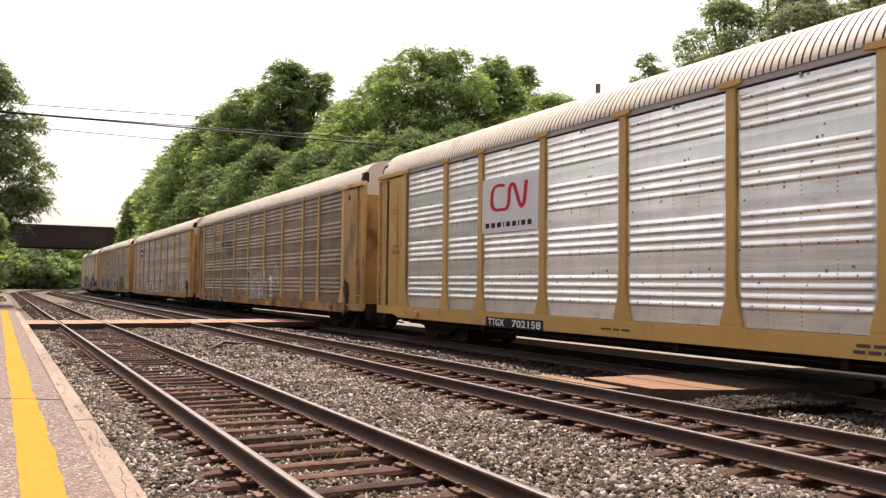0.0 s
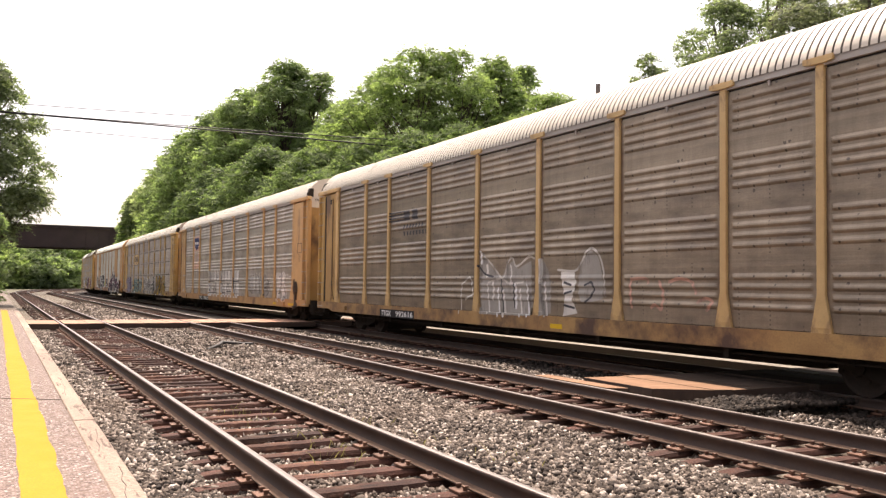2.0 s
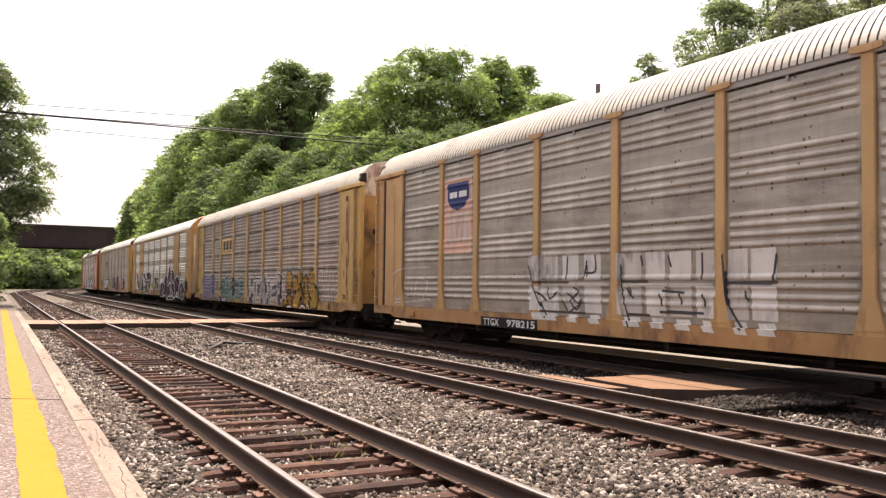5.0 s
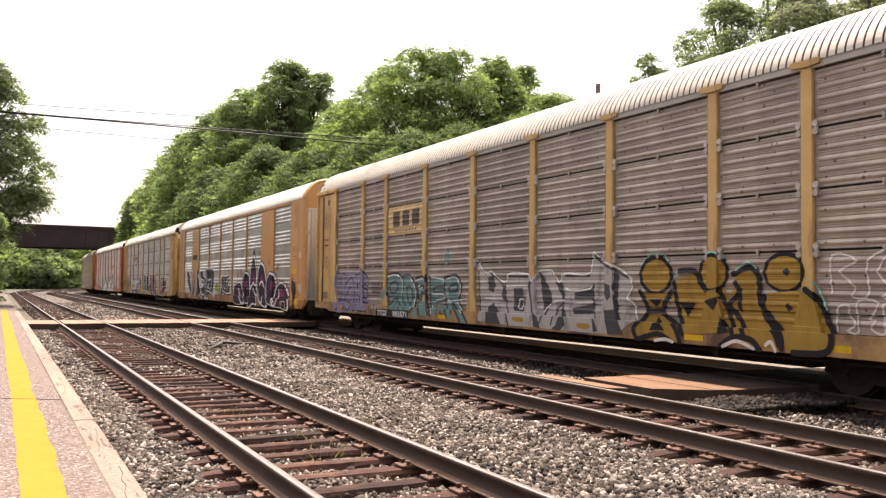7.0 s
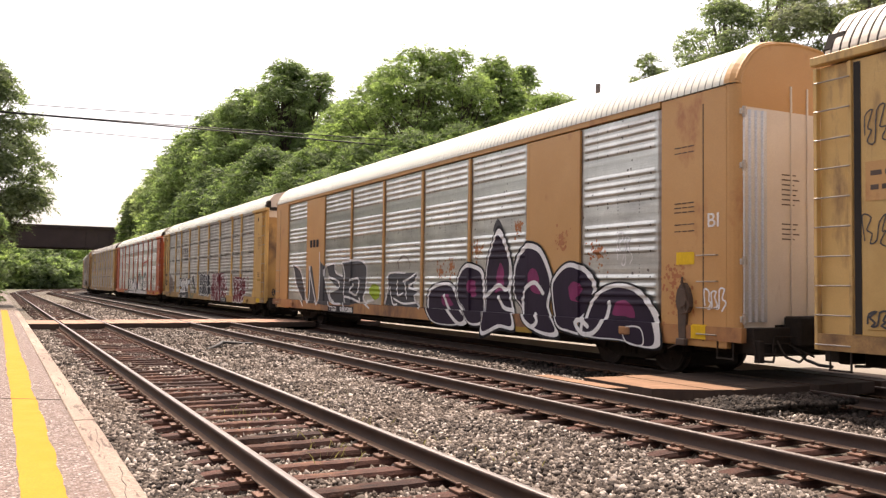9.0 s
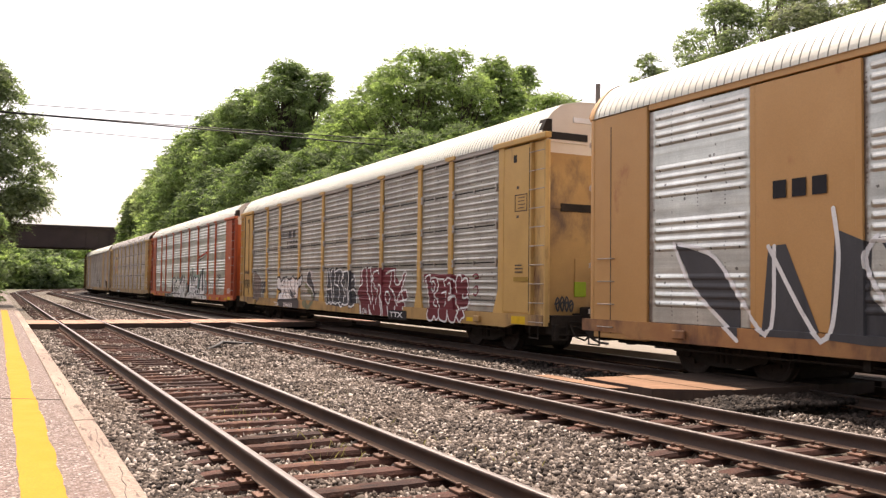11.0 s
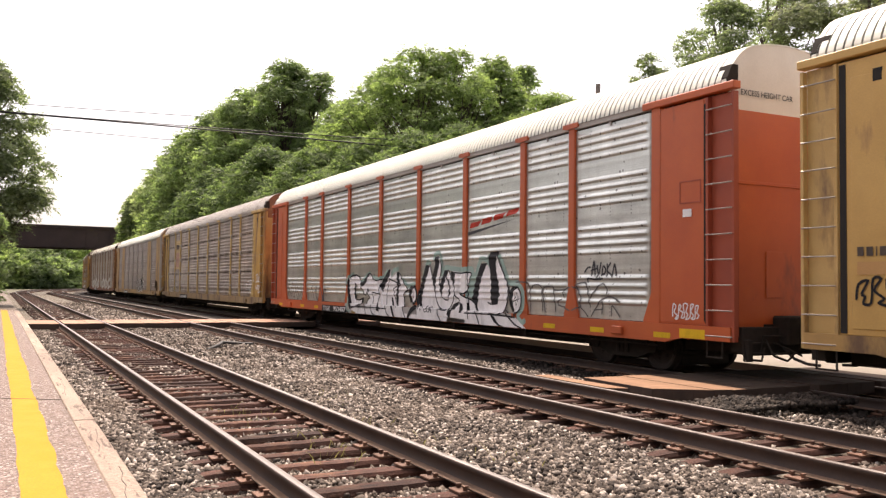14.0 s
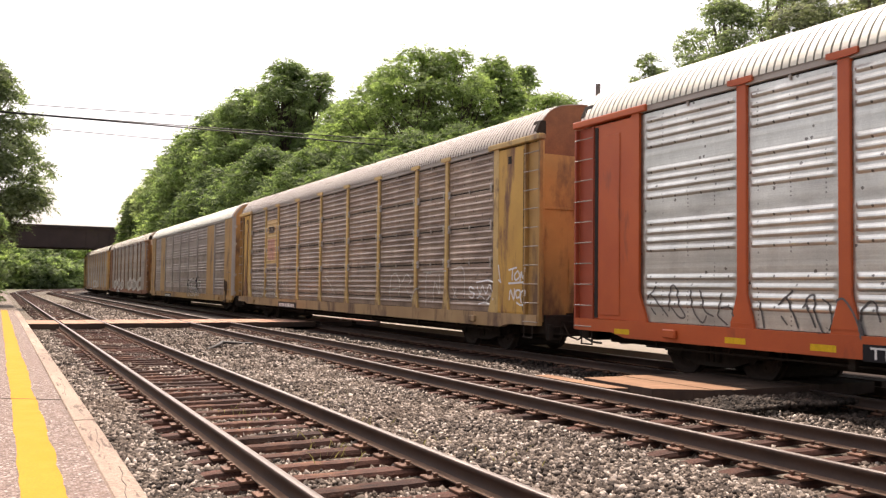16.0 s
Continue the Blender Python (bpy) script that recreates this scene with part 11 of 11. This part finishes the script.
for i, (az, el, d, sp) in enumerate(((0.9, 2.6, 262, 10), (2.6, 2.9, 270, 10), (4.2, 2.7, 280, 11), (5.6, 3.0, 264, 10), (-0.8, 3.2, 250, 10), (3.3, 1.3, 236, 5.5), (1.8, 1.5, 232, 5.5), (0.3, 1.6, 228, 6.0), (4.6, 1.2, 246, 5.0))):
    place(az, el, d, sp, 40 + i, leaf=("leaf_f", "leaf_b", "leaf_f", "leaf_a")[i % 4], leaves=13000, size=0.75, low=0.03, clumps=60, base=-0.4, label="bushy tree in the shade beyond the bridge")
# row out of view, added to keep skylight off the far wagons
for i in range(7):
    tree("tree", -12.5 - 1.5 * (i % 2), 60 + 10.0 * i, -0.4, 15.0 + 2.0 * (i % 3), 5.0, 90 + i, leaf="leaf_e", leaves=9000, size=0.5, clumps=60, low=0.05, label="unseen leafy tree added to block skylight from the far wagons")
for i in range(16):
    a = i / 15
    az = 14 + 50 * a
    place(az, 7.5 + 2.0 * math.sin(i * 1.7), 92 - 22 * a, 6.5, 60 + i, leaf="leaf_b", leaves=7000, size=0.6, low=0.04, clumps=40, label="dark tree in the depth of the woods")


# ---- overhead cables ----
def cable(name, a, b, sag, r, label):
    a, b = Vector(a), Vector(b)
    cu = bpy.data.curves.new(name, "CURVE")
    cu.dimensions = "3D"
    cu.bevel_depth, cu.bevel_resolution = r, 1
    sp = cu.splines.new("POLY")
    sp.points.add(24)
    for i in range(25):
        t = i / 24
        p = a.lerp(b, t) - Vector((0, 0, sag * 4 * t * (1 - t)))
        sp.points[i].co = (*p, 1)
    cu.materials.append(M["wire"])
    return tagged(new(name, cu), label, "cable", "overhead cables")


def at(az, el, d):
    return (d * math.sin(radians(az)), d * math.cos(radians(az)), EYE.z + d * math.tan(radians(el)))


cable("cable", at(-6, 9.75, 60), at(31, 8.55, 62), -0.1, 0.05, "thick black overhead cable across the tracks")
cable("cable", at(-6, 9.85, 60), at(34, 9.15, 62), 0.25, 0.032, "thick black overhead cable across the tracks")
cable("cable", at(-6, 10.3, 110), at(16, 10.55, 114), 0.2, 0.05, "thin overhead wire across the tracks")
cable("cable", at(-6, 9.2, 110), at(16, 8.75, 114), 0.1, 0.05, "thin overhead wire across the tracks")

bm = bmesh.new()
p = Vector(at(37.25, 0, 30))
rod(bm, (p.x, p.y, -0.3), (p.x, p.y, EYE.z + 30 * math.tan(radians(13.15))), 0.085, 12)
post = part("signal_post", bm, M["pole"], None)
tagged(post, "plain grey metal post beyond the train", "post")

# ---- clutter on the ballast ----
bm = bmesh.new()
for a, b in zip([(4.75, 22.2, -0.19), (5.3, 23.2, -0.13), (5.5, 23.9, -0.12), (6.05, 23.95, -0.17)], [(5.3, 23.2, -0.13), (5.5, 23.9, -0.12), (6.05, 23.95, -0.17), (6.5, 24.1, -0.2)]):
    rod(bm, a, b, 0.045, 7)
tagged(part("old_hose", bm, M["hose"], None), "length of old black hose on the ballast", "hose")


def tuft(x, y, seed, n=40, h=0.22, spread=0.18):
    r = np.random.default_rng(seed)
    vs, fs = [], []
    for i in range(n):
        c = np.array((r.normal() * spread, r.normal() * spread * 1.6, -0.23))
        d = np.array((r.normal() * 0.4, r.normal() * 0.4, 1.0))
        ln = h * (0.4 + 0.8 * r.random())
        s = np.cross(d, (r.normal(), r.normal(), 0.1))
        s = s / np.linalg.norm(s) * 0.003
        mid, tip = c + d * ln * 0.6, c + d * ln + np.array((d[0], d[1], -0.2)) * ln * 0.35
        k = len(vs)
        vs += [c - s, c + s, mid + s * 0.8, mid - s * 0.8, tip, tip + s * 0.1]
        fs += [(k, k + 1, k + 2, k + 3), (k + 3, k + 2, k + 5, k + 4)]
    o = part("weed_tuft", fast_mesh("weed_tuft", np.array(vs) + np.array((x, y, 0)), fs), M["grass"], None)
    tagged(o, "sparse tuft of dry yellow-green weeds in the ballast", "weeds", "weeds", "stuff")


for i, (x, y) in enumerate(((4.1, 10.0), (4.3, 11.6), (4.0, 8.4), (3.1, 9.4), (2.9, 11.2), (4.5, 7.3), (1.9, 16.0), (4.6, 12.7), (3.05, 8.3))):
    tuft(x, y, i, 14 if i % 2 else 22, 0.09 + 0.03 * (i % 3))


# ---- everything that moves ----
SPEED, PITCH, FIRST = 11.34, 28.47, 12.02


def motions():
    for k, car, _ in CARS:
        rows = []
        for i in range(33):
            t = i * 0.5
            s = FIRST + PITCH * k - SPEED * t
            ax, ay, _a = along(X_C, s - 10.1)
            bx, by, _b = along(X_C, s + 10.1)
            rows.append((t, pose((ax + bx) / 2, (ay + by) / 2, 0, 0, 0, -math.degrees(math.atan2(bx - ax, by - ay)))))
        walk(car, rows)
    step = math.degrees(SPEED / 0.457 / FPS)
    for ws, y in WHEELS:
        walk(ws, [(i / FPS, pose(0, y, 0.457, step * i)) for i in range(16 * FPS + 1)])


motions()
